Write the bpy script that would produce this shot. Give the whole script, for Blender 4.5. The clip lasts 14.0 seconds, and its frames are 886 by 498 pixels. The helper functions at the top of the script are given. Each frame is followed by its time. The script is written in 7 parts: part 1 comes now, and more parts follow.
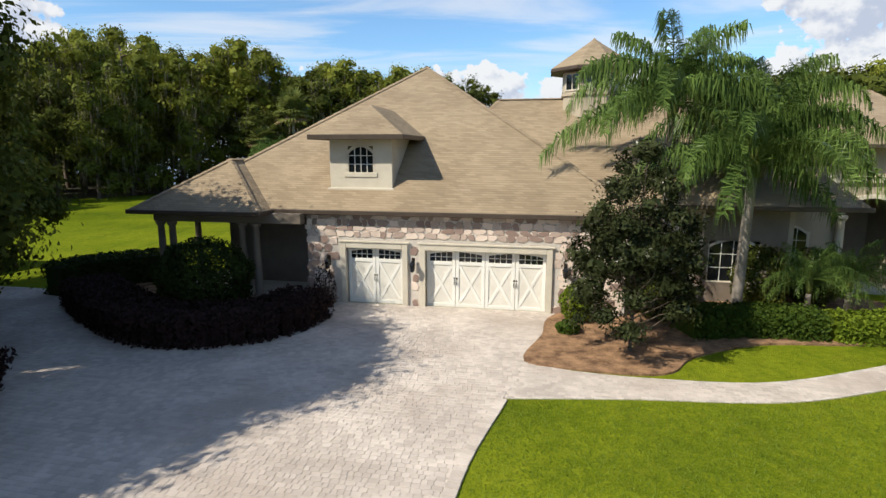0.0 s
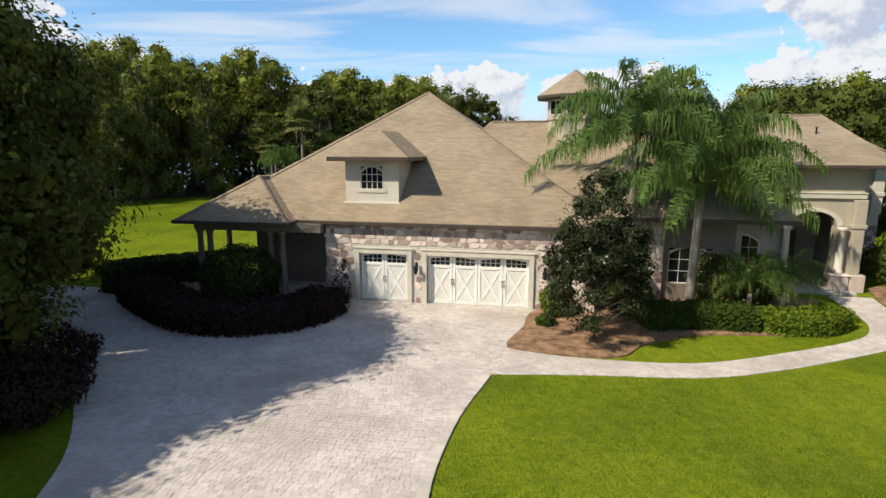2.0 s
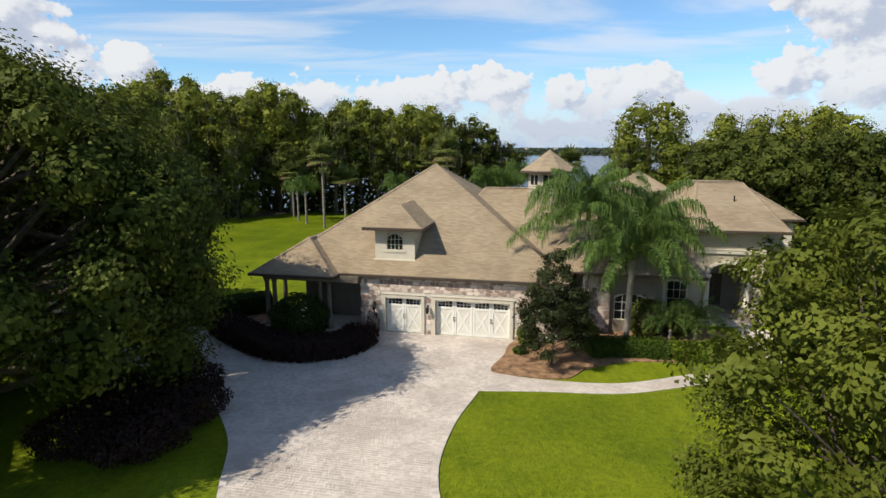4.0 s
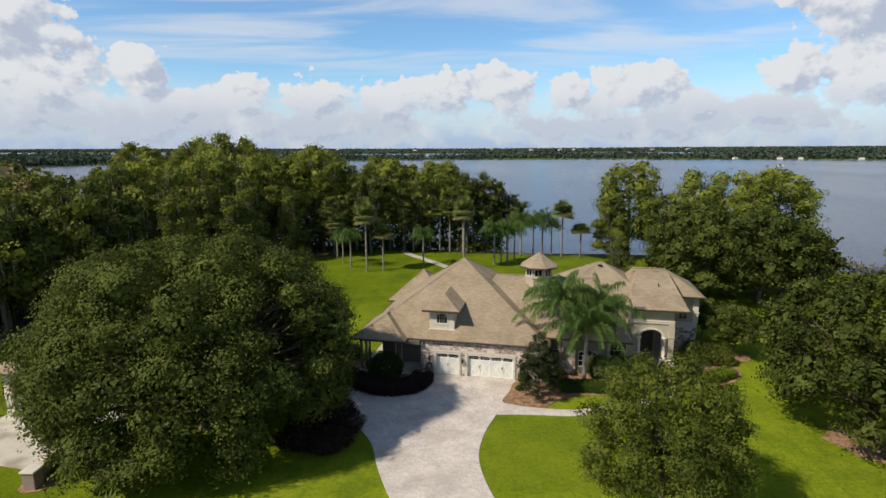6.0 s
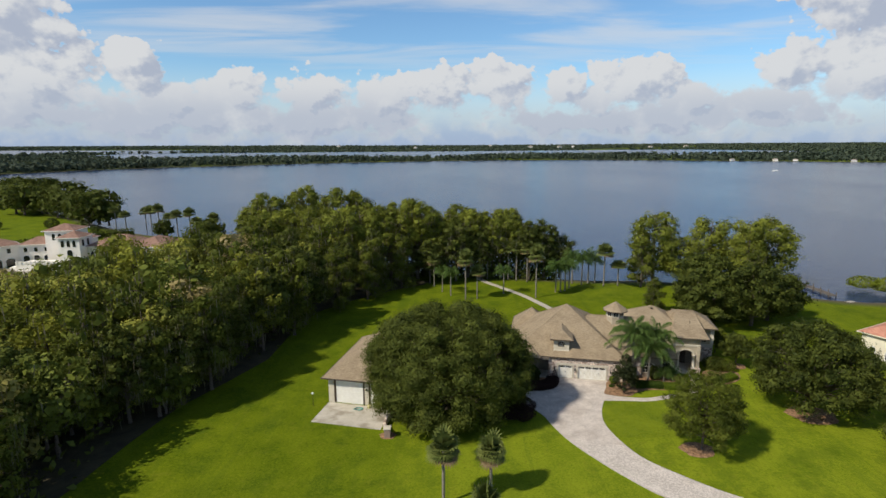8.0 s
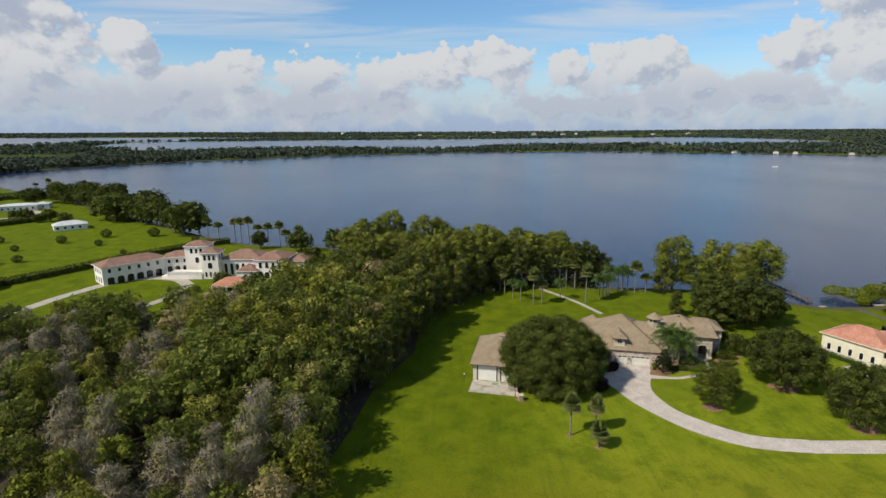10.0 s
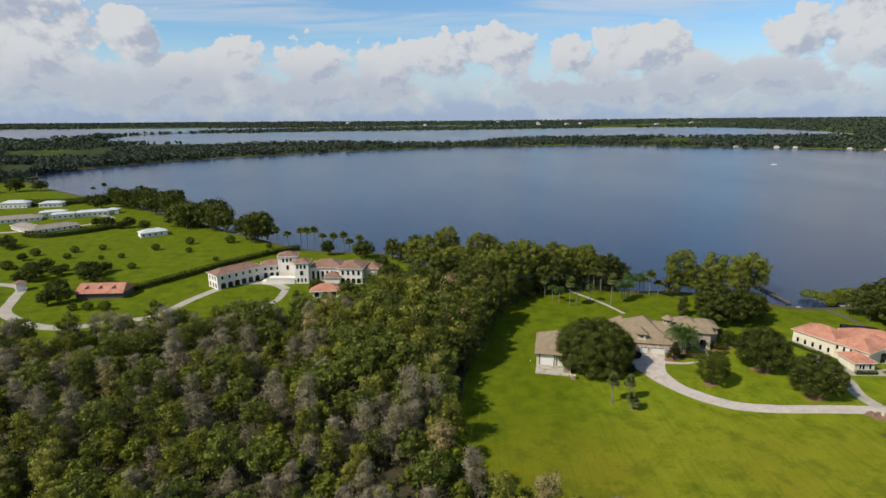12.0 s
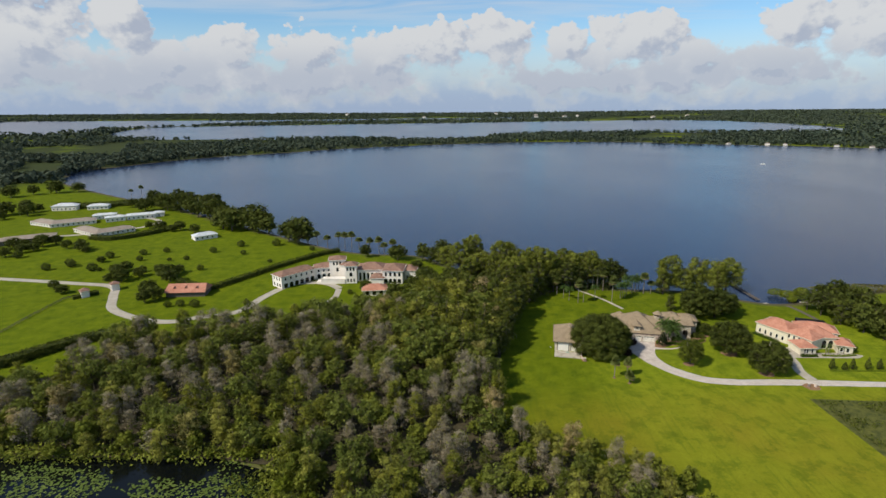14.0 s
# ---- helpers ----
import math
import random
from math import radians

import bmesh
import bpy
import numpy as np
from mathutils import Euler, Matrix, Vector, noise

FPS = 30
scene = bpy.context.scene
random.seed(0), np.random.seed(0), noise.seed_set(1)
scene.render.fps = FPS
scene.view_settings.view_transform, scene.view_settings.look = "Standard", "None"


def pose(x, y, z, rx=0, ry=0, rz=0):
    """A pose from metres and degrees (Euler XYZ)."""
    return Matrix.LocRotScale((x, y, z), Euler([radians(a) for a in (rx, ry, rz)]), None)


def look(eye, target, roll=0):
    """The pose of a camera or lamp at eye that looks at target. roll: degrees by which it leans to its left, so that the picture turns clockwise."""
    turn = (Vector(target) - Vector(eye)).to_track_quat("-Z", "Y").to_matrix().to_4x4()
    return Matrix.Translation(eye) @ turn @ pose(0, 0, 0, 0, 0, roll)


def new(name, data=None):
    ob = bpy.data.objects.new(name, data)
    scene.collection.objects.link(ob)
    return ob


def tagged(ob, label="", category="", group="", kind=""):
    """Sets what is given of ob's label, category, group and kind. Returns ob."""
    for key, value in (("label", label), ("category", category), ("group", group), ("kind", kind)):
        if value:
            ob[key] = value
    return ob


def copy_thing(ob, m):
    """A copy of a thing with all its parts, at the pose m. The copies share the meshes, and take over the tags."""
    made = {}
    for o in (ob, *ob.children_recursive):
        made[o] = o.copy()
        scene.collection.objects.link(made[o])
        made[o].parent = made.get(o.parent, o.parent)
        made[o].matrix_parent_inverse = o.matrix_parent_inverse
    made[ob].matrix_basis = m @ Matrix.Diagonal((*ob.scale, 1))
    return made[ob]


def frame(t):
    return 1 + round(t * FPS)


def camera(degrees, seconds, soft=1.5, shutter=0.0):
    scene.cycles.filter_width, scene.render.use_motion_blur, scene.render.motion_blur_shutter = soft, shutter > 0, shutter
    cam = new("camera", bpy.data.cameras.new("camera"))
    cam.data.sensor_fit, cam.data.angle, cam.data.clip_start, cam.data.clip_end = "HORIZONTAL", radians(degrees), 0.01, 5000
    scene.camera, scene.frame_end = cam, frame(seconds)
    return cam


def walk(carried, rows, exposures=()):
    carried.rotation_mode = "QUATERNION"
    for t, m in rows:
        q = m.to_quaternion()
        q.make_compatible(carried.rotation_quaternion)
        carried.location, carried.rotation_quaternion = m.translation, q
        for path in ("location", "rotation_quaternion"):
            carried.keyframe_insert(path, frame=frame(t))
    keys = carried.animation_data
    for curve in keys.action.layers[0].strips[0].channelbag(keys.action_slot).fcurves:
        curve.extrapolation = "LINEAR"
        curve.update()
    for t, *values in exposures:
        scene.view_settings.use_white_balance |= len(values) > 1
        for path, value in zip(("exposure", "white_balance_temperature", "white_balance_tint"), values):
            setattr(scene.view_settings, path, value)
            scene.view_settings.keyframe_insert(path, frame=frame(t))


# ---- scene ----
cam = camera(78.5, 14.0, soft=1.5)
# seconds, x, y, z, yaw, pitch, lean
ROWS = [
    (0, -0.16, -0.88, 6.45, -0.029, -10.338, 0),
    (0.5, -0.16, -1.72, 6.52, -0.041, -10.305, 0.059),
    (1, -0.13, -2.67, 6.75, -0.02, -10.312, 0.088),
    (1.5, -0.11, -3.69, 7.04, 0.002, -10.3, 0.116),
    (2, -0.08, -4.71, 7.4, 0.033, -10.297, 0.154),
    (2.5, -0.03, -5.85, 7.82, 0.064, -10.274, 0.182),
    (3, -0.04, -7.62, 8.53, 0.087, -10.282, 0.2),
    (5.5, -0.69, -27.84, 20.87, 1.136, -10.426, -0.2),
    (6, -2.5, -34.14, 24.12, 1.008, -10.415, -0.217),
    (6.5, -6.62, -42.15, 28.09, 0.859, -10.453, -0.223),
    (7, -12.06, -51.01, 32.35, 0.744, -10.482, -0.261),
    (7.5, -17.94, -60.97, 37.1, 0.67, -10.601, -0.3),
    (8, -23.9, -71.12, 41.83, 0.715, -10.974, -0.278),
    (10.5, -55.92, -128.22, 68.57, 0.765, -13.006, -0.3),
    (11, -61.8, -140.1, 74.32, 0.83, -13.408, -0.36),
    (11.5, -67.76, -152.45, 80.26, 0.892, -13.7, -0.411),
    (12, -73.64, -164.51, 86.03, 0.935, -13.951, -0.46),
    (12.5, -79.34, -176.91, 91.95, 0.976, -14.243, -0.5),
    (13, -85.07, -188.89, 97.31, 0.855, -14.547, -0.481),
    (13.5, -89.31, -201.34, 102.8, 0.7, -14.812, -0.441),
    (14, -92.02, -213.53, 108.13, 0.534, -15.036, -0.4),
]
walk(cam, [(t, pose(x, y, z, 90 + pitch, 0, yaw) @ pose(0, 0, 0, 0, 0, lean)) for t, x, y, z, yaw, pitch, lean in ROWS], [(0, 0.27), (3, 0.22), (5.5, 0.08), (8, -0.12), (14, -0.18)])

# ---------------------------------------------------------------- sky, sun
SUN_FROM = Vector((-0.61, -0.375, 0.69)).normalized()
SUN_EL = math.asin(SUN_FROM.z)
SUN_AZ = math.atan2(SUN_FROM.x, SUN_FROM.y)

sun_data = bpy.data.lights.new("sun", "SUN")
sun_data.energy, sun_data.angle, sun_data.color = 4.7, radians(0.55), (1.0, 0.925, 0.785)
sun_lamp = new("sun", sun_data)
sun_lamp.matrix_world = look(SUN_FROM * 200, (0, 0, 0))
scene.view_settings.exposure = 0.0


class Nodes:
    """Short hand for building node trees."""

    def __init__(self, tree):
        self.t = tree
        tree.nodes.clear()

    def add(self, kind, **props):
        n = self.t.nodes.new(kind)
        for k, v in props.items():
            if k == "operation":
                n.operation = v
            elif k == "blend_type":
                n.blend_type = v
            elif k == "data_type":
                n.data_type = v
        return n

    def put(self, socket, v):
        if isinstance(v, bpy.types.NodeSocket):
            self.t.links.new(v, socket)
        else:
            socket.default_value = v

    def math(self, op, a, b=0.0, c=0.0, clamp=False):
        n = self.add("ShaderNodeMath", operation=op)
        n.use_clamp = clamp
        for i, v in enumerate((a, b, c)):
            self.put(n.inputs[i], v)
        return n.outputs[0]

    def vec(self, op, a, b=(0, 0, 0)):
        n = self.add("ShaderNodeVectorMath", operation=op)
        self.put(n.inputs[0], a)
        self.put(n.inputs[1], b)
        return n.outputs["Value"] if op in ("LENGTH", "DOT_PRODUCT", "DISTANCE") else n.outputs[0]

    def xyz(self, x, y, z):
        n = self.add("ShaderNodeCombineXYZ")
        for i, v in enumerate((x, y, z)):
            self.put(n.inputs[i], v)
        return n.outputs[0]

    def split(self, v):
        n = self.add("ShaderNodeSeparateXYZ")
        self.put(n.inputs[0], v)
        return n.outputs

    def noise(self, v, scale, detail=4.0, rough=0.55, distort=0.0):
        n = self.add("ShaderNodeTexNoise")
        self.put(n.inputs["Vector"], v)
        n.inputs["Scale"].default_value, n.inputs["Detail"].default_value = scale, detail
        n.inputs["Roughness"].default_value, n.inputs["Distortion"].default_value = rough, distort
        return n.outputs["Fac"]

    def step(self, v, lo, hi, a=0.0, b=1.0):
        n = self.add("ShaderNodeMapRange")
        n.interpolation_type = "SMOOTHSTEP"
        for i, x in enumerate((v, lo, hi, a, b)):
            self.put(n.inputs[i], x)
        return n.outputs[0]

    def mix(self, fac, a, b, kind="MIX"):
        n = self.add("ShaderNodeMix", data_type="RGBA", blend_type=kind)
        self.put(n.inputs["Factor"], fac)
        for i, v in ((6, a), (7, b)):
            self.put(n.inputs[i], v if isinstance(v, bpy.types.NodeSocket) else (*v, 1.0)[:4])
        return n.outputs[2]


world = bpy.data.worlds.new("sky")
scene.world = world
world.use_nodes = True
W = Nodes(world.node_tree)
sky = W.add("ShaderNodeTexSky")
sky.sky_type, sky.sun_disc = "NISHITA", False
sky.sun_elevation, sky.sun_rotation = SUN_EL, SUN_AZ
sky.air_density, sky.dust_density, sky.ozone_density = 1.0, 0.4, 3.0
ray = W.add("ShaderNodeTexCoord").outputs["Generated"]
dx, dy, dz = W.split(ray)
az = W.math("MULTIPLY", W.math("ARCTAN2", dx, dy), 57.3)
el = W.math("MULTIPLY", W.math("ARCSINE", dz), 57.3)
# heaped clouds: azimuth, elevation, half width, half height, in degrees
HEAPS = [(5.2, 6.9, 4.0, 2.9), (-1.6, 6.0, 4.2, 2.6), (-6.6, 5.2, 4.6, 2.9), (11.6, 5.9, 2.6, 2.0), (18.2, 6.6, 4.4, 2.6), (14.6, 4.2, 3.0, 2.4), (23.0, 4.6, 4.4, 2.0), (30.6, 7.3, 2.9, 2.3), (29.0, 3.9, 5.0, 2.2), (36.6, 6.2, 4.4, 3.6),
         (35.5, 13.8, 6.4, 3.4), (42.0, 10.5, 6.0, 4.2), (-29.2, 7.8, 2.6, 2.6), (-38.6, 11.4, 5.4, 2.8), (-36.5, 5.8, 6.4, 3.6), (-21.5, 5.2, 4.8, 2.4), (-14.0, 5.2, 4.6, 2.5), (-27.0, 4.2, 5.0, 2.6), (52.0, 6.0, 9.0, 3.5), (-58.0, 6.0, 9.0, 4.0), (-22.0, 3.2, 30.0, 2.3), (20.0, 3.0, 28.0, 2.1)]


def puffs(v, scale, detail):
    """Rounded bulges, like the tops of heaped clouds."""
    n = W.add("ShaderNodeTexVoronoi")
    n.feature, n.normalize = "SMOOTH_F1", True
    W.put(n.inputs["Vector"], v)
    n.inputs["Scale"].default_value, n.inputs["Detail"].default_value, n.inputs["Roughness"].default_value = scale, detail, 0.55
    n.inputs["Smoothness"].default_value = 0.35
    return W.math("SUBTRACT", 0.42, n.outputs["Distance"])


def cloud_mass(az, el):
    """How dense the heaped clouds are in a direction; they trail off softly below."""
    here = W.xyz(az, W.math("MULTIPLY", el, 1.25), 0.0)
    wobble = W.math("SUBTRACT", W.noise(here, 0.16, 5.0, 0.55), 0.5)
    heap = -1.0
    for ca, ce, ra, re in HEAPS:
        up = W.math("SUBTRACT", el, ce - 0.7)
        up = W.math("MAXIMUM", W.math("DIVIDE", up, re), W.math("DIVIDE", up, -1.3 * re))
        q = W.xyz(W.math("DIVIDE", W.math("SUBTRACT", az, ca), ra), up, 0.0)
        heap = W.math("MAXIMUM", heap, W.math("SUBTRACT", 1.0, W.vec("LENGTH", q)))
    grain = W.math("ADD", W.math("MULTIPLY", puffs(here, 0.60, 3.0), 1.35), W.math("MULTIPLY", wobble, 1.5))
    return W.math("ADD", W.math("MULTIPLY", heap, 0.9), W.math("SUBTRACT", grain, 0.09))


dense = cloud_mass(az, el)
sunward = cloud_mass(W.math("SUBTRACT", az, 0.75), W.math("ADD", el, 0.85))
foot = W.step(el, 3.2, 7.0)
cumulus = W.step(dense, W.math("MULTIPLY", foot, 0.06, 0.0), W.math("SUBTRACT", 0.62, W.math("MULTIPLY", foot, 0.44)))
# thin streaks on a high level sheet
flat = W.math("ADD", W.math("MAXIMUM", dz, 0.02), 0.06)
sheet = W.xyz(W.math("DIVIDE", dx, flat), W.math("MULTIPLY", W.math("DIVIDE", dy, flat), 2.6), 0.0)
streak = W.step(W.noise(sheet, 0.55, 6.0, 0.55, 0.6), 0.40, 0.64)
streak = W.math("MULTIPLY", streak, W.math("MULTIPLY", W.step(el, 5.0, 11.0), W.step(el, 40.0, 22.0, 0.12, 1.0)))
low = W.step(el, 8.0, 0.5)
veil = W.math("MAXIMUM", W.math("MULTIPLY", streak, 0.58), W.math("MULTIPLY", low, 0.85))
cover = W.math("MAXIMUM", veil, W.math("MULTIPLY", cumulus, 0.96))
# lit crests, greyer hollows and bases
shade = W.step(W.math("SUBTRACT", sunward, dense), -0.22, 0.30)
shade = W.math("MAXIMUM", W.math("MULTIPLY", shade, 0.85), W.math("MULTIPLY", W.step(el, 6.2, 2.4), 0.62))
shade = W.math("MULTIPLY", shade, W.step(W.noise(W.xyz(az, el, 3.0), 0.30, 4.0), 0.15, 0.52))
body = W.mix(W.math("MULTIPLY", cumulus, shade), (0.975, 0.985, 1.0), (0.52, 0.59, 0.75))
body = W.mix(W.math("MULTIPLY", low, W.math("SUBTRACT", 1.0, W.math("MULTIPLY", cumulus, 0.8))), body, W.mix(W.step(el, 0.6, 4.2), (0.47, 0.60, 0.88), (0.66, 0.745, 0.92)))
clear = W.add("ShaderNodeBackground")
# overhead, out of view, the tint turns dimmer and neutral to tame blue fill
tint = W.mix(W.step(el, 20.0, 45.0), (0.84, 1.05, 1.16), (0.86, 0.84, 0.80))
W.put(clear.inputs[0], W.mix(1.0, sky.outputs[0], tint, "MULTIPLY"))
clear.inputs[1].default_value = 0.13
cloud = W.add("ShaderNodeBackground")
W.put(cloud.inputs[0], body)
cloud.inputs[1].default_value = 0.77
both = W.add("ShaderNodeMixShader")
W.put(both.inputs[0], cover)
W.put(both.inputs[1], clear.outputs[0])
W.put(both.inputs[2], cloud.outputs[0])
W.put(W.add("ShaderNodeOutputWorld").inputs[0], both.outputs[0])

# ---------------------------------------------------------------- materials
def surface(name, dark, light, scale=3.0, fine=60.0, rough=0.85, bump=0.25, depth=0.01, spread=0.0, metal=0.0, by="Object", tint=None, big=0.0):
    """A grained surface: two noises between two colours, with relief. spread: how much whole pieces differ."""
    m = bpy.data.materials.new(name)
    m.use_nodes = True
    n = Nodes(m.node_tree)
    at = n.add("ShaderNodeTexCoord").outputs["Object"]
    if by == "World":
        at = n.add("ShaderNodeNewGeometry").outputs["Position"]
    coarse, grain = n.noise(at, scale, 5.0, 0.6), n.noise(at, fine, 3.0, 0.6)
    v = n.math("ADD", n.math("MULTIPLY", coarse, 0.62), n.math("MULTIPLY", grain, 0.38))
    if spread:
        one = n.add("ShaderNodeNewGeometry").outputs["Random Per Island"]
        two = n.add("ShaderNodeObjectInfo").outputs["Random"]
        r = n.math("FRACT", n.math("ADD", one, two))
        v = n.math("ADD", n.math("MULTIPLY", v, 1.0 - spread), n.math("MULTIPLY", r, spread))
    fac = n.step(v, 0.28, 0.72)
    col = n.mix(fac, dark, light)
    if tint:
        col = n.mix(n.math("MULTIPLY", n.step(n.noise(at, big or scale * 0.2, 4.0), 0.45, 0.7), 0.8), col, tint)
    p = n.add("ShaderNodeBsdfPrincipled")
    n.put(p.inputs["Base Color"], col)
    n.put(p.inputs["Roughness"], n.math("ADD", rough - 0.06, n.math("MULTIPLY", grain, 0.12), clamp=True))
    p.inputs["Metallic"].default_value = metal
    p.inputs["Specular IOR Level"].default_value = 0.35
    if bump:
        b = n.add("ShaderNodeBump")
        b.inputs["Strength"].default_value, b.inputs["Distance"].default_value = bump, depth
        n.put(b.inputs["Height"], v)
        n.put(p.inputs["Normal"], b.outputs[0])
    n.put(n.add("ShaderNodeOutputMaterial").inputs[0], p.outputs[0])
    return m


def leaf(name, dark, light, rough=0.55, glow=0.2, patch=0.35, third=None, single=0.4):
    """Foliage that lets some light through; leaves, branches and whole plants differ in colour."""
    m = bpy.data.materials.new(name)
    m.use_nodes = True
    n = Nodes(m.node_tree)
    at = n.add("ShaderNodeTexCoord").outputs["Object"]
    info = n.add("ShaderNodeObjectInfo").outputs["Random"]
    one = n.add("ShaderNodeNewGeometry").outputs["Random Per Island"]
    clump = n.noise(at, patch, 3.0)
    v = n.math("ADD", n.math("MULTIPLY", one, single), n.math("ADD", n.math("MULTIPLY", n.step(clump, 0.3, 0.7), 0.75 - single), n.math("MULTIPLY", info, 0.25)))
    col = n.mix(v, dark, light)
    if third:
        col = n.mix(n.step(n.math("FRACT", n.math("MULTIPLY", info, 7.3)), 0.62, 0.98), col, third)
    p = n.add("ShaderNodeBsdfPrincipled")
    n.put(p.inputs["Base Color"], col)
    p.inputs["Roughness"].default_value = rough
    p.inputs["Specular IOR Level"].default_value = 0.06
    t = n.add("ShaderNodeBsdfTranslucent")
    n.put(t.inputs[0], n.mix(0.5, col, tuple(min(1.0, c * 1.5) for c in light)))
    s = n.add("ShaderNodeMixShader")
    s.inputs[0].default_value = glow
    n.put(s.inputs[1], p.outputs[0])
    n.put(s.inputs[2], t.outputs[0])
    n.put(n.add("ShaderNodeOutputMaterial").inputs[0], s.outputs[0])
    return m


def ground_material():
    m = bpy.data.materials.new("lawn")
    m.use_nodes = True
    n = Nodes(m.node_tree)
    at = n.add("ShaderNodeNewGeometry").outputs["Position"]
    big, mid = n.noise(at, 0.018, 4.0, 0.6), n.noise(at, 0.16, 5.0, 0.62)
    tuft, blade = n.noise(at, 3.0, 5.0, 0.7), n.noise(at, 14.0, 4.0, 0.75)
    v = n.math("ADD", n.math("MULTIPLY", mid, 0.30), n.math("ADD", n.math("MULTIPLY", tuft, 0.32), n.math("MULTIPLY", blade, 0.38)))
    col = n.mix(n.step(v, 0.36, 0.62), (0.100, 0.147, 0.006), (0.252, 0.294, 0.017))
    fx, fy, fz = n.split(at)
    # deeper, cooler grass on the side and back lawns and the meadows
    deep = n.math("MAXIMUM", n.step(fx, -18.0, -42.0), n.step(fy, 24.0, 60.0))
    col = n.mix(n.math("MULTIPLY", deep, 0.72), col, n.mix(n.step(v, 0.36, 0.62), (0.040, 0.074, 0.002), (0.128, 0.160, 0.005)))
    # drier grass on the open field, away from the watered lawns
    dry = n.math("MULTIPLY", n.step(fy, -6.0, -55.0), n.step(fx, -110.0, -40.0))
    dry = n.math("MULTIPLY", dry, n.math("ADD", 0.35, n.math("MULTIPLY", n.step(big, 0.38, 0.66), 0.5)))
    col = n.mix(n.math("MULTIPLY", dry, 0.85, clamp=True), col, (0.245, 0.200, 0.018))
    # patches of other growth, tufts and mower runs
    col = n.mix(n.math("MULTIPLY", n.step(n.noise(at, 0.12, 6.0, 0.72), 0.48, 0.62), 0.40), col, (0.040, 0.080, 0.007))
    col = n.mix(n.math("MULTIPLY", n.step(n.noise(at, 0.45, 6.0, 0.75), 0.52, 0.70), 0.28), col, (0.24, 0.23, 0.024))
    clumps = n.math("MULTIPLY", n.step(n.noise(at, 1.1, 4.0, 0.7), 0.58, 0.68), n.math("ADD", 0.28, n.math("MULTIPLY", dry, 0.9)))
    col = n.mix(n.math("MULTIPLY", clumps, 0.75), col, (0.040, 0.060, 0.012))
    stripe = n.noise(n.vec("MULTIPLY", at, (0.9, 0.06, 1.0)), 0.8, 4.0, 0.6)
    col = n.mix(n.math("MULTIPLY", n.step(stripe, 0.5, 0.70), 0.26), col, (0.05, 0.095, 0.010))
    # rough wooded country far away
    crisp = n.noise(at, 2.2, 5.0, 0.8)
    col = n.mix(n.math("MULTIPLY", n.step(crisp, 0.52, 0.66), 0.34), col, (0.25, 0.26, 0.022))
    col = n.mix(n.math("MULTIPLY", n.step(crisp, 0.46, 0.32), 0.40), col, (0.036, 0.066, 0.004))
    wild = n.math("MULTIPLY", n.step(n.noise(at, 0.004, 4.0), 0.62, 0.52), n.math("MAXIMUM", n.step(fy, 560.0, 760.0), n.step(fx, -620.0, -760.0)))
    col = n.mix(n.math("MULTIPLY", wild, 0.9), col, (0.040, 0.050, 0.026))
    px, py, pz = n.split(at)
    # sandy lake bed and rim
    col = n.mix(n.step(pz, -0.35, -0.95), col, (0.11, 0.095, 0.06))
    p = n.add("ShaderNodeBsdfPrincipled")
    n.put(p.inputs["Base Color"], col)
    p.inputs["Roughness"].default_value = 0.95
    p.inputs["Specular IOR Level"].default_value = 0.03
    b = n.add("ShaderNodeBump")
    b.inputs["Strength"].default_value, b.inputs["Distance"].default_value = 1.0, 0.06
    n.put(b.inputs["Height"], n.math("ADD", tuft, blade))
    n.put(p.inputs["Normal"], b.outputs[0])
    n.put(n.add("ShaderNodeOutputMaterial").inputs[0], p.outputs[0])
    return m


def water_material(name, deep, ripple=0.25, rough=0.16):
    m = bpy.data.materials.new(name)
    m.use_nodes = True
    n = Nodes(m.node_tree)
    at = n.add("ShaderNodeNewGeometry").outputs["Position"]
    band = n.noise(n.vec("MULTIPLY", at, (1.0, 0.5, 1.0)), 0.006, 4.0, 0.6)
    p = n.add("ShaderNodeBsdfPrincipled")
    n.put(p.inputs["Base Color"], n.mix(band, deep, tuple(c * 1.5 for c in deep)))
    n.put(p.inputs["Roughness"], n.math("ADD", rough, n.math("MULTIPLY", band, 0.12)))
    p.inputs["IOR"].default_value = 1.33
    b = n.add("ShaderNodeBump")
    b.inputs["Strength"].default_value, b.inputs["Distance"].default_value = ripple, 0.3
    n.put(b.inputs["Height"], n.math("ADD", n.noise(n.vec("MULTIPLY", at, (0.6, 1.4, 1.0)), 0.35, 5.0, 0.6), n.math("MULTIPLY", n.noise(at, 1.6, 3.0), 0.4)))
    n.put(p.inputs["Normal"], b.outputs[0])
    n.put(n.add("ShaderNodeOutputMaterial").inputs[0], p.outputs[0])
    return m


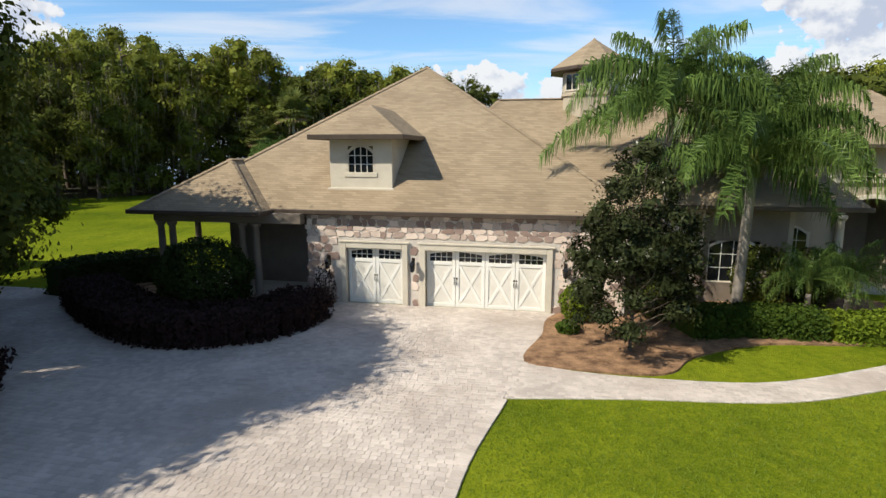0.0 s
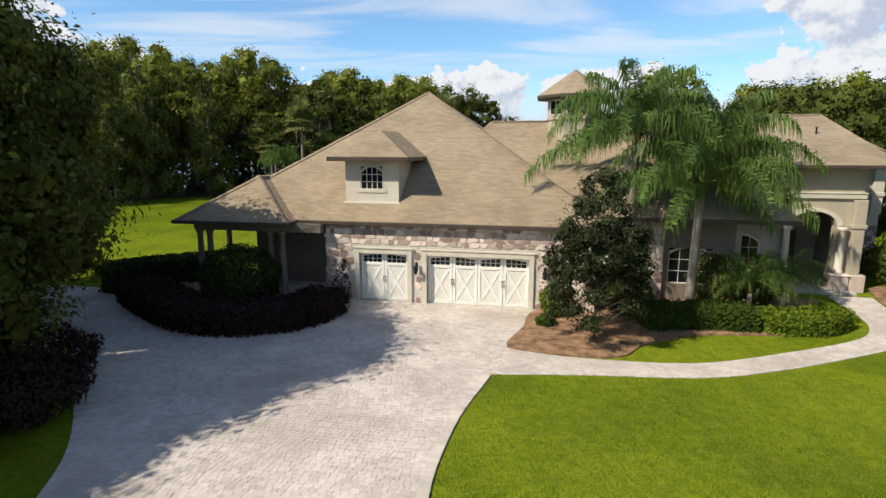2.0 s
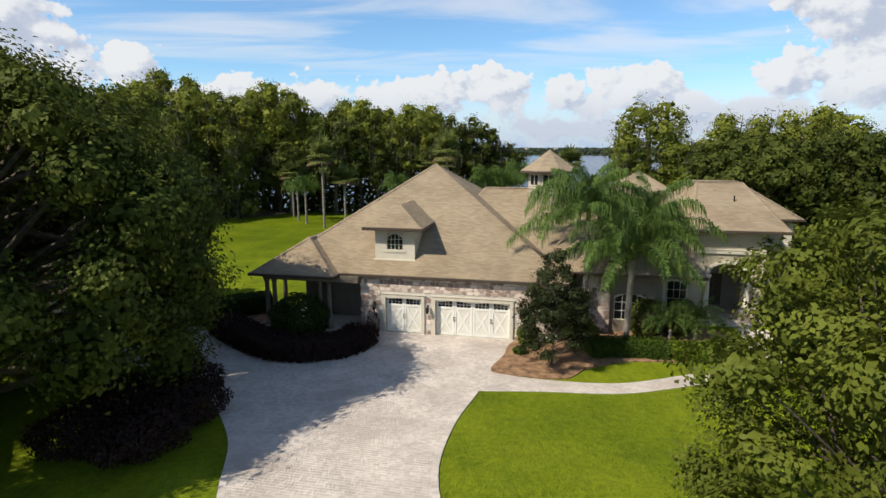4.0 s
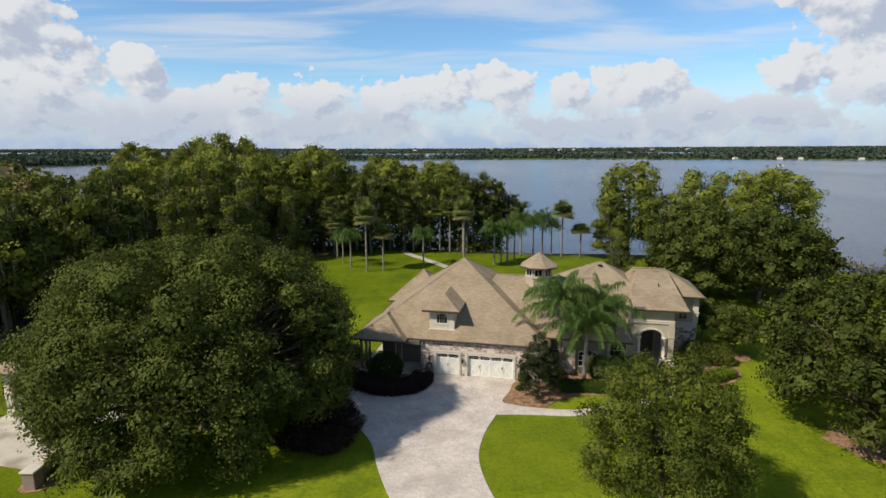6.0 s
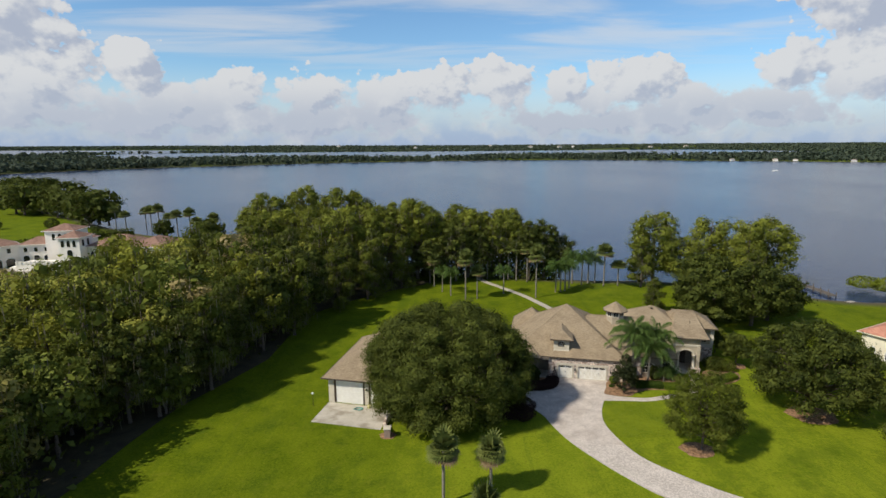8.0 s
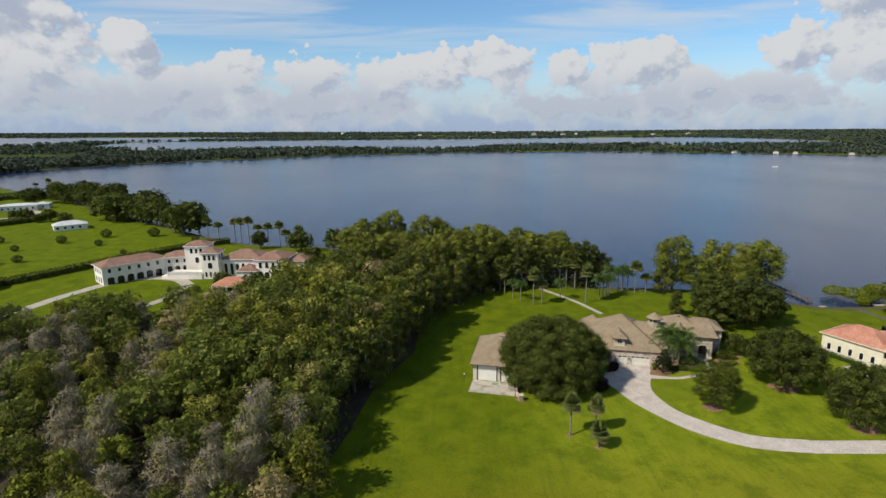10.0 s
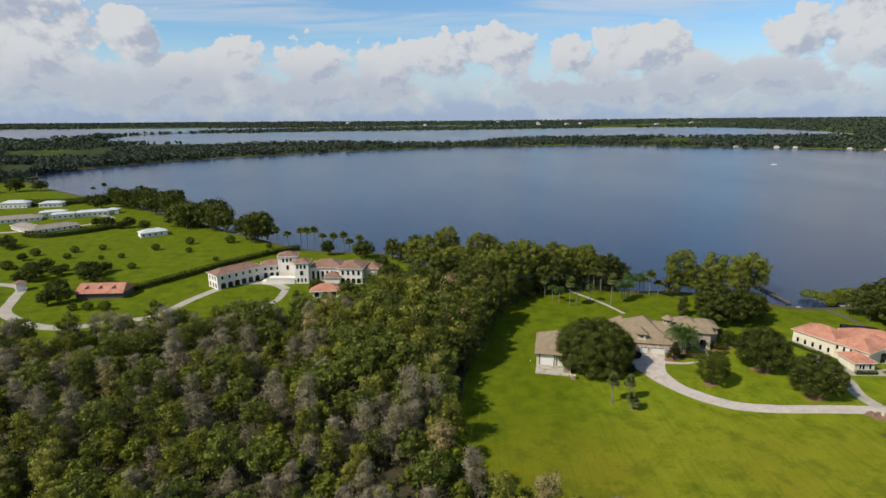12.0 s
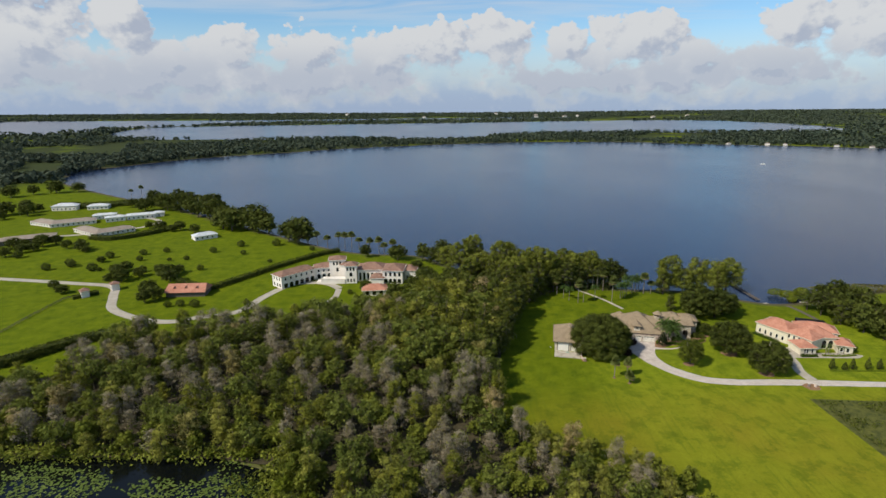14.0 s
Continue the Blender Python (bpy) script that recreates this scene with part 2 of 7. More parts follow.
def shingle_material(name, dark, light, course=0.15):
    """Roofing in level courses with staggered tabs."""
    m = bpy.data.materials.new(name)
    m.use_nodes = True
    n = Nodes(m.node_tree)
    at = n.add("ShaderNodeTexCoord").outputs["Object"]
    x, y, z = n.split(at)
    row = n.math("DIVIDE", z, course * 0.56)
    tooth = n.math("FRACT", row)
    idx = n.math("FLOOR", row)
    cell = n.xyz(n.math("FLOOR", n.math("ADD", n.math("MULTIPLY", n.math("ADD", x, y), 2.6), n.math("MULTIPLY", idx, 0.37))), idx, 0.0)
    w = n.add("ShaderNodeTexWhiteNoise")
    n.put(w.inputs["Vector"], cell)
    v = n.math("ADD", n.math("MULTIPLY", w.outputs["Value"], 0.22), n.math("MULTIPLY", n.noise(at, 0.35, 4.0), 0.78))
    grain = n.noise(at, 90.0, 2.0)
    col = n.mix(n.step(n.math("ADD", v, n.math("MULTIPLY", n.math("SUBTRACT", grain, 0.5), 0.3)), 0.2, 0.8), dark, light)
    col = n.mix(n.math("MULTIPLY", n.step(n.noise(n.vec("MULTIPLY", at, (1.0, 1.0, 0.25)), 0.7, 5.0), 0.5, 0.8), 0.22), col, tuple(c * 0.72 for c in dark))
    gap = n.step(tooth, 0.20, 0.0)
    col = n.mix(n.math("MULTIPLY", gap, 0.45), col, tuple(c * 0.5 for c in dark))
    p = n.add("ShaderNodeBsdfPrincipled")
    n.put(p.inputs["Base Color"], col)
    p.inputs["Roughness"].default_value = 0.9
    p.inputs["Specular IOR Level"].default_value = 0.2
    b = n.add("ShaderNodeBump")
    b.inputs["Strength"].default_value, b.inputs["Distance"].default_value = 0.7, 0.02
    n.put(b.inputs["Height"], n.math("ADD", n.math("SUBTRACT", 1.0, tooth), n.math("MULTIPLY", v, 0.5)))
    n.put(p.inputs["Normal"], b.outputs[0])
    n.put(n.add("ShaderNodeOutputMaterial").inputs[0], p.outputs[0])
    return m


LAWN = ground_material()
LAKE = water_material("lake_water", (0.010, 0.021, 0.054), 0.38, 0.14)
POND = water_material("pond_water", (0.003, 0.004, 0.004), 0.06, 0.05)
SHINGLE = shingle_material("tan_shingle", (0.235, 0.178, 0.116), (0.370, 0.290, 0.192))
TILE = shingle_material("clay_tile", (0.40, 0.165, 0.105), (0.58, 0.29, 0.20), 0.35)
TILE_BROWN = shingle_material("brown_tile", (0.20, 0.115, 0.085), (0.36, 0.22, 0.16), 0.35)
STUCCO = surface("stucco", (0.35, 0.295, 0.22), (0.45, 0.385, 0.29), 0.8, 60, 0.9, 0.3, 0.006)
TRIM = surface("cream_trim", (0.50, 0.45, 0.36), (0.64, 0.58, 0.47), 1.2, 50, 0.75, 0.15, 0.004)
WHITE = surface("white_paint", (0.70, 0.68, 0.62), (0.82, 0.80, 0.74), 1.5, 40, 0.55, 0.08, 0.003)
PANEL = surface("door_panel", (0.62, 0.585, 0.51), (0.74, 0.71, 0.63), 2.5, 50, 0.6, 0.1, 0.003)
BRONZE = surface("dark_bronze", (0.018, 0.014, 0.011), (0.045, 0.036, 0.028), 4, 60, 0.45, 0.1, 0.003, metal=0.6)
GUTTER = surface("brown_gutter", (0.050, 0.036, 0.026), (0.085, 0.062, 0.046), 2, 50, 0.5, 0.05, 0.002)
SOFFIT = surface("soffit", (0.30, 0.26, 0.20), (0.40, 0.35, 0.27), 2, 40, 0.85)
STONE = surface("field_stone", (0.27, 0.19, 0.155), (0.74, 0.61, 0.51), 5.0, 45, 0.9, 0.6, 0.02, spread=0.62)
MORTAR = surface("mortar", (0.48, 0.43, 0.37), (0.62, 0.57, 0.50), 4, 50, 0.95, 0.4, 0.01)
PAVER = surface("paver", (0.40, 0.345, 0.30), (0.70, 0.62, 0.545), 0.5, 45, 0.9, 0.35, 0.006, spread=0.14, by="World", tint=(0.40, 0.335, 0.285), big=0.3)
def laid_paving(name, dark, light, seam):
    """Small paving units in courses, told apart by tone, with sanded joints."""
    m = bpy.data.materials.new(name)
    m.use_nodes = True
    n = Nodes(m.node_tree)
    at = n.add("ShaderNodeNewGeometry").outputs["Position"]
    x, y, z = n.split(at)
    u = n.math("SUBTRACT", n.math("MULTIPLY", x, 0.9816), n.math("MULTIPLY", y, 0.1908))
    v = n.math("ADD", n.math("MULTIPLY", x, 0.1908), n.math("MULTIPLY", y, 0.9816))
    row = n.math("DIVIDE", v, 0.155)
    col_at = n.math("ADD", n.math("DIVIDE", u, 0.18), n.math("MULTIPLY", n.math("FLOOR", row), 0.43))
    w = n.add("ShaderNodeTexWhiteNoise")
    n.put(w.inputs["Vector"], n.xyz(n.math("FLOOR", col_at), n.math("FLOOR", row), 0.0))
    tone = n.math("ADD", n.math("MULTIPLY", w.outputs["Value"], 0.35), n.math("MULTIPLY", n.noise(at, 0.35, 5.0, 0.6), 0.65))
    col = n.mix(n.step(tone, 0.25, 0.75), dark, light)
    gap = n.math("MAXIMUM", n.step(n.math("FRACT", row), 0.09, 0.0), n.step(n.math("FRACT", col_at), 0.09, 0.0))
    col = n.mix(n.math("MULTIPLY", gap, 0.6), col, seam)
    p = n.add("ShaderNodeBsdfPrincipled")
    n.put(p.inputs["Base Color"], col)
    p.inputs["Roughness"].default_value = 0.9
    n.put(n.add("ShaderNodeOutputMaterial").inputs[0], p.outputs[0])
    return m


JOINT = laid_paving("sanded_paving", (0.42, 0.365, 0.315), (0.66, 0.585, 0.515), (0.37, 0.32, 0.27))
CONCRETE = surface("concrete", (0.40, 0.36, 0.29), (0.58, 0.53, 0.44), 0.5, 40, 0.9, 0.25, 0.005, tint=(0.26, 0.22, 0.16), big=0.4)
ROAD = surface("pale_drive", (0.34, 0.30, 0.24), (0.50, 0.455, 0.38), 0.3, 20, 0.9, 0.2, 0.01, by="World")
MULCH = surface("pine_mulch", (0.060, 0.028, 0.014), (0.46, 0.275, 0.150), 2.2, 26, 0.95, 1.0, 0.06, by="World")
BARK = surface("bark", (0.055, 0.042, 0.032), (0.17, 0.135, 0.105), 3, 25, 0.95, 0.8, 0.03)
PALE_BARK = surface("pale_bark", (0.15, 0.13, 0.105), (0.33, 0.29, 0.245), 2, 22, 0.9, 0.6, 0.02)
TWIG = surface("grey_twig", (0.165, 0.138, 0.088), (0.345, 0.295, 0.200), 2, 15, 0.95, 0.2)
GLASS = bpy.data.materials.new("window_glass")
GLASS.use_nodes = True
gp = GLASS.node_tree.nodes["Principled BSDF"]
gp.inputs["Base Color"].default_value, gp.inputs["Roughness"].default_value = (0.012, 0.014, 0.016, 1), 0.06
OAK = leaf("oak_leaf", (0.022, 0.035, 0.006), (0.158, 0.178, 0.026), single=0.15)
DARK_OAK = leaf("dark_oak_leaf", (0.014, 0.023, 0.006), (0.132, 0.152, 0.028), single=0.12, patch=0.6)
MAGNOLIA = leaf("magnolia_leaf", (0.012, 0.021, 0.009), (0.060, 0.068, 0.026), rough=0.22, glow=0.05)
CYPRESS = leaf("cypress_leaf", (0.038, 0.056, 0.007), (0.290, 0.290, 0.040), single=0.18, patch=0.25)
LAKE_CYPRESS = leaf("lake_cypress_leaf", (0.034, 0.052, 0.008), (0.262, 0.280, 0.042), single=0.18, patch=0.25)
THICKET = leaf("thicket_leaf", (0.042, 0.066, 0.008), (0.260, 0.280, 0.040), single=0.15, patch=0.25)
SWAMP = leaf("swamp_leaf", (0.054, 0.074, 0.011), (0.385, 0.370, 0.070), third=(0.33, 0.255, 0.12), single=0.15, patch=0.25)
LIME = leaf("lime_leaf", (0.075, 0.105, 0.01), (0.23, 0.26, 0.025), single=0.25)
HEDGE = leaf("hedge_leaf", (0.020, 0.042, 0.007), (0.085, 0.125, 0.018), patch=1.5)
# hedge leaf with the live oak's shade put into its colour
SHADED_HEDGE = leaf("shaded_hedge_leaf", (0.010, 0.020, 0.005), (0.042, 0.062, 0.012), patch=1.5, glow=0.1)
# stucco with the shade of porch and link put into its colour
SHADED_STUCCO = surface("shaded_stucco", (0.145, 0.118, 0.092), (0.225, 0.185, 0.145), 0.8, 60, 0.9, 0.3, 0.006)
YELLOW_HEDGE = leaf("yellow_hedge_leaf", (0.060, 0.095, 0.010), (0.20, 0.26, 0.022), patch=2.0)
PURPLE = leaf("purple_hedge_leaf", (0.018, 0.011, 0.010), (0.052, 0.028, 0.025), patch=1.5)
FROND = leaf("palm_leaf", (0.017, 0.040, 0.010), (0.165, 0.245, 0.058), rough=0.30, glow=0.09, patch=0.9, single=0.55)
FAN = leaf("fan_leaf", (0.055, 0.078, 0.018), (0.2, 0.22, 0.062), rough=0.45, single=0.25)
DRY = leaf("dry_frond", (0.12, 0.085, 0.045), (0.26, 0.19, 0.10), glow=0.1)
MOSS = leaf("hanging_moss", (0.100, 0.094, 0.058), (0.225, 0.206, 0.138), rough=0.95, glow=0.15)
LILY = leaf("lily_pad", (0.06, 0.10, 0.02), (0.17, 0.21, 0.05), glow=0.1, patch=0.2)
REED = leaf("reed", (0.10, 0.10, 0.02), (0.24, 0.21, 0.05), patch=0.3)
# leaf colour lightened and blued to carry the haze of distance
HAZED_WOOD = leaf("hazed_far_wood", (0.03, 0.046, 0.034), (0.09, 0.108, 0.066), patch=0.02, glow=0.15)
LITTER = surface("leaf_litter", (0.030, 0.026, 0.014), (0.085, 0.070, 0.034), 0.4, 6, 0.97, 0.6, 0.05, by="World")
REDWALL = surface("ivory_stucco", (0.62, 0.56, 0.42), (0.76, 0.70, 0.55), 0.6, 30, 0.9)
MANSION = surface("white_stucco", (0.74, 0.68, 0.61), (0.88, 0.83, 0.76), 0.3, 20, 0.9)
ROUGH_FIELD = surface("rough_field", (0.030, 0.042, 0.008), (0.135, 0.135, 0.022), 0.45, 3, 0.97, 0.8, 0.1, by="World")
YELLOW_PLASTIC = surface("pale_plastic", (0.50, 0.45, 0.20), (0.62, 0.57, 0.30), 3, 30, 0.5, 0.1)
TIMBER = surface("weathered_timber", (0.075, 0.062, 0.050), (0.17, 0.145, 0.12), 2, 20, 0.9)

# ---------------------------------------------------------------- mesh tools
class Geo:
    """Gathers faces for one mesh."""

    def __init__(self):
        self.v, self.f = [], []

    def face(self, *pts):
        k = len(self.v)
        self.v += [tuple(p) for p in pts]
        self.f.append(tuple(range(k, k + len(pts))))

    def box(self, x0, x1, y0, y1, z0, z1, b=0.0, m=None):
        """A box with bevelled edges (b), turned by m."""
        if b <= 0:
            c = [(x, y, z) for z in (z0, z1) for y in (y0, y1) for x in (x0, x1)]
            faces = [(0, 2, 3, 1), (4, 5, 7, 6), (0, 1, 5, 4), (2, 6, 7, 3), (0, 4, 6, 2), (1, 3, 7, 5)]
        else:
            c, at = [], {}
            for sx in (0, 1):
                for sy in (0, 1):
                    for sz in (0, 1):
                        for ax in range(3):
                            p = [x1 if sx else x0, y1 if sy else y0, z1 if sz else z0]
                            for o, s in ((0, sx), (1, sy), (2, sz)):
                                if o != ax:
                                    p[o] += -b if s else b
                            at[sx, sy, sz, ax] = len(c)
                            c.append(tuple(p))
            faces = []
            for ax in range(3):
                o1, o2 = (ax + 1) % 3, (ax + 2) % 3
                for s in (0, 1):
                    ring = []
                    for a, bb in ((0, 0), (1, 0), (1, 1), (0, 1)):
                        k = [0, 0, 0]
                        k[ax], k[o1], k[o2] = s, a, bb
                        ring.append(at[(*k, ax)])
                    faces.append(tuple(ring if s else ring[::-1]))
                for a in (0, 1):
                    for bb in (0, 1):
                        k0, k1 = [0, 0, 0], [0, 0, 0]
                        k0[o1] = k1[o1] = a
                        k0[o2] = k1[o2] = bb
                        k1[ax] = 1
                        quad = [at[(*k0, o1)], at[(*k0, o2)], at[(*k1, o2)], at[(*k1, o1)]]
                        faces.append(tuple(quad if a == bb else quad[::-1]))
            for sx in (0, 1):
                for sy in (0, 1):
                    for sz in (0, 1):
                        t = [at[sx, sy, sz, i] for i in range(3)]
                        faces.append(tuple(t if (sx + sy + sz) % 2 else t[::-1]))
        k = len(self.v)
        self.v += [tuple(m @ Vector(p)) for p in c] if m else c
        self.f += [tuple(i + k for i in f) for f in faces]
        return self

    def prism(self, pts, z0, z1):
        """An upright prism over a polygon given counter-clockwise."""
        k, n = len(self.v), len(pts)
        self.v += [(p[0], p[1], z0) for p in pts] + [(p[0], p[1], z1) for p in pts]
        self.f += [tuple(range(k + n - 1, k - 1, -1)), tuple(range(k + n, k + 2 * n))]
        self.f += [(k + i, k + (i + 1) % n, k + n + (i + 1) % n, k + n + i) for i in range(n)]
        return self

    def tube(self, pts, radii, n=7, cap=True):
        """A round bar through points."""
        k = len(self.v)
        pts = [Vector(p) for p in pts]
        for i, (p, r) in enumerate(zip(pts, radii)):
            d = (pts[min(i + 1, len(pts) - 1)] - pts[max(i - 1, 0)]).normalized()
            a = d.cross(Vector((0, 0, 1)) if abs(d.z) < 0.9 else Vector((0, 1, 0))).normalized()
            b = d.cross(a)
            self.v += [tuple(p + (a * math.cos(6.2832 * j / n) + b * math.sin(6.2832 * j / n)) * r) for j in range(n)]
        for i in range(len(pts) - 1):
            self.f += [(k + i * n + j, k + i * n + (j + 1) % n, k + (i + 1) * n + (j + 1) % n, k + (i + 1) * n + j) for j in range(n)]
        if cap:
            self.f += [tuple(range(k + n - 1, k - 1, -1)), tuple(range(k + (len(pts) - 1) * n, k + len(pts) * n))]
        return self

    def lathe(self, x, y, prof, n=16, turn=0.0):
        """A turned form: prof lists (radius, z)."""
        k = len(self.v)
        for r, z in prof:
            self.v += [(x + r * math.cos(6.2832 * j / n + turn), y + r * math.sin(6.2832 * j / n + turn), z) for j in range(n)]
        for i in range(len(prof) - 1):
            self.f += [(k + i * n + j, k + i * n + (j + 1) % n, k + (i + 1) * n + (j + 1) % n, k + (i + 1) * n + j) for j in range(n)]
        self.f += [tuple(range(k + n - 1, k - 1, -1)), tuple(range(k + (len(prof) - 1) * n, k + len(prof) * n))]
        return self

    def mesh(self, name, mat, smooth=False):
        me = bpy.data.meshes.new(name)
        me.from_pydata(self.v, [], self.f)
        if mat:
            me.materials.append(mat)
        if smooth:
            me.shade_smooth()
        me.update()
        return me


def part(name, geo, mat, parent, label="", smooth=False):
    """One mesh object under a thing or a part."""
    me = geo.mesh(name, mat, smooth) if isinstance(geo, Geo) else geo
    ob = new(name, me)
    ob.parent = parent
    return tagged(ob, label)


def pieces(name, geo, mat, parent, label=""):
    """Each separate piece of geo as a part of its own. Returns the first."""
    root = list(range(len(geo.v)))

    def find(i):
        while root[i] != i:
            root[i] = root[root[i]]
            i = root[i]
        return i
    for f in geo.f:
        for i in f[1:]:
            root[find(i)] = find(f[0])
    groups = {}
    for f in geo.f:
        groups.setdefault(find(f[0]), []).append(f)
    first = None
    for fs in groups.values():
        g, at = Geo(), {}
        for f in fs:
            for i in f:
                if i not in at:
                    at[i] = len(g.v)
                    g.v.append(geo.v[i])
            g.f.append(tuple(at[i] for i in f))
        ob = part(name, g, mat, parent, label)
        first = first or ob
    return first


def thing(name, label, category, at=None, group="", kind=""):
    """An empty at the base of a thing, for its parts."""
    ob = new(name)
    ob.empty_display_size = 0.3
    if at is not None:
        ob.matrix_world = at
    return tagged(ob, label, category, group, kind)


def solid(name, geo, mat, label, category, group="", kind="", smooth=False, at=None):
    """A thing of one mesh."""
    ob = new(name, geo.mesh(name, mat, smooth) if isinstance(geo, Geo) else geo)
    if at is not None:
        ob.matrix_world = at
    return tagged(ob, label, category, group, kind)


def quads(name, V, mat):
    """A mesh of separate four-cornered pieces from an array (n, 4, 3)."""
    V = np.asarray(V, dtype=np.float32).reshape(-1, 3)
    n = len(V) // 4
    me = bpy.data.meshes.new(name)
    me.vertices.add(4 * n)
    me.vertices.foreach_set("co", V.ravel())
    me.loops.add(4 * n)
    me.loops.foreach_set("vertex_index", np.arange(4 * n, dtype=np.int32))
    me.polygons.add(n)
    me.polygons.foreach_set("loop_start", np.arange(0, 4 * n, 4, dtype=np.int32))
    me.polygons.foreach_set("loop_total", np.full(n, 4, dtype=np.int32))
    me.materials.append(mat)
    me.update(calc_edges=True)
    return me


def unit(a):
    return a / np.maximum(np.linalg.norm(a, axis=-1, keepdims=True), 1e-6)


def leaves(rng, P, N, size, thin=0.5, fold=0.15, droop=0.0):
    """Folded leaf blades at points P, facing about N. Returns (n, 4, 3)."""
    n = len(P)
    T = unit(np.cross(N, rng.normal(size=(n, 3))))
    T[:, 2] -= droop
    T = unit(T)
    B = unit(np.cross(N, T))
    s = (size * rng.uniform(0.6, 1.35, n))[:, None]
    up = N * s * fold
    return np.stack([P - T * s * 0.5, P + B * s * thin * 0.5 + up, P + T * s * 0.5, P - B * s * thin * 0.5 + up], 1)


def crown_points(rng, lobes, n, shell=0.45, ragged=0.34, bunch=12, spread=0.3, wild=0.2):
    """Points in the outer part of a heap of lobes (x, y, z, radius), gathered in bunches, with an uneven outline."""
    L = np.array(lobes, float)
    w = L[:, 3] ** 2
    c = max(8, n // bunch)
    k = rng.choice(len(L), c, p=w / w.sum())
    D = unit(rng.normal(size=(c, 3)))
    phase = rng.uniform(0, 6.28, (len(L), 3))
    bump = (np.sin(D[:, 0] * 5 + phase[k, 0]) + np.sin(D[:, 1] * 6 + phase[k, 1]) + np.sin(D[:, 2] * 7 + phase[k, 2])) / 3
    r = L[k, 3] * (shell + (1 - shell) * rng.uniform(0, 1, c) ** 0.6) * (1 + ragged * bump) * (1 + 0.06 * rng.normal(size=c))
    P = L[k, :3] + D * r[:, None] * np.array([1, 1, 0.8])
    deep = np.zeros(c, bool)
    for i in range(len(L)):
        d = np.linalg.norm((P - L[i, :3]) / np.array([1, 1, 0.8]), axis=1) / L[i, 3]
        deep |= (d < 0.62) & (k != i)
    keep = ~deep | (rng.uniform(size=c) < 0.10)
    P, D = P[keep], D[keep]
    m = max(1, int(round(n / max(1, len(P)))))
    face = unit(D + 0.22 * rng.normal(size=D.shape) + np.array([0, 0, 0.35]))
    P = np.repeat(P, m, 0)
    P = P + rng.normal(size=P.shape) * spread * np.array([1, 1, 0.6])
    return P, unit(np.repeat(face, m, 0) + wild * rng.normal(size=P.shape))


def crown_heart(rng, lobes, n, size):
    """Larger leaves deeper inside each lobe, so that the crown is not seen through."""
    L = np.array(lobes, float)
    w = L[:, 3] ** 2
    k = rng.choice(len(L), max(4, n), p=w / w.sum())
    D = unit(rng.normal(size=(len(k), 3)))
    P = L[k, :3] + D * (L[k, 3] * rng.uniform(0.5, 0.74, len(k)))[:, None] * np.array([1, 1, 0.8])
    return leaves(rng, P, unit(D + 0.25 * rng.normal(size=D.shape)), size, 0.8)


def smooth_line(pts, per=8, closed=False):
    """A smooth curve through points of the plan."""
    P = [np.array(p, float) for p in pts]
    n, out = len(P), []
    for i in range(n if closed else n - 1):
        a, b = P[i], P[(i + 1) % n]
        p0 = P[i - 1] if closed or i else 2 * a - b
        p3 = P[(i + 2) % n] if closed or i + 2 < n else 2 * b - a
        for j in range(per):
            t = j / per
            out.append(0.5 * (2 * a + (b - p0) * t + (2 * p0 - 5 * a + 4 * b - p3) * t * t + (3 * a - p0 - 3 * b + p3) * t ** 3))
    if not closed:
        out.append(P[-1])
    return [tuple(p) for p in out]


def inside(px, py, poly):
    """Which points lie within a polygon."""
    px, py = np.asarray(px, float), np.asarray(py, float)
    res = np.zeros(px.shape, bool)
    for (x0, y0), (x1, y1) in zip(poly, poly[1:] + poly[:1]):
        if y0 == y1:
            continue
        c = ((y0 > py) != (y1 > py)) & (px < (x1 - x0) * (py - y0) / (y1 - y0) + x0)
        res ^= c
    return res


def edge_distance(px, py, poly):
    """Distance of points from a polygon's edge."""
    d = np.full(np.shape(px), 1e9)
    for (x0, y0), (x1, y1) in zip(poly, poly[1:] + poly[:1]):
        ex, ey = x1 - x0, y1 - y0
        t = np.clip(((px - x0) * ex + (py - y0) * ey) / max(ex * ex + ey * ey, 1e-9), 0, 1)
        d = np.minimum(d, np.hypot(px - x0 - t * ex, py - y0 - t * ey))
    return d


def flat_patch(name, poly, z, mat, label, category="", kind="structure", thick=0.0):
    """A level sheet over a polygon; with thickness it becomes a slab whose top is at z."""
    bm = bmesh.new()
    vs = [bm.verts.new((x, y, z)) for x, y in poly]
    f = bm.faces.new(vs)
    bmesh.ops.recalc_face_normals(bm, faces=[f])
    if f.normal.z < 0:
        f.normal_flip()
    if thick:
        ext = bmesh.ops.extrude_face_region(bm, geom=[f])
        for v in [g for g in ext["geom"] if isinstance(g, bmesh.types.BMVert)]:
            v.co.z -= thick
        bmesh.ops.recalc_face_normals(bm, faces=bm.faces[:])
    bmesh.ops.triangulate(bm, faces=bm.faces[:])
    me = bpy.data.meshes.new(name)
    bm.to_mesh(me)
    bm.free()
    me.materials.append(mat)
    return tagged(new(name, me), label, category, "", kind)

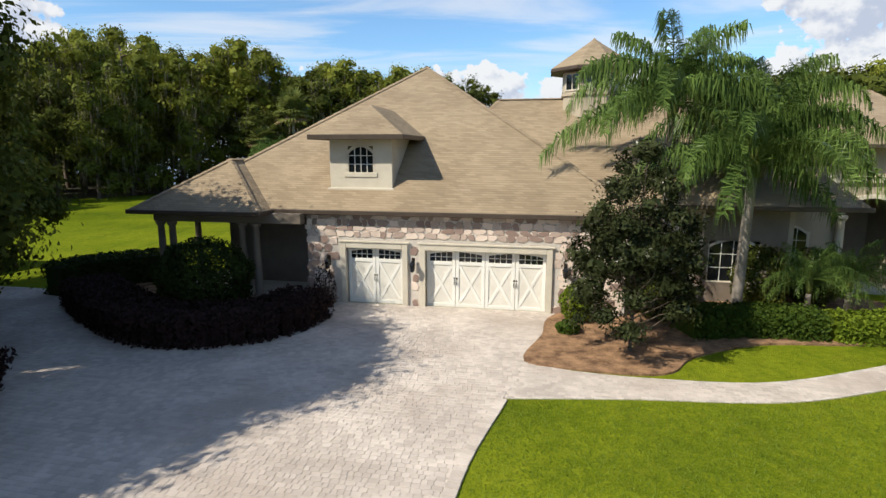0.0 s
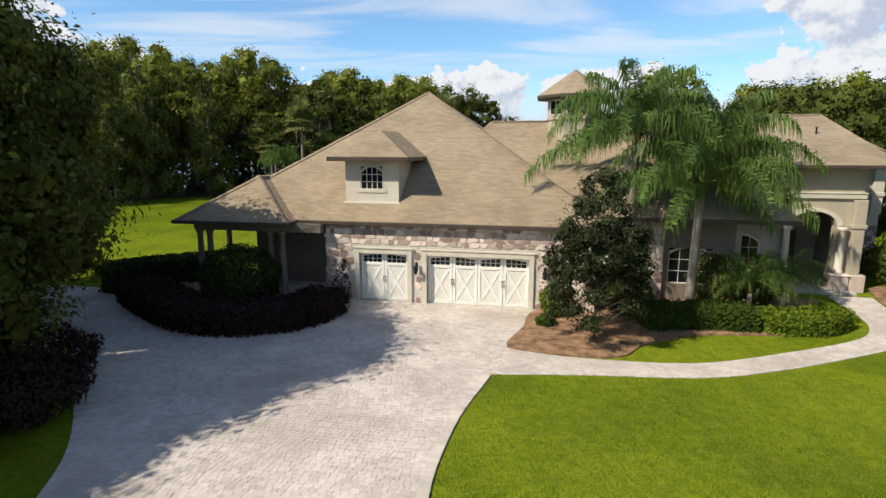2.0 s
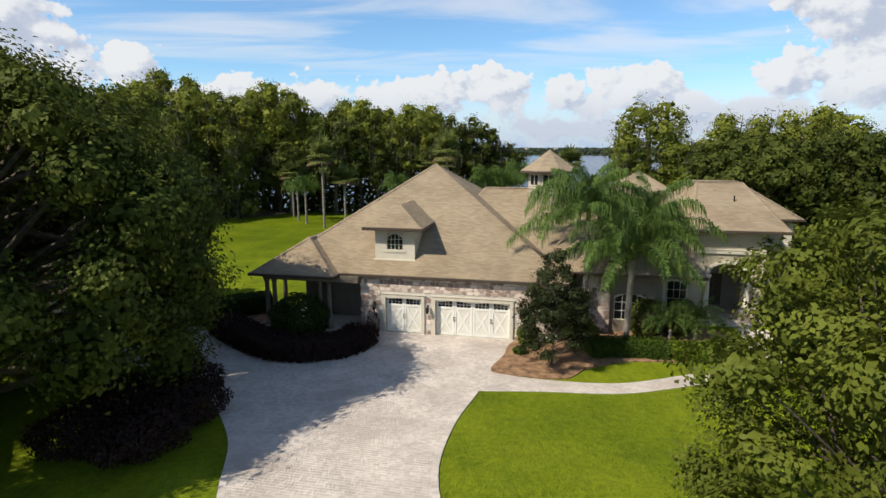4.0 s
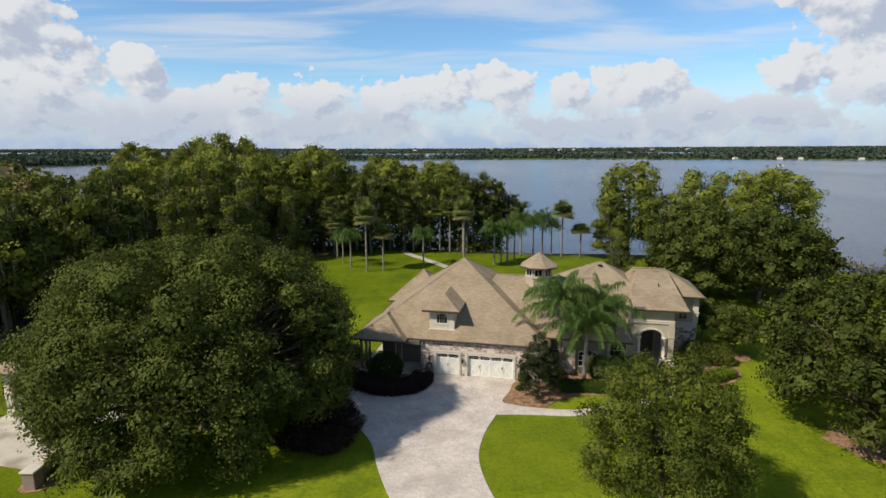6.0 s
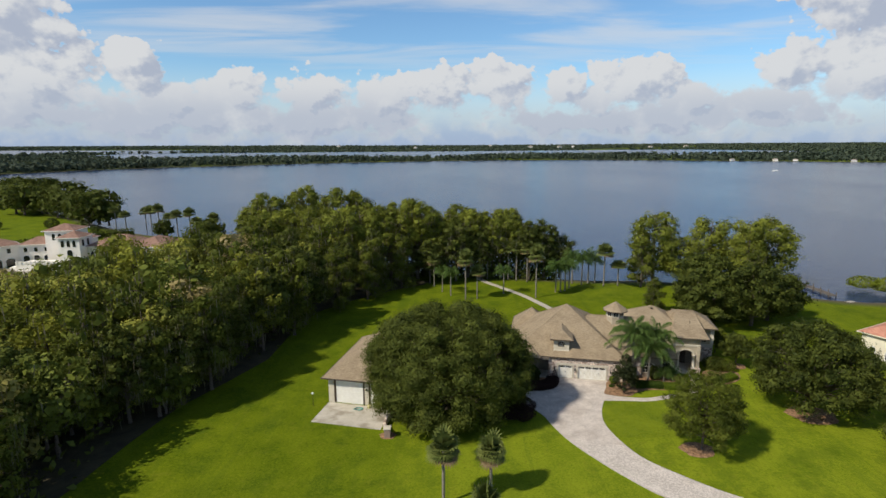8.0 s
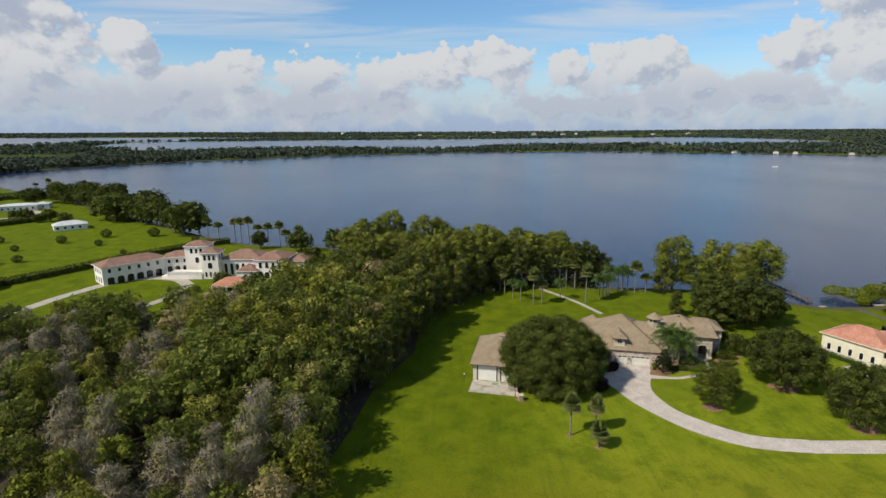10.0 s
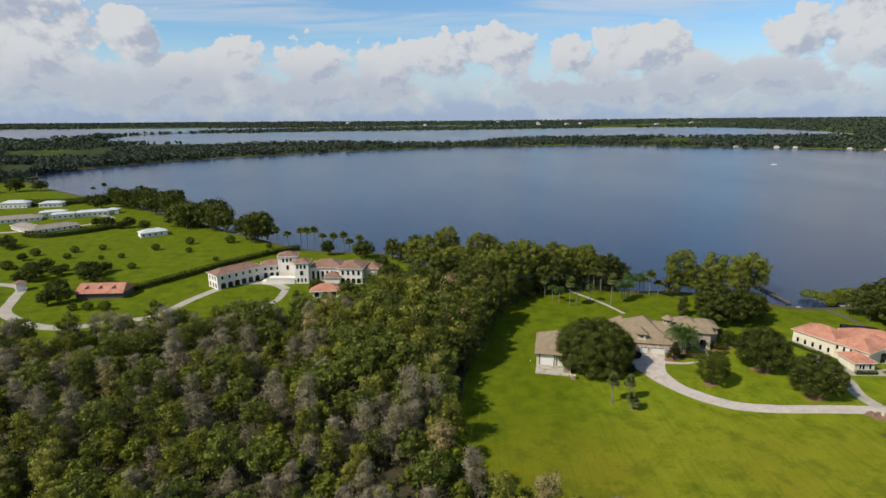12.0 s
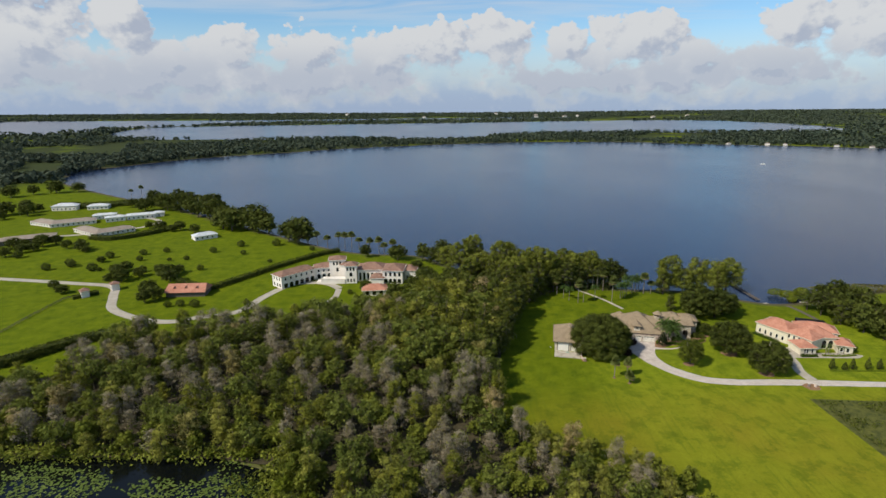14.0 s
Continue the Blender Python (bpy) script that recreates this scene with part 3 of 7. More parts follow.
# ---------------------------------------------------------------- land and water
LAKE_Z = -1.0
SHORE = smooth_line([(-669, 600), (-515, 466), (-411, 394), (-330, 324), (-273, 276), (-199, 212), (-158, 186), (-114, 178), (-88, 150), (-62, 124), (-35, 112),
         (-10, 107), (20, 101), (40, 100), (62, 92), (84, 78), (101, 77), (130, 86), (190, 98), (330, 70), (800, 120), (1500, 420),
         (1400, 800), (1010, 985), (868, 1112), (713, 1197), (528, 1273), (401, 1345), (165, 1368), (-79, 1303), (-229, 1236),
         (-363, 1156), (-474, 1053), (-575, 977), (-655, 870), (-700, 730)], 4, True)
FAR_LAKES = [
    smooth_line([(-1500, 2200), (-1208, 1640), (-606, 1530), (-77, 1550), (227, 1767), (736, 1790), (1255, 1730), (1457, 1946), (1550, 2500), (1300, 3060), (657, 3040), (-64, 2900), (-697, 2780), (-1460, 2560)], 3, True),
    smooth_line([(-1840, 1936), (-1598, 1908), (-1650, 2350), (-1450, 2680), (-1250, 3000), (-900, 3230), (-200, 3420), (700, 3560), (700, 3780), (-300, 3720), (-1400, 3500), (-2200, 3420), (-2900, 3250), (-2500, 2500)], 3, True)]
# open fields among the woods beyond the meadow
FIELDS = [[(-1236, 1259), (-979, 1318), (-800, 960), (-1020, 960)], [(-909, 844), (-843, 861), (-715, 650), (-770, 600)],
          [(-640, 434), (-586, 461), (-450, 432), (-425, 390), (-499, 410), (-544, 393), (-560, 320), (-640, 380)]]


def land_height(x, y):
    """Level land, a gentle slope to the lake, and a slow rise towards the horizon."""
    s = np.where(inside(x, y, SHORE), -1.0, 1.0) * edge_distance(x, y, SHORE)
    t = np.clip((s + 14) / 36, 0, 1)
    h = -2.6 + 2.6 * (t * t * (3 - 2 * t)) ** 0.75
    far = np.clip((np.hypot(x, y) - 1500) / 3200, 0, 1.1)
    h = h + 18 * far ** 3
    pond = np.clip(1.15 - np.hypot((x + 222) / 100, (y + 88) / 32), 0, 0.4) / 0.4
    return h - 1.3 * pond * (s > 0)


xs = np.unique(np.concatenate([np.linspace(-4900, -700, 30), np.arange(-700, -300, 14), np.arange(-300, 200, 6.5), np.arange(200, 900, 20), np.linspace(900, 4900, 28)]))
ys = np.unique(np.concatenate([np.linspace(-1200, -260, 8), np.arange(-260, 240, 6.5), np.arange(240, 1420, 18), np.linspace(1420, 4900, 30)]))
gx, gy = np.meshgrid(xs, ys)
gz = land_height(gx, gy)
ncol = len(xs)
gm = bpy.data.meshes.new("ground")
ii = (np.arange(len(ys) - 1)[:, None] * ncol + np.arange(ncol - 1)[None]).ravel()
gm.from_pydata(np.stack([gx.ravel(), gy.ravel(), gz.ravel()], 1).tolist(), [], np.stack([ii, ii + 1, ii + ncol + 1, ii + ncol], 1).tolist())
gm.materials.append(LAWN)
gm.shade_smooth()
tagged(new("ground", gm), "mown green lawn and fields sloping gently to the lake", "ground", "", "structure")

wg = Geo()
wg.face((-760, 40, LAKE_Z), (1560, 40, LAKE_Z), (1560, 1420, LAKE_Z), (-760, 1420, LAKE_Z))
solid("water", wg, LAKE, "wide blue-grey lake rippled by the wind", "lake", "", "structure")
for poly in FAR_LAKES:
    sheet = flat_patch("water", poly, 0.0, LAKE, "pale distant lake beyond the wooded shore", "lake")
    far_z = land_height(np.array([v.co.x for v in sheet.data.vertices]), np.array([v.co.y for v in sheet.data.vertices]))
    for v, h in zip(sheet.data.vertices, far_z):
        v.co.z = h + 1.0
flat_patch("water", [(-330, -62.5), (-147, -62.5), (-141, -78), (-150, -115), (-330, -115)], -0.75, POND, "still dark pond edged by forest", "pond")

# driveway, walk and beds
DRIVE = smooth_line([(4.55, 20.0), (3.4, 17.4), (2.35, 15.0), (1.9, 13.4), (1.4, 12.4), (0.1, 8.9), (-0.55, 5.0), (0.2, 0.5), (1.9, -4.0), (4.8, -7.4), (10, -12.0), (15, -14.4), (24, -15.6), (46, -15.7), (82, -18.0), (150, -22),
         (150, -26), (80, -21.9), (41, -20.3), (23, -20.1), (14, -18.9), (8.4, -17.0), (2.0, -12.5), (-1.7, -8.1), (-4.7, -3.6), (-6.8, 0.2), (-8.2, 4.0), (-9.4, 7.9), (-12.7, 13.0), (-18, 15.6), (-26, 17.0), (-27, 24.4), (-17.5, 23.6), (-14.4, 21.6), (-11.4, 18.6), (-8.9, 17.4), (-6.3, 18.2), (-5.2, 20.6), (-5.0, 21.75)], 4) + [(4.55, 20.0)]
DRIVE = DRIVE[:-1]
flat_patch("driveway", DRIVE, 0.035, JOINT, "pale grey concrete paver driveway curving to the road", "driveway", "structure", 0.2)
WALK_IN = smooth_line([(2.3, 15.0), (3.7, 14.25), (6.2, 13.65), (9.1, 13.45), (12.5, 14.4), (16.2, 15.8), (17.9, 17.2), (18.9, 19.2), (19.9, 22.6)], 6)
WALK_OUT = smooth_line([(1.45, 12.45), (4.7, 12.4), (8.6, 12.2), (11.6, 12.85), (15.1, 14.1), (18.1, 15.4), (19.5, 16.6), (20.4, 18.6), (21.9, 22.2)], 6)
flat_patch("footpath", WALK_OUT + WALK_IN[::-1], 0.03, JOINT, "pale paver garden path to the front entry", "path", "structure", 0.2)
BED = smooth_line([(4.4, 19.9), (3.3, 17.3), (2.35, 15.05), (3.7, 14.35), (5.4, 13.95), (6.6, 14.1), (7.8, 15.3), (10.5, 16.4), (13.5, 16.35), (16.0, 16.5), (17.3, 17.6), (17.9, 19.2), (18.2, 22.0), (12, 23.3), (9, 22.5)], 5, True)
flat_patch("mulch_bed", BED, 0.07, MULCH, "brown pine-bark mulch bed along the house", "mulch", "structure", 0.2)
flat_patch("mulch_bed", smooth_line([(20.6, 18.4), (21.6, 17.5), (24, 18.2), (28, 20.5), (29, 24), (24, 24.5), (22.2, 22.4)], 4, True), 0.06, MULCH, "brown bark mulch bed beside the entry", "mulch", "structure", 0.2)
for cx, cy, r in ((10.4, -2.2, 2.3), (32.6, 7.7, 3.6), (38.6, -11.0, 3.0), (30.6, 26.6, 1.7), (-24.7, -13.9, 0.8), (-20.0, -18.4, 0.8), (-19.2, -12.2, 0.7), (-33.0, 1.4, 1.2), (50.2, -21.5, 3.2)):
    flat_patch("mulch_ring", [(cx + r * (1 + 0.12 * math.sin(5 * a)) * math.cos(a), cy + 0.85 * r * math.sin(a)) for a in np.linspace(0, 6.0, 18)], 0.05, MULCH, "ring of brown bark mulch on the lawn", "mulch", "structure", 0.2)
ISLAND = smooth_line([(-17.2, 23.4), (-14.3, 21.3), (-11.3, 18.4), (-8.9, 17.2), (-6.3, 18.0), (-5.1, 20.6), (-5.0, 22.5), (-9, 24.5), (-15, 26)], 4, True)
flat_patch("mulch_bed", ISLAND, 0.075, MULCH, "dark mulch bed before the covered porch", "mulch", "structure", 0.2)


def ribbon(name, line, width, z, mat, label, category):
    """A level strip along a curve."""
    P = np.array(smooth_line(line, 8))
    T = unit(np.gradient(P, axis=0))
    N = np.stack([-T[:, 1], T[:, 0]], 1) * width / 2
    A, B = P + N, P - N
    zz = land_height(P[:, 0], P[:, 1]) + z
    g = Geo()
    for i in range(len(P) - 1):
        g.face((*B[i], zz[i]), (*B[i + 1], zz[i + 1]), (*A[i + 1], zz[i + 1]), (*A[i], zz[i]))
        for S, s in ((A, 1), (B, -1)):
            q = [(*S[i], zz[i]), (*S[i + 1], zz[i + 1]), (*S[i + 1], zz[i + 1] - 0.3), (*S[i], zz[i] - 0.3)]
            g.face(*(q[::-1] if s > 0 else q))
    return solid(name, g, mat, label, category, "", "structure")


ribbon("footpath", [(2.6, 62), (-2.7, 74.4), (-7.9, 83.2), (-13, 92), (-15, 100)], 1.7, 0.05, ROAD, "narrow pale path across the back lawn to the lake", "path")
ribbon("road", [(54, -17), (53.5, -9), (56.5, 1), (57.0, 12), (57.5, 20)], 4.2, 0.045, ROAD, "pale concrete drive to the red-roofed house", "driveway")
ribbon("road", [(-480, 135), (-374, 117.8), (-328, 109.5), (-300, 103), (-288, 84), (-276, 64), (-252, 49.5), (-235, 46.5), (-224, 52), (-206, 60), (-199, 84), (-190, 104), (-178, 109), (-166, 106), (-158, 98)], 5.0, 0.05, ROAD, "pale drive winding to the white mansion", "driveway")
ribbon("road", [(-176, 50), (-166, 63), (-158, 80), (-158, 97)], 3.6, 0.055, ROAD, "pale side drive near the white mansion", "driveway")
ribbon("road", [(-560, 205), (-430, 236), (-380, 262), (-372, 300), (-440, 335)], 5.0, 0.055, ROAD, "pale lane between the low white buildings", "driveway")
flat_patch("woodland_floor", smooth_line([(-58, 60), (-60, 30), (-68, 10), (-71, -12), (-74, -34), (-64, -58), (-36, -76), (-18, -90), (-15, -104), (-138, -104), (-142, -70), (-200, -64.5), (-312, -64), (-302, -32), (-252, -10), (-248, 10), (-236, 26), (-190, 36), (-121, 60), (-88, 100), (-60, 100), (-30, 92), (-40, 82)], 2, True), 0.03, LITTER, "dark leaf litter on the wood floor", "ground", "structure", 0.3)
flat_patch("rough_field", [(43.5, -30.5), (90, -34), (140, -40), (140, -110), (52, -110), (45, -66)], 0.06, ROUGH_FIELD, "rough brown-green unmown field", "field", "structure", 0.3)

# ---------------------------------------------------------------- the house
def hip_roof(u0, u1, v0, v1, ze, ridge, drop=0.22):
    """A hipped roof over a rectangle, with fascia and soffit. ridge: its two ends (ua, va, ub, vb) and height."""
    ua, va, ub, vb, zr = ridge
    g = Geo()
    c = [(u0, v0, ze), (u1, v0, ze), (u1, v1, ze), (u0, v1, ze)]
    a, b = (ua, va, zr), (ub, vb, zr)
    if abs(ub - ua) >= abs(vb - va):
        g.face(c[0], c[1], b, a)
        g.face(c[1], c[2], b)
        g.face(c[2], c[3], a, b)
        g.face(c[3], c[0], a)
    else:
        g.face(c[0], c[1], a)
        g.face(c[1], c[2], b, a)
        g.face(c[2], c[3], b)
        g.face(c[3], c[0], a, b)
    low = [(x, y, ze - 0.03) for x, y, _ in c]
    for i in range(4):
        j = (i + 1) % 4
        g.face(low[i], low[j], c[j], c[i])
    g.face(*low[::-1])
    return g


def fascia(u0, u1, v0, v1, ze, h=0.17, gut=0.12):
    """A gutter along all eaves: a small trough in section."""
    g = Geo()
    for x0, x1, y0, y1 in ((u0 - gut, u1 + gut, v0 - gut, v0 + 0.01), (u0 - gut, u1 + gut, v1 - 0.01, v1 + gut), (u0 - gut, u0 + 0.01, v0 + 0.02, v1 - 0.02), (u1 - 0.01, u1 + gut, v0 + 0.02, v1 - 0.02)):
        g.box(x0, x1, y0, y1, ze - h, ze + 0.015, 0.02)
    return g


def soffit_sheet(u0, u1, v0, v1, ze, h=0.15):
    return Geo().box(u0 + 0.03, u1 - 0.03, v0 + 0.03, v1 - 0.03, ze - h, ze - 0.06)


def ridge_caps(lines, w=0.16):
    """Lapped cap pieces along hips and ridges."""
    g = Geo()
    for p, q in lines:
        p, q = Vector(p), Vector(q)
        d = (q - p)
        n = max(2, int(d.length / 0.45))
        d.normalize()
        s = d.cross(Vector((0, 0, 1))).normalized()
        up = s.cross(d).normalized()
        for i in range(n):
            a, b = p.lerp(q, i / n), p.lerp(q, (i + 1.12) / n)
            lift = up * 0.05
            g.face(a - s * w - up * 0.02, b - s * w - up * 0.02, b + lift * 0.6, a + lift)
            g.face(a + lift, b + lift * 0.6, b + s * w - up * 0.02, a + s * w - up * 0.02)
    return g


def wall_u(g, u0, u1, v0, v1, z0, z1, holes=()):
    """A wall along u with rectangular holes (ua, ub, za, zb), built of plain pieces."""
    us = sorted({u0, u1, *[h[0] for h in holes], *[h[1] for h in holes]})
    zs = sorted({z0, z1, *[h[2] for h in holes], *[h[3] for h in holes]})
    full = {(i, k) for i in range(len(us) - 1) for k in range(len(zs) - 1)
            if not any(h[0] < (us[i] + us[i + 1]) / 2 < h[1] and h[2] < (zs[k] + zs[k + 1]) / 2 < h[3] for h in holes)}
    at = {}

    def p(i, j, k):
        if (i, j, k) not in at:
            at[i, j, k] = len(g.v)
            g.v.append((us[i], (v0, v1)[j], zs[k]))
        return at[i, j, k]
    for i, k in full:
        g.f.append((p(i, 0, k), p(i + 1, 0, k), p(i + 1, 0, k + 1), p(i, 0, k + 1)))
        g.f.append((p(i + 1, 1, k), p(i, 1, k), p(i, 1, k + 1), p(i + 1, 1, k + 1)))
        if (i - 1, k) not in full:
            g.f.append((p(i, 1, k), p(i, 0, k), p(i, 0, k + 1), p(i, 1, k + 1)))
        if (i + 1, k) not in full:
            g.f.append((p(i + 1, 0, k), p(i + 1, 1, k), p(i + 1, 1, k + 1), p(i + 1, 0, k + 1)))
        if (i, k - 1) not in full:
            g.f.append((p(i, 1, k), p(i + 1, 1, k), p(i + 1, 0, k), p(i, 0, k)))
        if (i, k + 1) not in full:
            g.f.append((p(i, 0, k + 1), p(i + 1, 0, k + 1), p(i + 1, 1, k + 1), p(i, 1, k + 1)))
    return g


house = thing("house", "large beige stucco and stone house with tan shingle hip roofs", "house", pose(-0.87, 20.9, 0, 0, 0, -11))
DOORS = [(-3.42, -0.98, 2.42), (0.0, 4.88, 2.42)]

# garage block
g = wall_u(Geo(), -5.15, 7.9, 0.06, 0.32, 0, 3.95, [(a, b, 0, h + 0.02) for a, b, h in DOORS])
g.box(-5.15, -4.9, 0.32, 9.0, 0, 3.95)
g.box(7.65, 7.9, 0.32, 9.0, 0, 3.95)
garage_wall = pieces("wall", g, MORTAR, house, "grey mortar wall under field-stone veneer")
part("floor", Geo().box(-5.1, 7.85, 0.2, 9, -0.1, 0.03), CONCRETE, house)
for a, b, h in DOORS:
    t = Geo()
    t.box(a - 0.24, a, -0.05, 0.40, 0, h + 0.24, 0.015)
    t.box(b, b + 0.24, -0.05, 0.40, 0, h + 0.24, 0.015)
    t.box(a, b, -0.05, 0.40, h, h + 0.24, 0.015)
    t.box(a - 0.32, b + 0.32, -0.09, 0.02, h + 0.24, h + 0.32, 0.015)
    pieces("door_surround", t, TRIM, house, "cream cast-stone door surround")
    leafs = max(2, round((b - a) / 1.22))
    door = part("garage_door", Geo().box(a, b, 0.27, 0.33, 0.02, h, 0.006), PANEL, house, "white carriage-style garage door with crossed battens")
    w = (b - a) / leafs
    for k in range(leafs):
        x0, x1 = a + k * w + 0.012, a + (k + 1) * w - 0.012
        f = Geo()
        f.box(x0, x0 + 0.13, 0.235, 0.28, 0.03, h - 0.01, 0.006)
        f.box(x1 - 0.13, x1, 0.235, 0.28, 0.03, h - 0.01, 0.006)
        f.box(x0 + 0.13, x1 - 0.13, 0.235, 0.28, 0.03, 0.17, 0.006)
        f.box(x0 + 0.13, x1 - 0.13, 0.235, 0.28, 1.80, 1.95, 0.006)
        part("frame", f, WHITE, door)
        # arched head piece
        arch = Geo()
        m = 8
        for i in range(m):
            xa, xb = x0 + 0.13 + (x1 - x0 - 0.26) * i / m, x0 + 0.13 + (x1 - x0 - 0.26) * (i + 1) / m

            def rise(x):
                s = (x - a) / (b - a) if leafs == 2 else ((x - a) % (2 * w)) / (2 * w)
                return h - 0.21 + 0.14 * (1 - (2 * s - 1) ** 2)
            za, zb = rise(xa + 0.001), rise(xb - 0.001)
            arch.face((xa, 0.235, za), (xb, 0.235, zb), (xb, 0.235, h - 0.01), (xa, 0.235, h - 0.01))
            arch.face((xa, 0.27, za), (xb, 0.27, zb), (xb, 0.235, zb), (xa, 0.235, za))
        part("head_rail", arch, WHITE, door)
        lo, hi = (x0 + 0.13, 0.17), (x1 - 0.13, 1.80)
        for s in (1, -1):
            c = Vector(((lo[0] + hi[0]) / 2, 0.262 + 0.004 * s, (lo[1] + hi[1]) / 2))
            ang = math.atan2(hi[1] - lo[1], hi[0] - lo[0]) * s
            ln = math.hypot(hi[0] - lo[0], hi[1] - lo[1]) / 2 - 0.04
            part("batten", Geo().box(-ln, ln, -0.018, 0.018, -0.055, 0.055, 0.005, Matrix.Translation(c) @ Matrix.Rotation(-ang, 4, "Y")), WHITE, door)
        part("pane", Geo().box(x0 + 0.13, x1 - 0.13, 0.258, 0.268, 1.95, h - 0.07), GLASS, door, "dark glass light")
        mun = Geo()
        for i in range(1, 4):
            x = x0 + 0.13 + (x1 - x0 - 0.26) * i / 4
            mun.box(x - 0.012, x + 0.012, 0.243, 0.262, 1.95, h - 0.06)
        mun.box(x0 + 0.13, x1 - 0.13, 0.245, 0.261, 2.12, 2.145)
        part("muntin", mun, WHITE, door)
        if k % 2 == 0:
            for sx in (-0.05, 0.05):
                part("handle", Geo().tube([(x1 + 0.012 + sx, 0.232, 0.98), (x1 + 0.012 + sx, 0.185, 1.0), (x1 + 0.012 + sx, 0.185, 1.14), (x1 + 0.012 + sx, 0.232, 1.16)], [0.016] * 4, 6), BRONZE, door, "black iron handle")
                part("hinge_plate", Geo().box(x1 + 0.012 + sx - 0.03, x1 + 0.012 + sx + 0.03, 0.226, 0.236, 1.20, 1.28, 0.004), BRONZE, door)


def wall_lantern(u, v, z):
    """A scrolled carriage lantern on a bracket."""
    ob = part("wall_lantern", Geo().box(u - 0.07, u + 0.07, v - 0.03, v, z - 0.25, z + 0.2, 0.01), BRONZE, house, "black iron carriage lantern")
    part("bracket", Geo().tube([(u, v, z + 0.1), (u, v - 0.15, z + 0.25), (u, v - 0.24, z + 0.16), (u, v - 0.22, z + 0.1)], [0.015] * 4, 6), BRONZE, ob)
    part("lamp_body", Geo().lathe(u, v - 0.22, [(0.03, z - 0.36), (0.09, z - 0.32), (0.13, z - 0.05), (0.15, z - 0.03), (0.05, z + 0.07), (0.015, z + 0.13)], 6), GLASS, ob)
    return ob


for u in (-4.15, -0.49, 5.62):
    wall_lantern(u, -0.08, 1.9)

# roofs: main pyramid, porch, link, wings
MAIN = (-12.2, 8.55, -0.22, 20.5, 4.0)
ROOFS = [
    (*MAIN, (-2.1, 9.9, -2.1, 9.9, 11.05)),
    (-12.5, -6.6, -1.35, 6.0, 3.98, (-9.55, 1.7, -9.55, 4.0, 6.03)),
    (-2.0, 17.0, 2.2, 17.6, 4.25, (2.0, 9.9, 13.0, 9.9, 9.2)),
    (16.9, 23.2, 6.5, 20.0, 6.7, (18.6, 13.3, 21.9, 13.3, 9.65)),
    (17.0, 26.1, 12.0, 20.6, 6.95, (18.2, 14.6, 21.9, 14.6, 9.7)),
    (8.6, 20.0, 9.2, 20.6, 6.9, (14.0, 14.6, 14.6, 14.6, 10.25)),
    (-13.1, -5.0, 13.6, 22.0, 4.05, (-9.1, 17.6, -9.1, 17.8, 7.6)),
]
for u0, u1, v0, v1, ze, rg in ROOFS:
    roof = part("roof", hip_roof(u0, u1, v0, v1, ze, rg), SHINGLE, house, "tan asphalt-shingle hip roof")
    pieces("gutter", fascia(u0, u1, v0, v1, ze), GUTTER, roof, "dark brown gutter")
    part("soffit", soffit_sheet(u0, u1, v0, v1, ze), SOFFIT, roof)
    a, b = (rg[0], rg[1], rg[4]), (rg[2], rg[3], rg[4])
    along_u = abs(rg[2] - rg[0]) >= abs(rg[3] - rg[1])
    ends = [(u0, v0), (u1, v0), (u1, v1), (u0, v1)]
    pick = (a, b, b, a) if along_u else (a, a, b, b)
    caps = part("ridge_cap", ridge_caps([((e[0], e[1], ze), p) for e, p in zip(ends, pick)] + ([(a, b)] if a != b else [])), SHINGLE, roof)
    caps["kind"] = "stuff"
vent = part("roof_vent", Geo().box(14.0, 14.5, 13.6, 14.0, 9.9, 10.05, 0.02).box(14.08, 14.42, 13.58, 13.62, 9.93, 10.0), BRONZE, house, "dark roof vent")
part("vent_pipe", Geo().lathe(20.6, 10.4, [(0.05, 8.2), (0.05, 8.75), (0.08, 8.76), (0.08, 8.8)], 8), BRONZE, house)

# dormer with its own hipped roof
dm = wall_u(Geo(), -4.40, -1.64, 0.98, 1.14, 4.75, 7.1, [(-3.58, -2.46, 5.52, 6.62)])
dm.box(-4.40, -4.24, 1.14, 5.2, 4.9, 7.1)
dm.box(-1.80, -1.64, 1.14, 5.2, 4.9, 7.1)
dormer = part("dormer", dm, TRIM, house, "cream stucco dormer with arched window")
dr = Geo()
e0, e1, ez = -5.05, -0.98, 7.08
for pts in (((e0, 0.35, ez), (e1, 0.35, ez), (-3.02, 2.5, 8.42)), ((e1, 0.35, ez), (e1, 5.2, ez), (-3.02, 6.6, 8.42), (-3.02, 2.5, 8.42)), ((e0, 5.2, ez), (e0, 0.35, ez), (-3.02, 2.5, 8.42), (-3.02, 6.6, 8.42))):
    dr.face(*pts)
dr.face((e0, 5.2, ez - 0.03), (e1, 5.2, ez - 0.03), (e1, 0.35, ez - 0.03), (e0, 0.35, ez - 0.03))
part("roof", dr, SHINGLE, dormer, "tan shingle dormer roof")
pieces("fascia", Geo().box(e0 - 0.04, e1 + 0.04, 0.27, 0.36, ez - 0.2, ez + 0.01, 0.015).box(e0 - 0.04, e0 + 0.04, 0.37, 4.6, ez - 0.2, ez + 0.005, 0.015).box(e1 - 0.04, e1 + 0.04, 0.37, 4.6, ez - 0.2, ez + 0.005, 0.015), GUTTER, dormer)
part("soffit", Geo().box(e0 + 0.05, e1 - 0.05, 0.37, 5.0, ez - 0.14, ez - 0.05), SOFFIT, dormer)
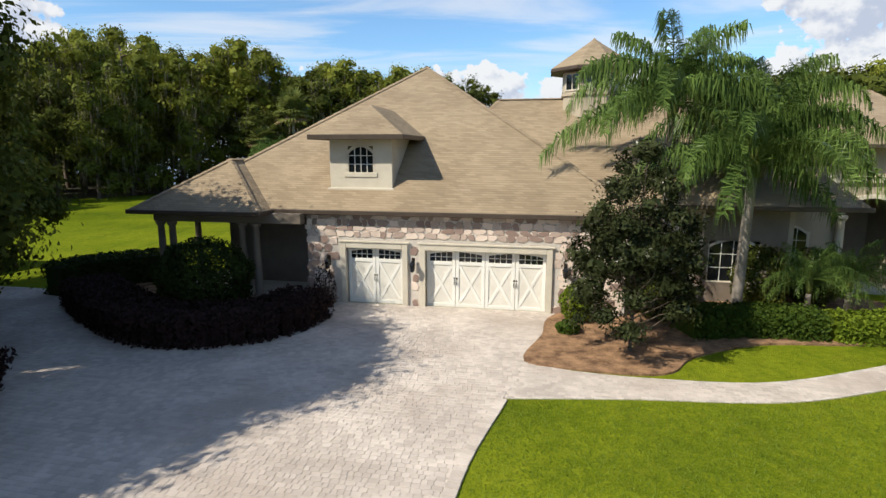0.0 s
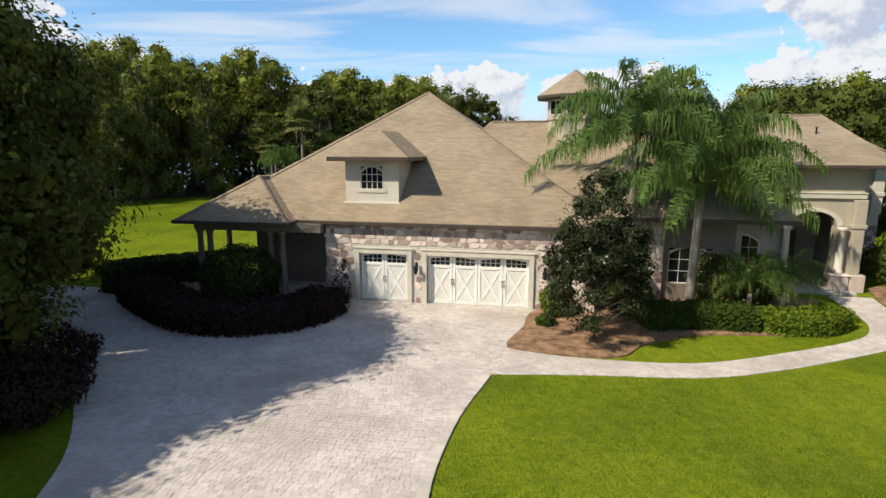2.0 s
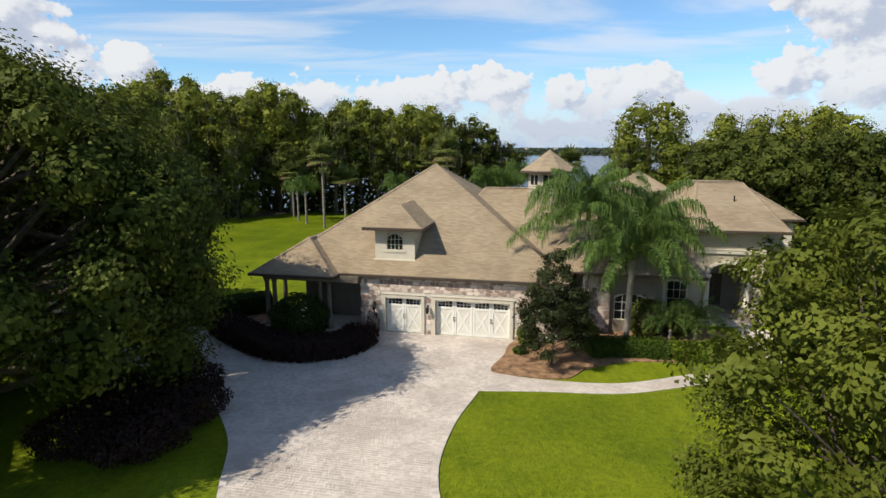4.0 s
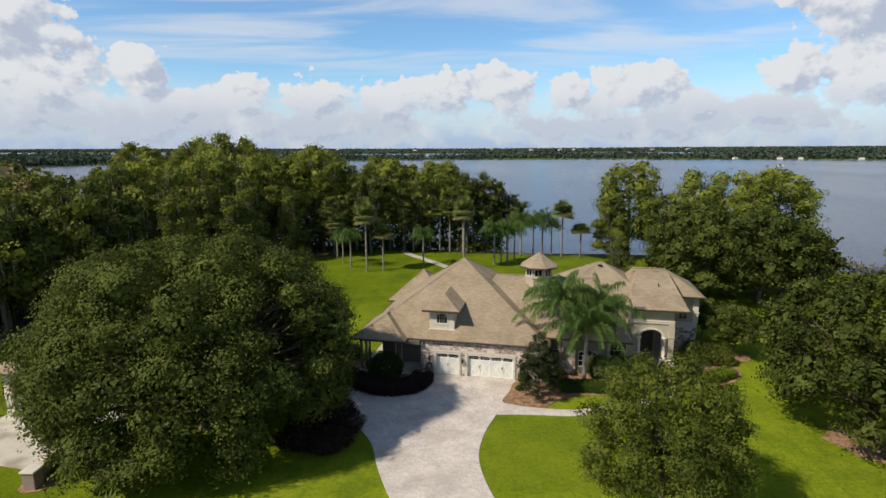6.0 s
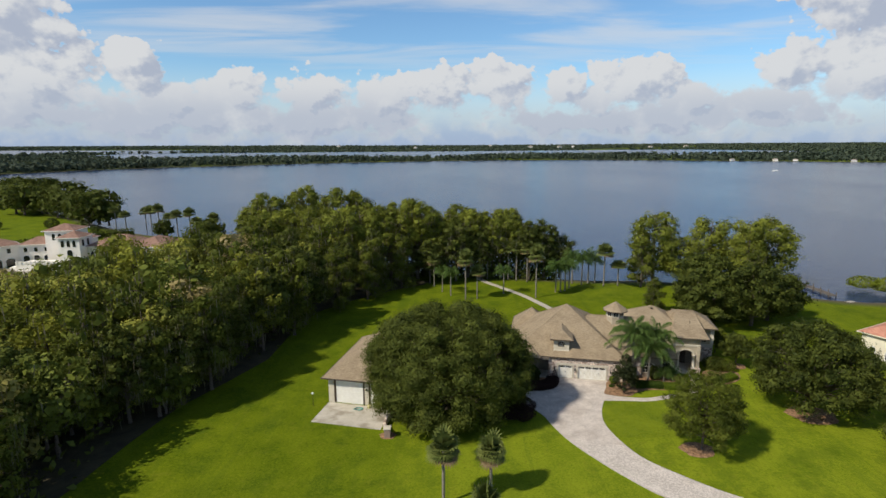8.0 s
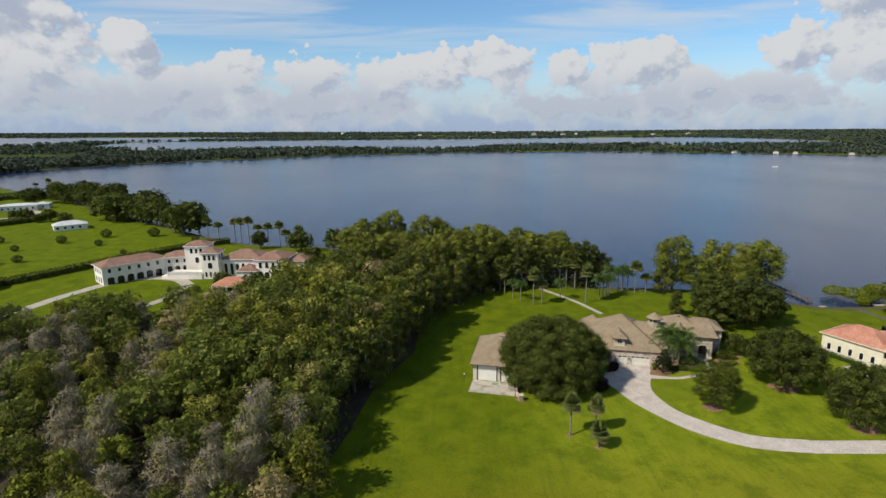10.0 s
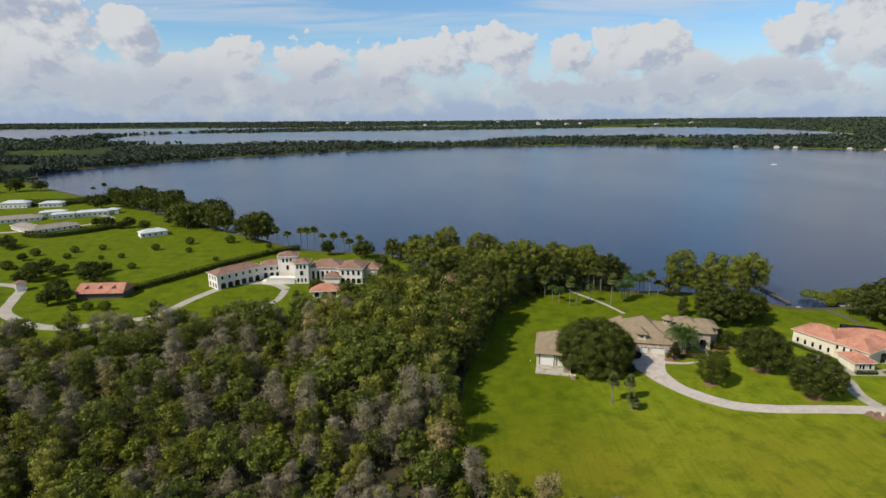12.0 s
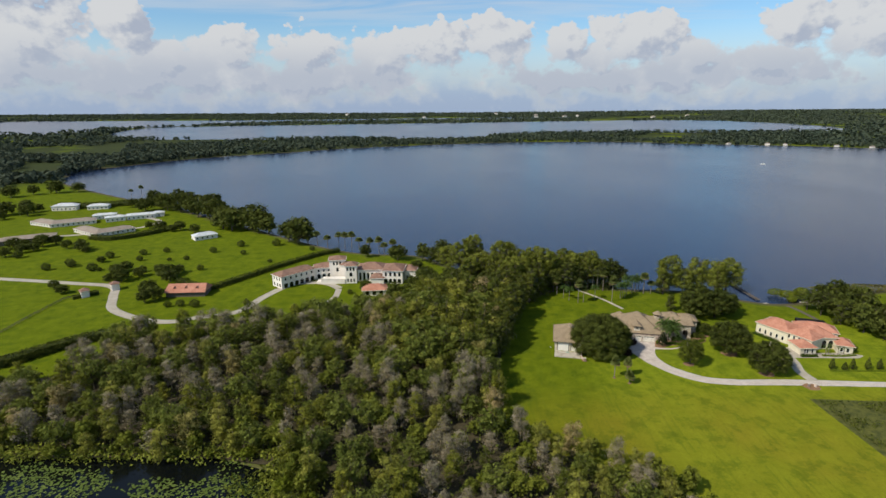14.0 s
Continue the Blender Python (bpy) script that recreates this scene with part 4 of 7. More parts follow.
part("sill", Geo().box(-4.5, -1.54, 0.9, 1.0, 4.72, 4.86, 0.02), TRIM, dormer)


def arched_window(parent, u0, u1, v, z0, zs, rise, cols=4, rows=3, frame_w=0.12, glass=None, trim=None):
    """A window with a shallow arched head, frame, glass and glazing bars, facing -v."""
    def top(u):
        s = 2 * (u - u0) / (u1 - u0) - 1
        return zs + rise * (1 - s * s)
    n = 10
    us = [u0 + (u1 - u0) * i / n for i in range(n + 1)]
    gl = Geo()
    fr = Geo()
    for a, b in zip(us, us[1:]):
        gl.face((a, v, z0), (b, v, z0), (b, v, top(b)), (a, v, top(a)))
        oa, ob = (v - 0.06, 0.12)
        fr.face((a, oa, top(a)), (b, oa, top(b)), (b, oa, top(b) + frame_w), (a, oa, top(a) + frame_w))
        fr.face((a, v, top(a)), (b, v, top(b)), (b, oa, top(b)), (a, oa, top(a)))
        fr.face((a, oa, top(a) + frame_w), (b, oa, top(b) + frame_w), (b, v + 0.1, top(b) + frame_w), (a, v + 0.1, top(a) + frame_w))
    fr.box(u0 - frame_w, u0, v - 0.06, v + 0.1, z0 - frame_w, zs + frame_w, 0.008)
    fr.box(u1, u1 + frame_w, v - 0.06, v + 0.1, z0 - frame_w, zs + frame_w, 0.008)
    fr.box(u0 - frame_w * 1.4, u1 + frame_w * 1.4, v - 0.1, v + 0.1, z0 - frame_w * 1.3, z0 - 0.001, 0.01)
    win = part("window", fr, trim or TRIM, parent, "cream-framed dark window")
    part("pane", gl, GLASS, win, "dark glass")
    bars = Geo()
    for i in range(1, cols):
        u = u0 + (u1 - u0) * i / cols
        bars.box(u - 0.012, u + 0.012, v - 0.03, v - 0.004, z0, top(u))
    for i in range(1, rows):
        z = z0 + (zs + rise - z0) * i / rows
        bars.box(u0, u1, v - 0.028, v - 0.006, z - 0.012, z + 0.012)
    part("glazing_bar", bars, WHITE, win)
    return win


arched_window(house, -3.56, -2.48, 1.04, 5.5, 6.3, 0.28, 4, 3, 0.14)

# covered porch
# walls, beam and columns carry the porch shade in a darkened stucco
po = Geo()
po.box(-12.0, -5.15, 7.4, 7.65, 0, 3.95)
# nearer wall in the same darkened colour fills the shaded recess
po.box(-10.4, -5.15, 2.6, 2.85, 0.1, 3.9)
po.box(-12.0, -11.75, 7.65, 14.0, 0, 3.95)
pieces("wall", po, SHADED_STUCCO, house, "stucco porch wall, its colour darkened for shade")
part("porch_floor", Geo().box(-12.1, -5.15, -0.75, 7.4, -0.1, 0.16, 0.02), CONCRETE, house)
part("porch_beam", Geo().box(-12.05, -5.15, -0.55, -0.15, 3.42, 3.86, 0.02).box(-12.05, -11.65, -0.15, 7.4, 3.42, 3.86, 0.02), SHADED_STUCCO, house)
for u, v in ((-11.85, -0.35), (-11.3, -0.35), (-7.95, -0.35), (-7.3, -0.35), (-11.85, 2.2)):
    part("column", Geo().lathe(u, v, [(0.24, 0.16), (0.24, 0.3), (0.17, 0.36), (0.165, 1.4), (0.14, 3.2), (0.19, 3.26), (0.22, 3.34), (0.22, 3.42)], 14), SHADED_STUCCO, house, "round porch column, its colour darkened for shade", True)
for u in (-10.9, -9.4):
    arched_window(house, u, u + 0.95, 7.32, 0.9, 2.5, 0.0, 2, 3, 0.1)

# cupola tower
tw = Geo().lathe(6.95, 9.55, [(1.62, 6.0), (1.62, 9.2), (1.72, 9.22), (1.72, 9.34), (1.62, 9.36), (1.62, 10.55)], 8, 0.39)
tower = part("tower", tw, STUCCO, house, "octagonal stucco cupola tower")
part("roof", Geo().lathe(6.95, 9.55, [(2.28, 10.52), (2.3, 10.62), (1.2, 11.36), (0.12, 12.1), (0.03, 12.2)], 8, 0.39), SHINGLE, tower, "tan shingle eight-sided roof")
part("gutter", Geo().lathe(6.95, 9.55, [(2.2, 10.42), (2.36, 10.44), (2.36, 10.58), (2.2, 10.6)], 8, 0.39), GUTTER, tower)
for k in range(8):
    a = k * math.pi / 4 + 0.39 + math.pi / 8
    m = Matrix.Translation((6.95, 9.55, 0)) @ Matrix.Rotation(a + math.pi / 2, 4, "Z")
    r = 1.62 * math.cos(math.pi / 8)
    wn = part("window", Geo().box(-0.5, 0.5, -r - 0.05, -r + 0.02, 9.45, 9.53, 0.01, m).box(-0.5, 0.5, -r - 0.05, -r + 0.02, 10.28, 10.38, 0.01, m).box(-0.5, -0.40, -r - 0.05, -r + 0.02, 9.53, 10.28, 0.01, m).box(0.40, 0.5, -r - 0.05, -r + 0.02, 9.53, 10.28, 0.01, m).box(-0.03, 0.03, -r - 0.04, -r + 0.02, 9.53, 10.28, 0, m), TRIM, house)
    part("pane", Geo().box(-0.40, 0.40, -r - 0.02, -r + 0.03, 9.53, 10.28, 0, m), GLASS, wn, "dark glass")

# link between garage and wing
# the recess shade is put into this wall's colour too
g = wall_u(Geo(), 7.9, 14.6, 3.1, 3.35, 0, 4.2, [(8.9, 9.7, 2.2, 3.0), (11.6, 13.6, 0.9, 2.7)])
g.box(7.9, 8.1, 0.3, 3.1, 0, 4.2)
pieces("wall", g, SHADED_STUCCO, house, "stucco front wall, its colour darkened for shade")
arched_window(house, 11.65, 13.55, 3.2, 0.95, 2.4, 0.3, 4, 3)
arched_window(house, 8.95, 9.65, 3.2, 2.25, 2.95, 0.0, 2, 2)

# two-storey entry wing: walls, arch, columns
def arch_wall(g, u0, u1, v0, v1, z1, ua, ub, spring, rise):
    """A wall with one arched opening from the ground."""
    g.box(u0, ua, v0, v1, 0, z1)
    g.box(ub, u1, v0, v1, 0, z1)
    n = 14
    c, half = (ua + ub) / 2, (ub - ua) / 2
    for i in range(n):
        a, b = ua + (ub - ua) * i / n, ua + (ub - ua) * (i + 1) / n
        za, zb = (spring + rise * math.sqrt(max(0, 1 - ((x - c) / half) ** 2)) for x in (a, b))
        g.face((a, v0, za), (b, v0, zb), (b, v0, z1), (a, v0, z1))
        g.face((b, v1, zb), (a, v1, za), (a, v1, z1), (b, v1, z1))
        g.face((a, v1, za), (b, v1, zb), (b, v0, zb), (a, v0, za))
    return g


g = arch_wall(Geo(), 17.4, 21.9, 7.2, 7.65, 6.65, 18.5, 20.75, 3.5, 0.75)
g.box(14.6, 17.4, 7.2, 7.45, 0, 4.2)
g.box(17.4, 17.65, 7.65, 11.2, 0, 6.65)
g.box(14.6, 14.9, 3.35, 7.2, 0, 4.2)
pieces("wall", g, STUCCO, house, "beige stucco entry wall with an arch")
g = wall_u(Geo(), 21.9, 25.6, 12.9, 13.2, 0, 6.9, [(23.6, 24.5, 3.9, 5.4)])
g.box(21.6, 21.9, 7.65, 12.9, 0, 6.65)
g.box(25.3, 25.6, 13.2, 20, 0, 6.9)
g.box(14.6, 25.3, 19.7, 20.0, 0, 6.9)
g.box(17.65, 21.6, 11.2, 11.4, 0, 6.65)
pieces("wall", g, STUCCO, house, "beige stucco wing wall")
pieces("wall", Geo().box(-12.4, 14.6, 19.6, 19.9, 0, 3.95), STUCCO, house)
pieces("wall", Geo().box(9.5, 17.4, 9.9, 10.15, 3.5, 6.85).box(9.5, 9.75, 10.15, 19.6, 3.5, 6.85), STUCCO, house)
pieces("string_course", Geo().box(17.35, 22.0, 7.06, 7.2, 4.95, 5.2, 0.02).box(17.35, 22.0, 7.02, 7.2, 5.2, 5.28, 0.02).box(21.9, 22.02, 7.2, 12.85, 4.95, 5.28, 0.02).box(22.02, 25.7, 12.8, 12.9, 4.75, 4.92, 0.02), TRIM, house)
hood = Geo()
for i in range(14):
    a0, a1 = math.pi * i / 14, math.pi * (i + 1) / 14
    q = [(19.62 - r * math.cos(a) * 1.0, 7.1, 3.5 + r * 0.665 * math.sin(a)) for a, r in ((a0, 1.14), (a1, 1.14), (a1, 1.42), (a0, 1.42))]
    hood.face(*q[::-1])
    hood.face(q[3], q[2], (q[2][0], 7.2, q[2][2]), (q[3][0], 7.2, q[3][2]))
part("arch_trim", hood, TRIM, house, "cream arch moulding")
for u in (18.3, 20.98):
    col = part("column", Geo().lathe(u, 6.95, [(0.26, 0.95), (0.26, 1.1), (0.19, 1.16), (0.185, 2.2), (0.16, 3.2), (0.22, 3.27), (0.26, 3.35), (0.26, 3.46)], 14), TRIM, house, "cream entry column on a stone pier", True)
    part("pier", Geo().box(u - 0.42, u + 0.42, 6.55, 7.19, 0, 0.88, 0.03).box(u - 0.46, u + 0.46, 6.5, 7.19, 0.88, 0.96, 0.02), STONE, col, "field-stone pier")
part("entry_door", Geo().box(18.9, 20.5, 11.1, 11.2, 0.16, 2.7, 0.02).box(19.0, 19.65, 11.06, 11.1, 0.4, 2.5, 0.02).box(19.75, 20.4, 11.06, 11.1, 0.4, 2.5, 0.02), BARK, house, "dark timber double door")
part("corner_pier", Geo().box(21.42, 22.0, 6.86, 7.19, 0.95, 4.9, 0.03).box(21.36, 22.06, 6.8, 7.19, 3.4, 3.62, 0.02), STUCCO, house, "square stucco corner pier")
part("pier_base", Geo().box(21.46, 22.2, 6.6, 7.19, 0, 0.95, 0.03), STONE, house, "field-stone pier base")
part("wing_pilaster", Geo().box(25.1, 25.72, 12.72, 12.89, 3.6, 6.6, 0.03).box(25.05, 25.78, 12.66, 12.89, 4.7, 4.95, 0.02), TRIM, house, "cream corner pilaster")
part("entry_floor", Geo().box(17.7, 21.55, 5.9, 11.1, -0.1, 0.15, 0.02), CONCRETE, house)
arched_window(house, 15.3, 17.0, 7.12, 0.9, 2.5, 0.35, 4, 3)
arched_window(house, 23.62, 24.48, 13.0, 3.95, 5.2, 0.15, 2, 3)


def stones(parent, u0, u1, z0, z1, v, holes, seed, shift=None, count=300, name="stone"):
    """Uneven field stones laid on a wall face (towards -v), each a piece of its own; shared cut shapes."""
    rng = random.Random(seed)
    shapes = []
    for k in range(14):
        n = rng.choice((5, 6, 6, 7))
        ang = sorted((i + rng.uniform(-0.28, 0.28)) * 6.2832 / n for i in range(n))
        ring = [(max(-0.5, min(0.5, 0.70 * math.cos(a))), max(-0.5, min(0.5, 0.70 * math.sin(a)))) for a in ang]
        q = Geo()
        out = [(x, 0.0, z) for x, z in ring]
        top = [(x * 0.93, -0.028 - rng.uniform(0, 0.012), z * 0.91) for x, z in ring]
        q.face(*top)
        for i in range(n):
            j = (i + 1) % n
            q.face(out[i], out[j], top[j], top[i])
        shapes.append(q.mesh(name, STONE))
    z, made = z0, 0
    while z < z1 - 0.06:
        h = min(rng.uniform(0.20, 0.38), z1 - z)
        if z1 - z - h < 0.1:
            h = z1 - z
        u = u0 - rng.uniform(0, 0.1)
        while u < u1 - 0.05:
            w = min(rng.uniform(0.22, 0.60), u1 - u)
            if u1 - u - w < 0.12:
                w = u1 - u
            c, cz = u + w / 2, z + h / 2
            for ha, hb, hz0, hz1 in holes:
                if c + w / 2 > ha and c - w / 2 < hb and cz < hz1 and cz > hz0 - h / 2:
                    break
            else:
                if made < count:
                    ob = new(name, shapes[rng.randrange(len(shapes))])
                    ob.parent = parent
                    loc = Vector((c, v, cz + rng.uniform(-0.02, 0.02)))
                    m = Matrix.Translation(loc) @ Matrix.Rotation(rng.uniform(-0.12, 0.12), 4, "Y") @ Matrix.Diagonal((w * 1.02, 1.0, h * 1.06, 1.0))
                    ob.matrix_local = shift @ m if shift else m
                    made += 1
            u += w
        z += h


stones(garage_wall, -5.15, 7.9, 0.0, 3.9, 0.062, [(a - 0.22, b + 0.22, 0, h + 0.3) for a, b, h in DOORS], 5)
link_stone = pieces("wall", Geo().box(9.9, 11.3, 2.86, 3.098, 0, 4.1), MORTAR, house, "field-stone wall panel")
stones(link_stone, 9.9, 11.3, 0, 4.0, 2.862, [], 8, None, 70)
side_stone = pieces("wall", Geo().box(21.95, 25.65, 12.80, 12.898, 0, 3.6), MORTAR, house, "field-stone base of the wing")
stones(side_stone, 21.95, 25.65, 0, 3.5, 12.802, [], 9, None, 100)

# ---------------------------------------------------------------- outbuilding
shed = thing("outbuilding", "cream outbuilding with wide white garage doors and tan roof", "garage", pose(-43.9, 12.0, -0.1, 0, 0, -11))
g = wall_u(Geo(), 0, 13.2, 0, 0.25, 0, 4.4, [(0.95, 6.25, 0, 4.15), (6.9, 12.4, 0, 4.15)])
g.box(0, 0.25, 0.25, 18, 0, 4.4).box(12.95, 13.2, 0.25, 18, 0, 4.4).box(0.25, 12.95, 17.75, 18, 0, 4.4)
pieces("wall", g, TRIM, shed)
for a, b in ((0.95, 6.25), (6.9, 12.4)):
    # dark jamb strips stand in for the shadow in the door recess
    pieces("door_jamb", Geo().box(a, a + 0.3, 0.05, 0.24, 0, 4.15, 0.01).box(b - 0.3, b, 0.05, 0.24, 0, 4.15, 0.01), GUTTER, shed, "dark strip for the recess shadow beside the door")
    c = a + 0.55 * (b - a)
    for u0, u1, v in ((a + 0.3, c, 0.16), (c - 0.06, b - 0.3, 0.1)):
        door = part("sliding_door", Geo().box(u0, u1, v, v + 0.05, 0.02, 4.12, 0.01), WHITE, shed, "tall white sliding door")
        for z in (0.05, 1.95, 3.94):
            part("rail", Geo().box(u0 + 0.02, u1 - 0.02, v - 0.025, v + 0.002, z, z + 0.15, 0.008), WHITE, door)
        for u in (u0 + 0.02, u1 - 0.16):
            part("stile", Geo().box(u, u + 0.14, v - 0.027, v + 0.002, 0.03, 4.1, 0.008), WHITE, door)
    part("head_track", Geo().box(a - 0.05, b + 0.05, -0.05, 0.06, 4.1, 4.25, 0.01), GUTTER, shed)
part("wall_lamp", Geo().lathe(6.57, -0.12, [(0.04, 2.7), (0.1, 2.75), (0.13, 3.0), (0.04, 3.1)], 8), BRONZE, shed, "small black wall lamp")
rf = part("roof", hip_roof(-0.8, 14.0, -0.8, 18.8, 4.6, (6.6, 6.6, 6.6, 11.4, 8.9)), SHINGLE, shed, "tan asphalt-shingle hip roof")
pieces("gutter", fascia(-0.8, 14.0, -0.8, 18.8, 4.6), GUTTER, rf)
part("soffit", soffit_sheet(-0.8, 14.0, -0.8, 18.8, 4.6), SOFFIT, rf)
cup = part("cupola", Geo().box(5.9, 7.3, 8.2, 9.6, 8.2, 9.3, 0.03), TRIM, shed, "small cream roof cupola")
part("roof", hip_roof(5.6, 7.6, 7.9, 9.9, 9.3, (6.6, 8.9, 6.6, 8.9, 10.0)), SHINGLE, cup)
flat_patch("concrete_apron", [(-45.3, 5.4), (-34.3, 3.0), (-33.1, 9.6), (-43.9, 11.9)], 0.03, CONCRETE, "stained concrete apron before the outbuilding", "apron", "structure", 0.3)
hose = thing("garden_hose", "loosely coiled teal garden hose on the apron", "hose", pose(-38.6, 9.3, 0.05))
HOSE = surface("teal_rubber", (0.10, 0.30, 0.26), (0.20, 0.46, 0.40), 3, 30, 0.5, 0.1)
part("coil", Geo().tube([((0.45 + 0.13 * math.sin(1.7 * k)) * math.cos(0.6 * k) * 1.5, (0.4 + 0.1 * math.cos(2.3 * k)) * math.sin(0.6 * k), 0.03 + 0.004 * k) for k in range(44)], [0.035] * 44, 6), HOSE, hose)
part("reel", Geo().lathe(1.6, 0.5, [(0.28, 0.0), (0.3, 0.06), (0.12, 0.1), (0.12, 0.32), (0.3, 0.36), (0.28, 0.42)], 12), YELLOW_PLASTIC, hose, "pale yellow hose reel")
curb = Geo()
line = smooth_line([(-32.9, 1.4), (-33.7, 3.4), (-33.4, 6.0), (-32.4, 8.6)], 5)
for (x0, y0), (x1, y1) in zip(line, line[1:]):
    d = Vector((x1 - x0, y1 - y0, 0))
    m = Matrix.Translation((x0, y0, 0)) @ Matrix.Rotation(math.atan2(d.y, d.x), 4, "Z")
    curb.box(0, d.length + 0.04, -0.2, 0.2, -0.1, 1.0, 0.02, m)
gw = solid("garden_wall", curb, STONE, "low curved stone garden wall beside the apron", "wall")
pier = thing("gate_pier", "square stone pier with cream cap at the wall end", "pier", pose(-33.0, 1.1, 0))
part("shaft", Geo().box(-0.45, 0.45, -0.45, 0.45, -0.1, 1.35, 0.03), STONE, pier)
part("cap", Geo().box(-0.55, 0.55, -0.55, 0.55, 1.35, 1.5, 0.03), TRIM, pier)
lampy = thing("garden_lamp", "short black post lamp with white globe on the lawn", "lamp", pose(-46.2, 10.6, 0))
part("post", Geo().lathe(0, 0, [(0.09, -0.1), (0.05, 0.1), (0.04, 1.9), (0.07, 1.95)], 8), BRONZE, lampy)
part("globe", Geo().lathe(0, 0, [(0.06, 1.95), (0.17, 2.1), (0.17, 2.25), (0.05, 2.38)], 10), WHITE, lampy, "white glass globe", True)

# ---------------------------------------------------------------- plants
RNG = np.random.default_rng(11)


def stuff(ob):
    ob["kind"] = "stuff"
    return ob


def limb(g, rng, a, b, r0, r1, bend=0.12, n=4, sides=5):
    a, b = np.array(a, float), np.array(b, float)
    mid = [a + (b - a) * t + rng.normal(size=3) * np.linalg.norm(b - a) * bend * math.sin(math.pi * t) * 0.5 for t in np.linspace(0, 1, n)]
    g.tube(mid, np.linspace(r0, r1, n), sides, False)


def broad_tree(name, label, seed, height, radius, lobes, n, size, mat, trunk_r, clear=0.22, bark=None, moss=0, at=None, group="", squash=1.0, skirt=0.0, lump=(0.20, 0.36), cone=0.0, full=0.0, thin=0.62, heart=0.22):
    """A spreading tree: trunk, limbs to a heap of lobes, many folded leaves."""
    rng = np.random.default_rng(seed)
    tree = thing(name, label, "tree", at, group)
    base = height * clear
    low = base * (1 - skirt)
    mid, half = (height + low) / 2, (height - low) / 2
    L = [(0, 0, mid, min(radius, half) * 0.66)]
    for i in range(lobes):
        d = 0.98 - (1.55 + 0.36 * full) * (i + 0.5) / lobes
        a = 2.39996 * i + rng.uniform(-0.3, 0.3)
        r = radius * rng.uniform(*lump)
        flat = math.sqrt(max(0.0, 1 - d * d)) * rng.uniform(0.70, 1.10) * (1 - cone * (d + 0.57) / 1.55)
        flat = flat + (1 - flat) * full * (0.96 if d < 0.25 else 0.5 * (1 - d))
        r *= 1 - cone * 0.5 * (d + 0.57) / 1.55
        L.append(((radius - r * 0.9) * flat * math.cos(a), (radius - r * 0.9) * flat * math.sin(a), mid + (half - r * 0.7) * d * rng.uniform(0.88, 1.04), r))
    g = Geo()
    top = (rng.normal() * radius * 0.04, rng.normal() * radius * 0.04, height * 0.62)
    g.tube([(0, 0, -0.25), (0, 0, 0.15), (trunk_r * 0.2, 0.05, base * 0.6), tuple(np.array(top) * 0.55), top], [trunk_r * 1.6, trunk_r * 1.15, trunk_r, trunk_r * 0.7, trunk_r * 0.3], 9)
    part("trunk", g, bark or BARK, tree, "", True)
    g = Geo()
    for i, (x, y, z, r) in enumerate(L):
        s = 0.25 + 0.45 * rng.uniform()
        limb(g, rng, (top[0] * s, top[1] * s, base * 0.7 + (min(z, top[2]) - base * 0.7) * s), (x, y, z), trunk_r * 0.42, trunk_r * 0.1)
    stuff(part("branch", g, bark or BARK, tree, "", True))
    P, N = crown_points(rng, L, n, 0.62, 0.22, 24, radius * 0.02 + size * 0.8)
    keep = P[:, 2] > base * 0.45
    V = np.concatenate([leaves(rng, P[keep], N[keep], size, thin), crown_heart(rng, L, int(n * heart), size * 2.1)])
    stuff(part("crown", quads("crown", V, mat), None, tree))
    if moss:
        Q, _ = crown_points(rng, L, moss, 0.75, 0.2, 4, size)
        stuff(part("hanging_moss", quads("hanging_moss", strands(rng, Q, size * 1.1, height * 0.10), MOSS), None, tree, "grey hanging moss"))
    return tree


def strands(rng, Q, width, length):
    """Hanging tapering tufts."""
    n = len(Q)
    a = rng.uniform(0, 6.28, n)
    S = np.stack([np.cos(a), np.sin(a), np.zeros(n)], 1) * (width * rng.uniform(0.10, 0.26, n))[:, None]
    D = np.stack([rng.normal(size=n) * 0.05, rng.normal(size=n) * 0.05, -np.ones(n)], 1) * (length * rng.uniform(0.5, 1.6, n))[:, None]
    return np.stack([Q - S * 0.5, Q + S * 0.5, Q + D + S * 0.12, Q + D - S * 0.12], 1)


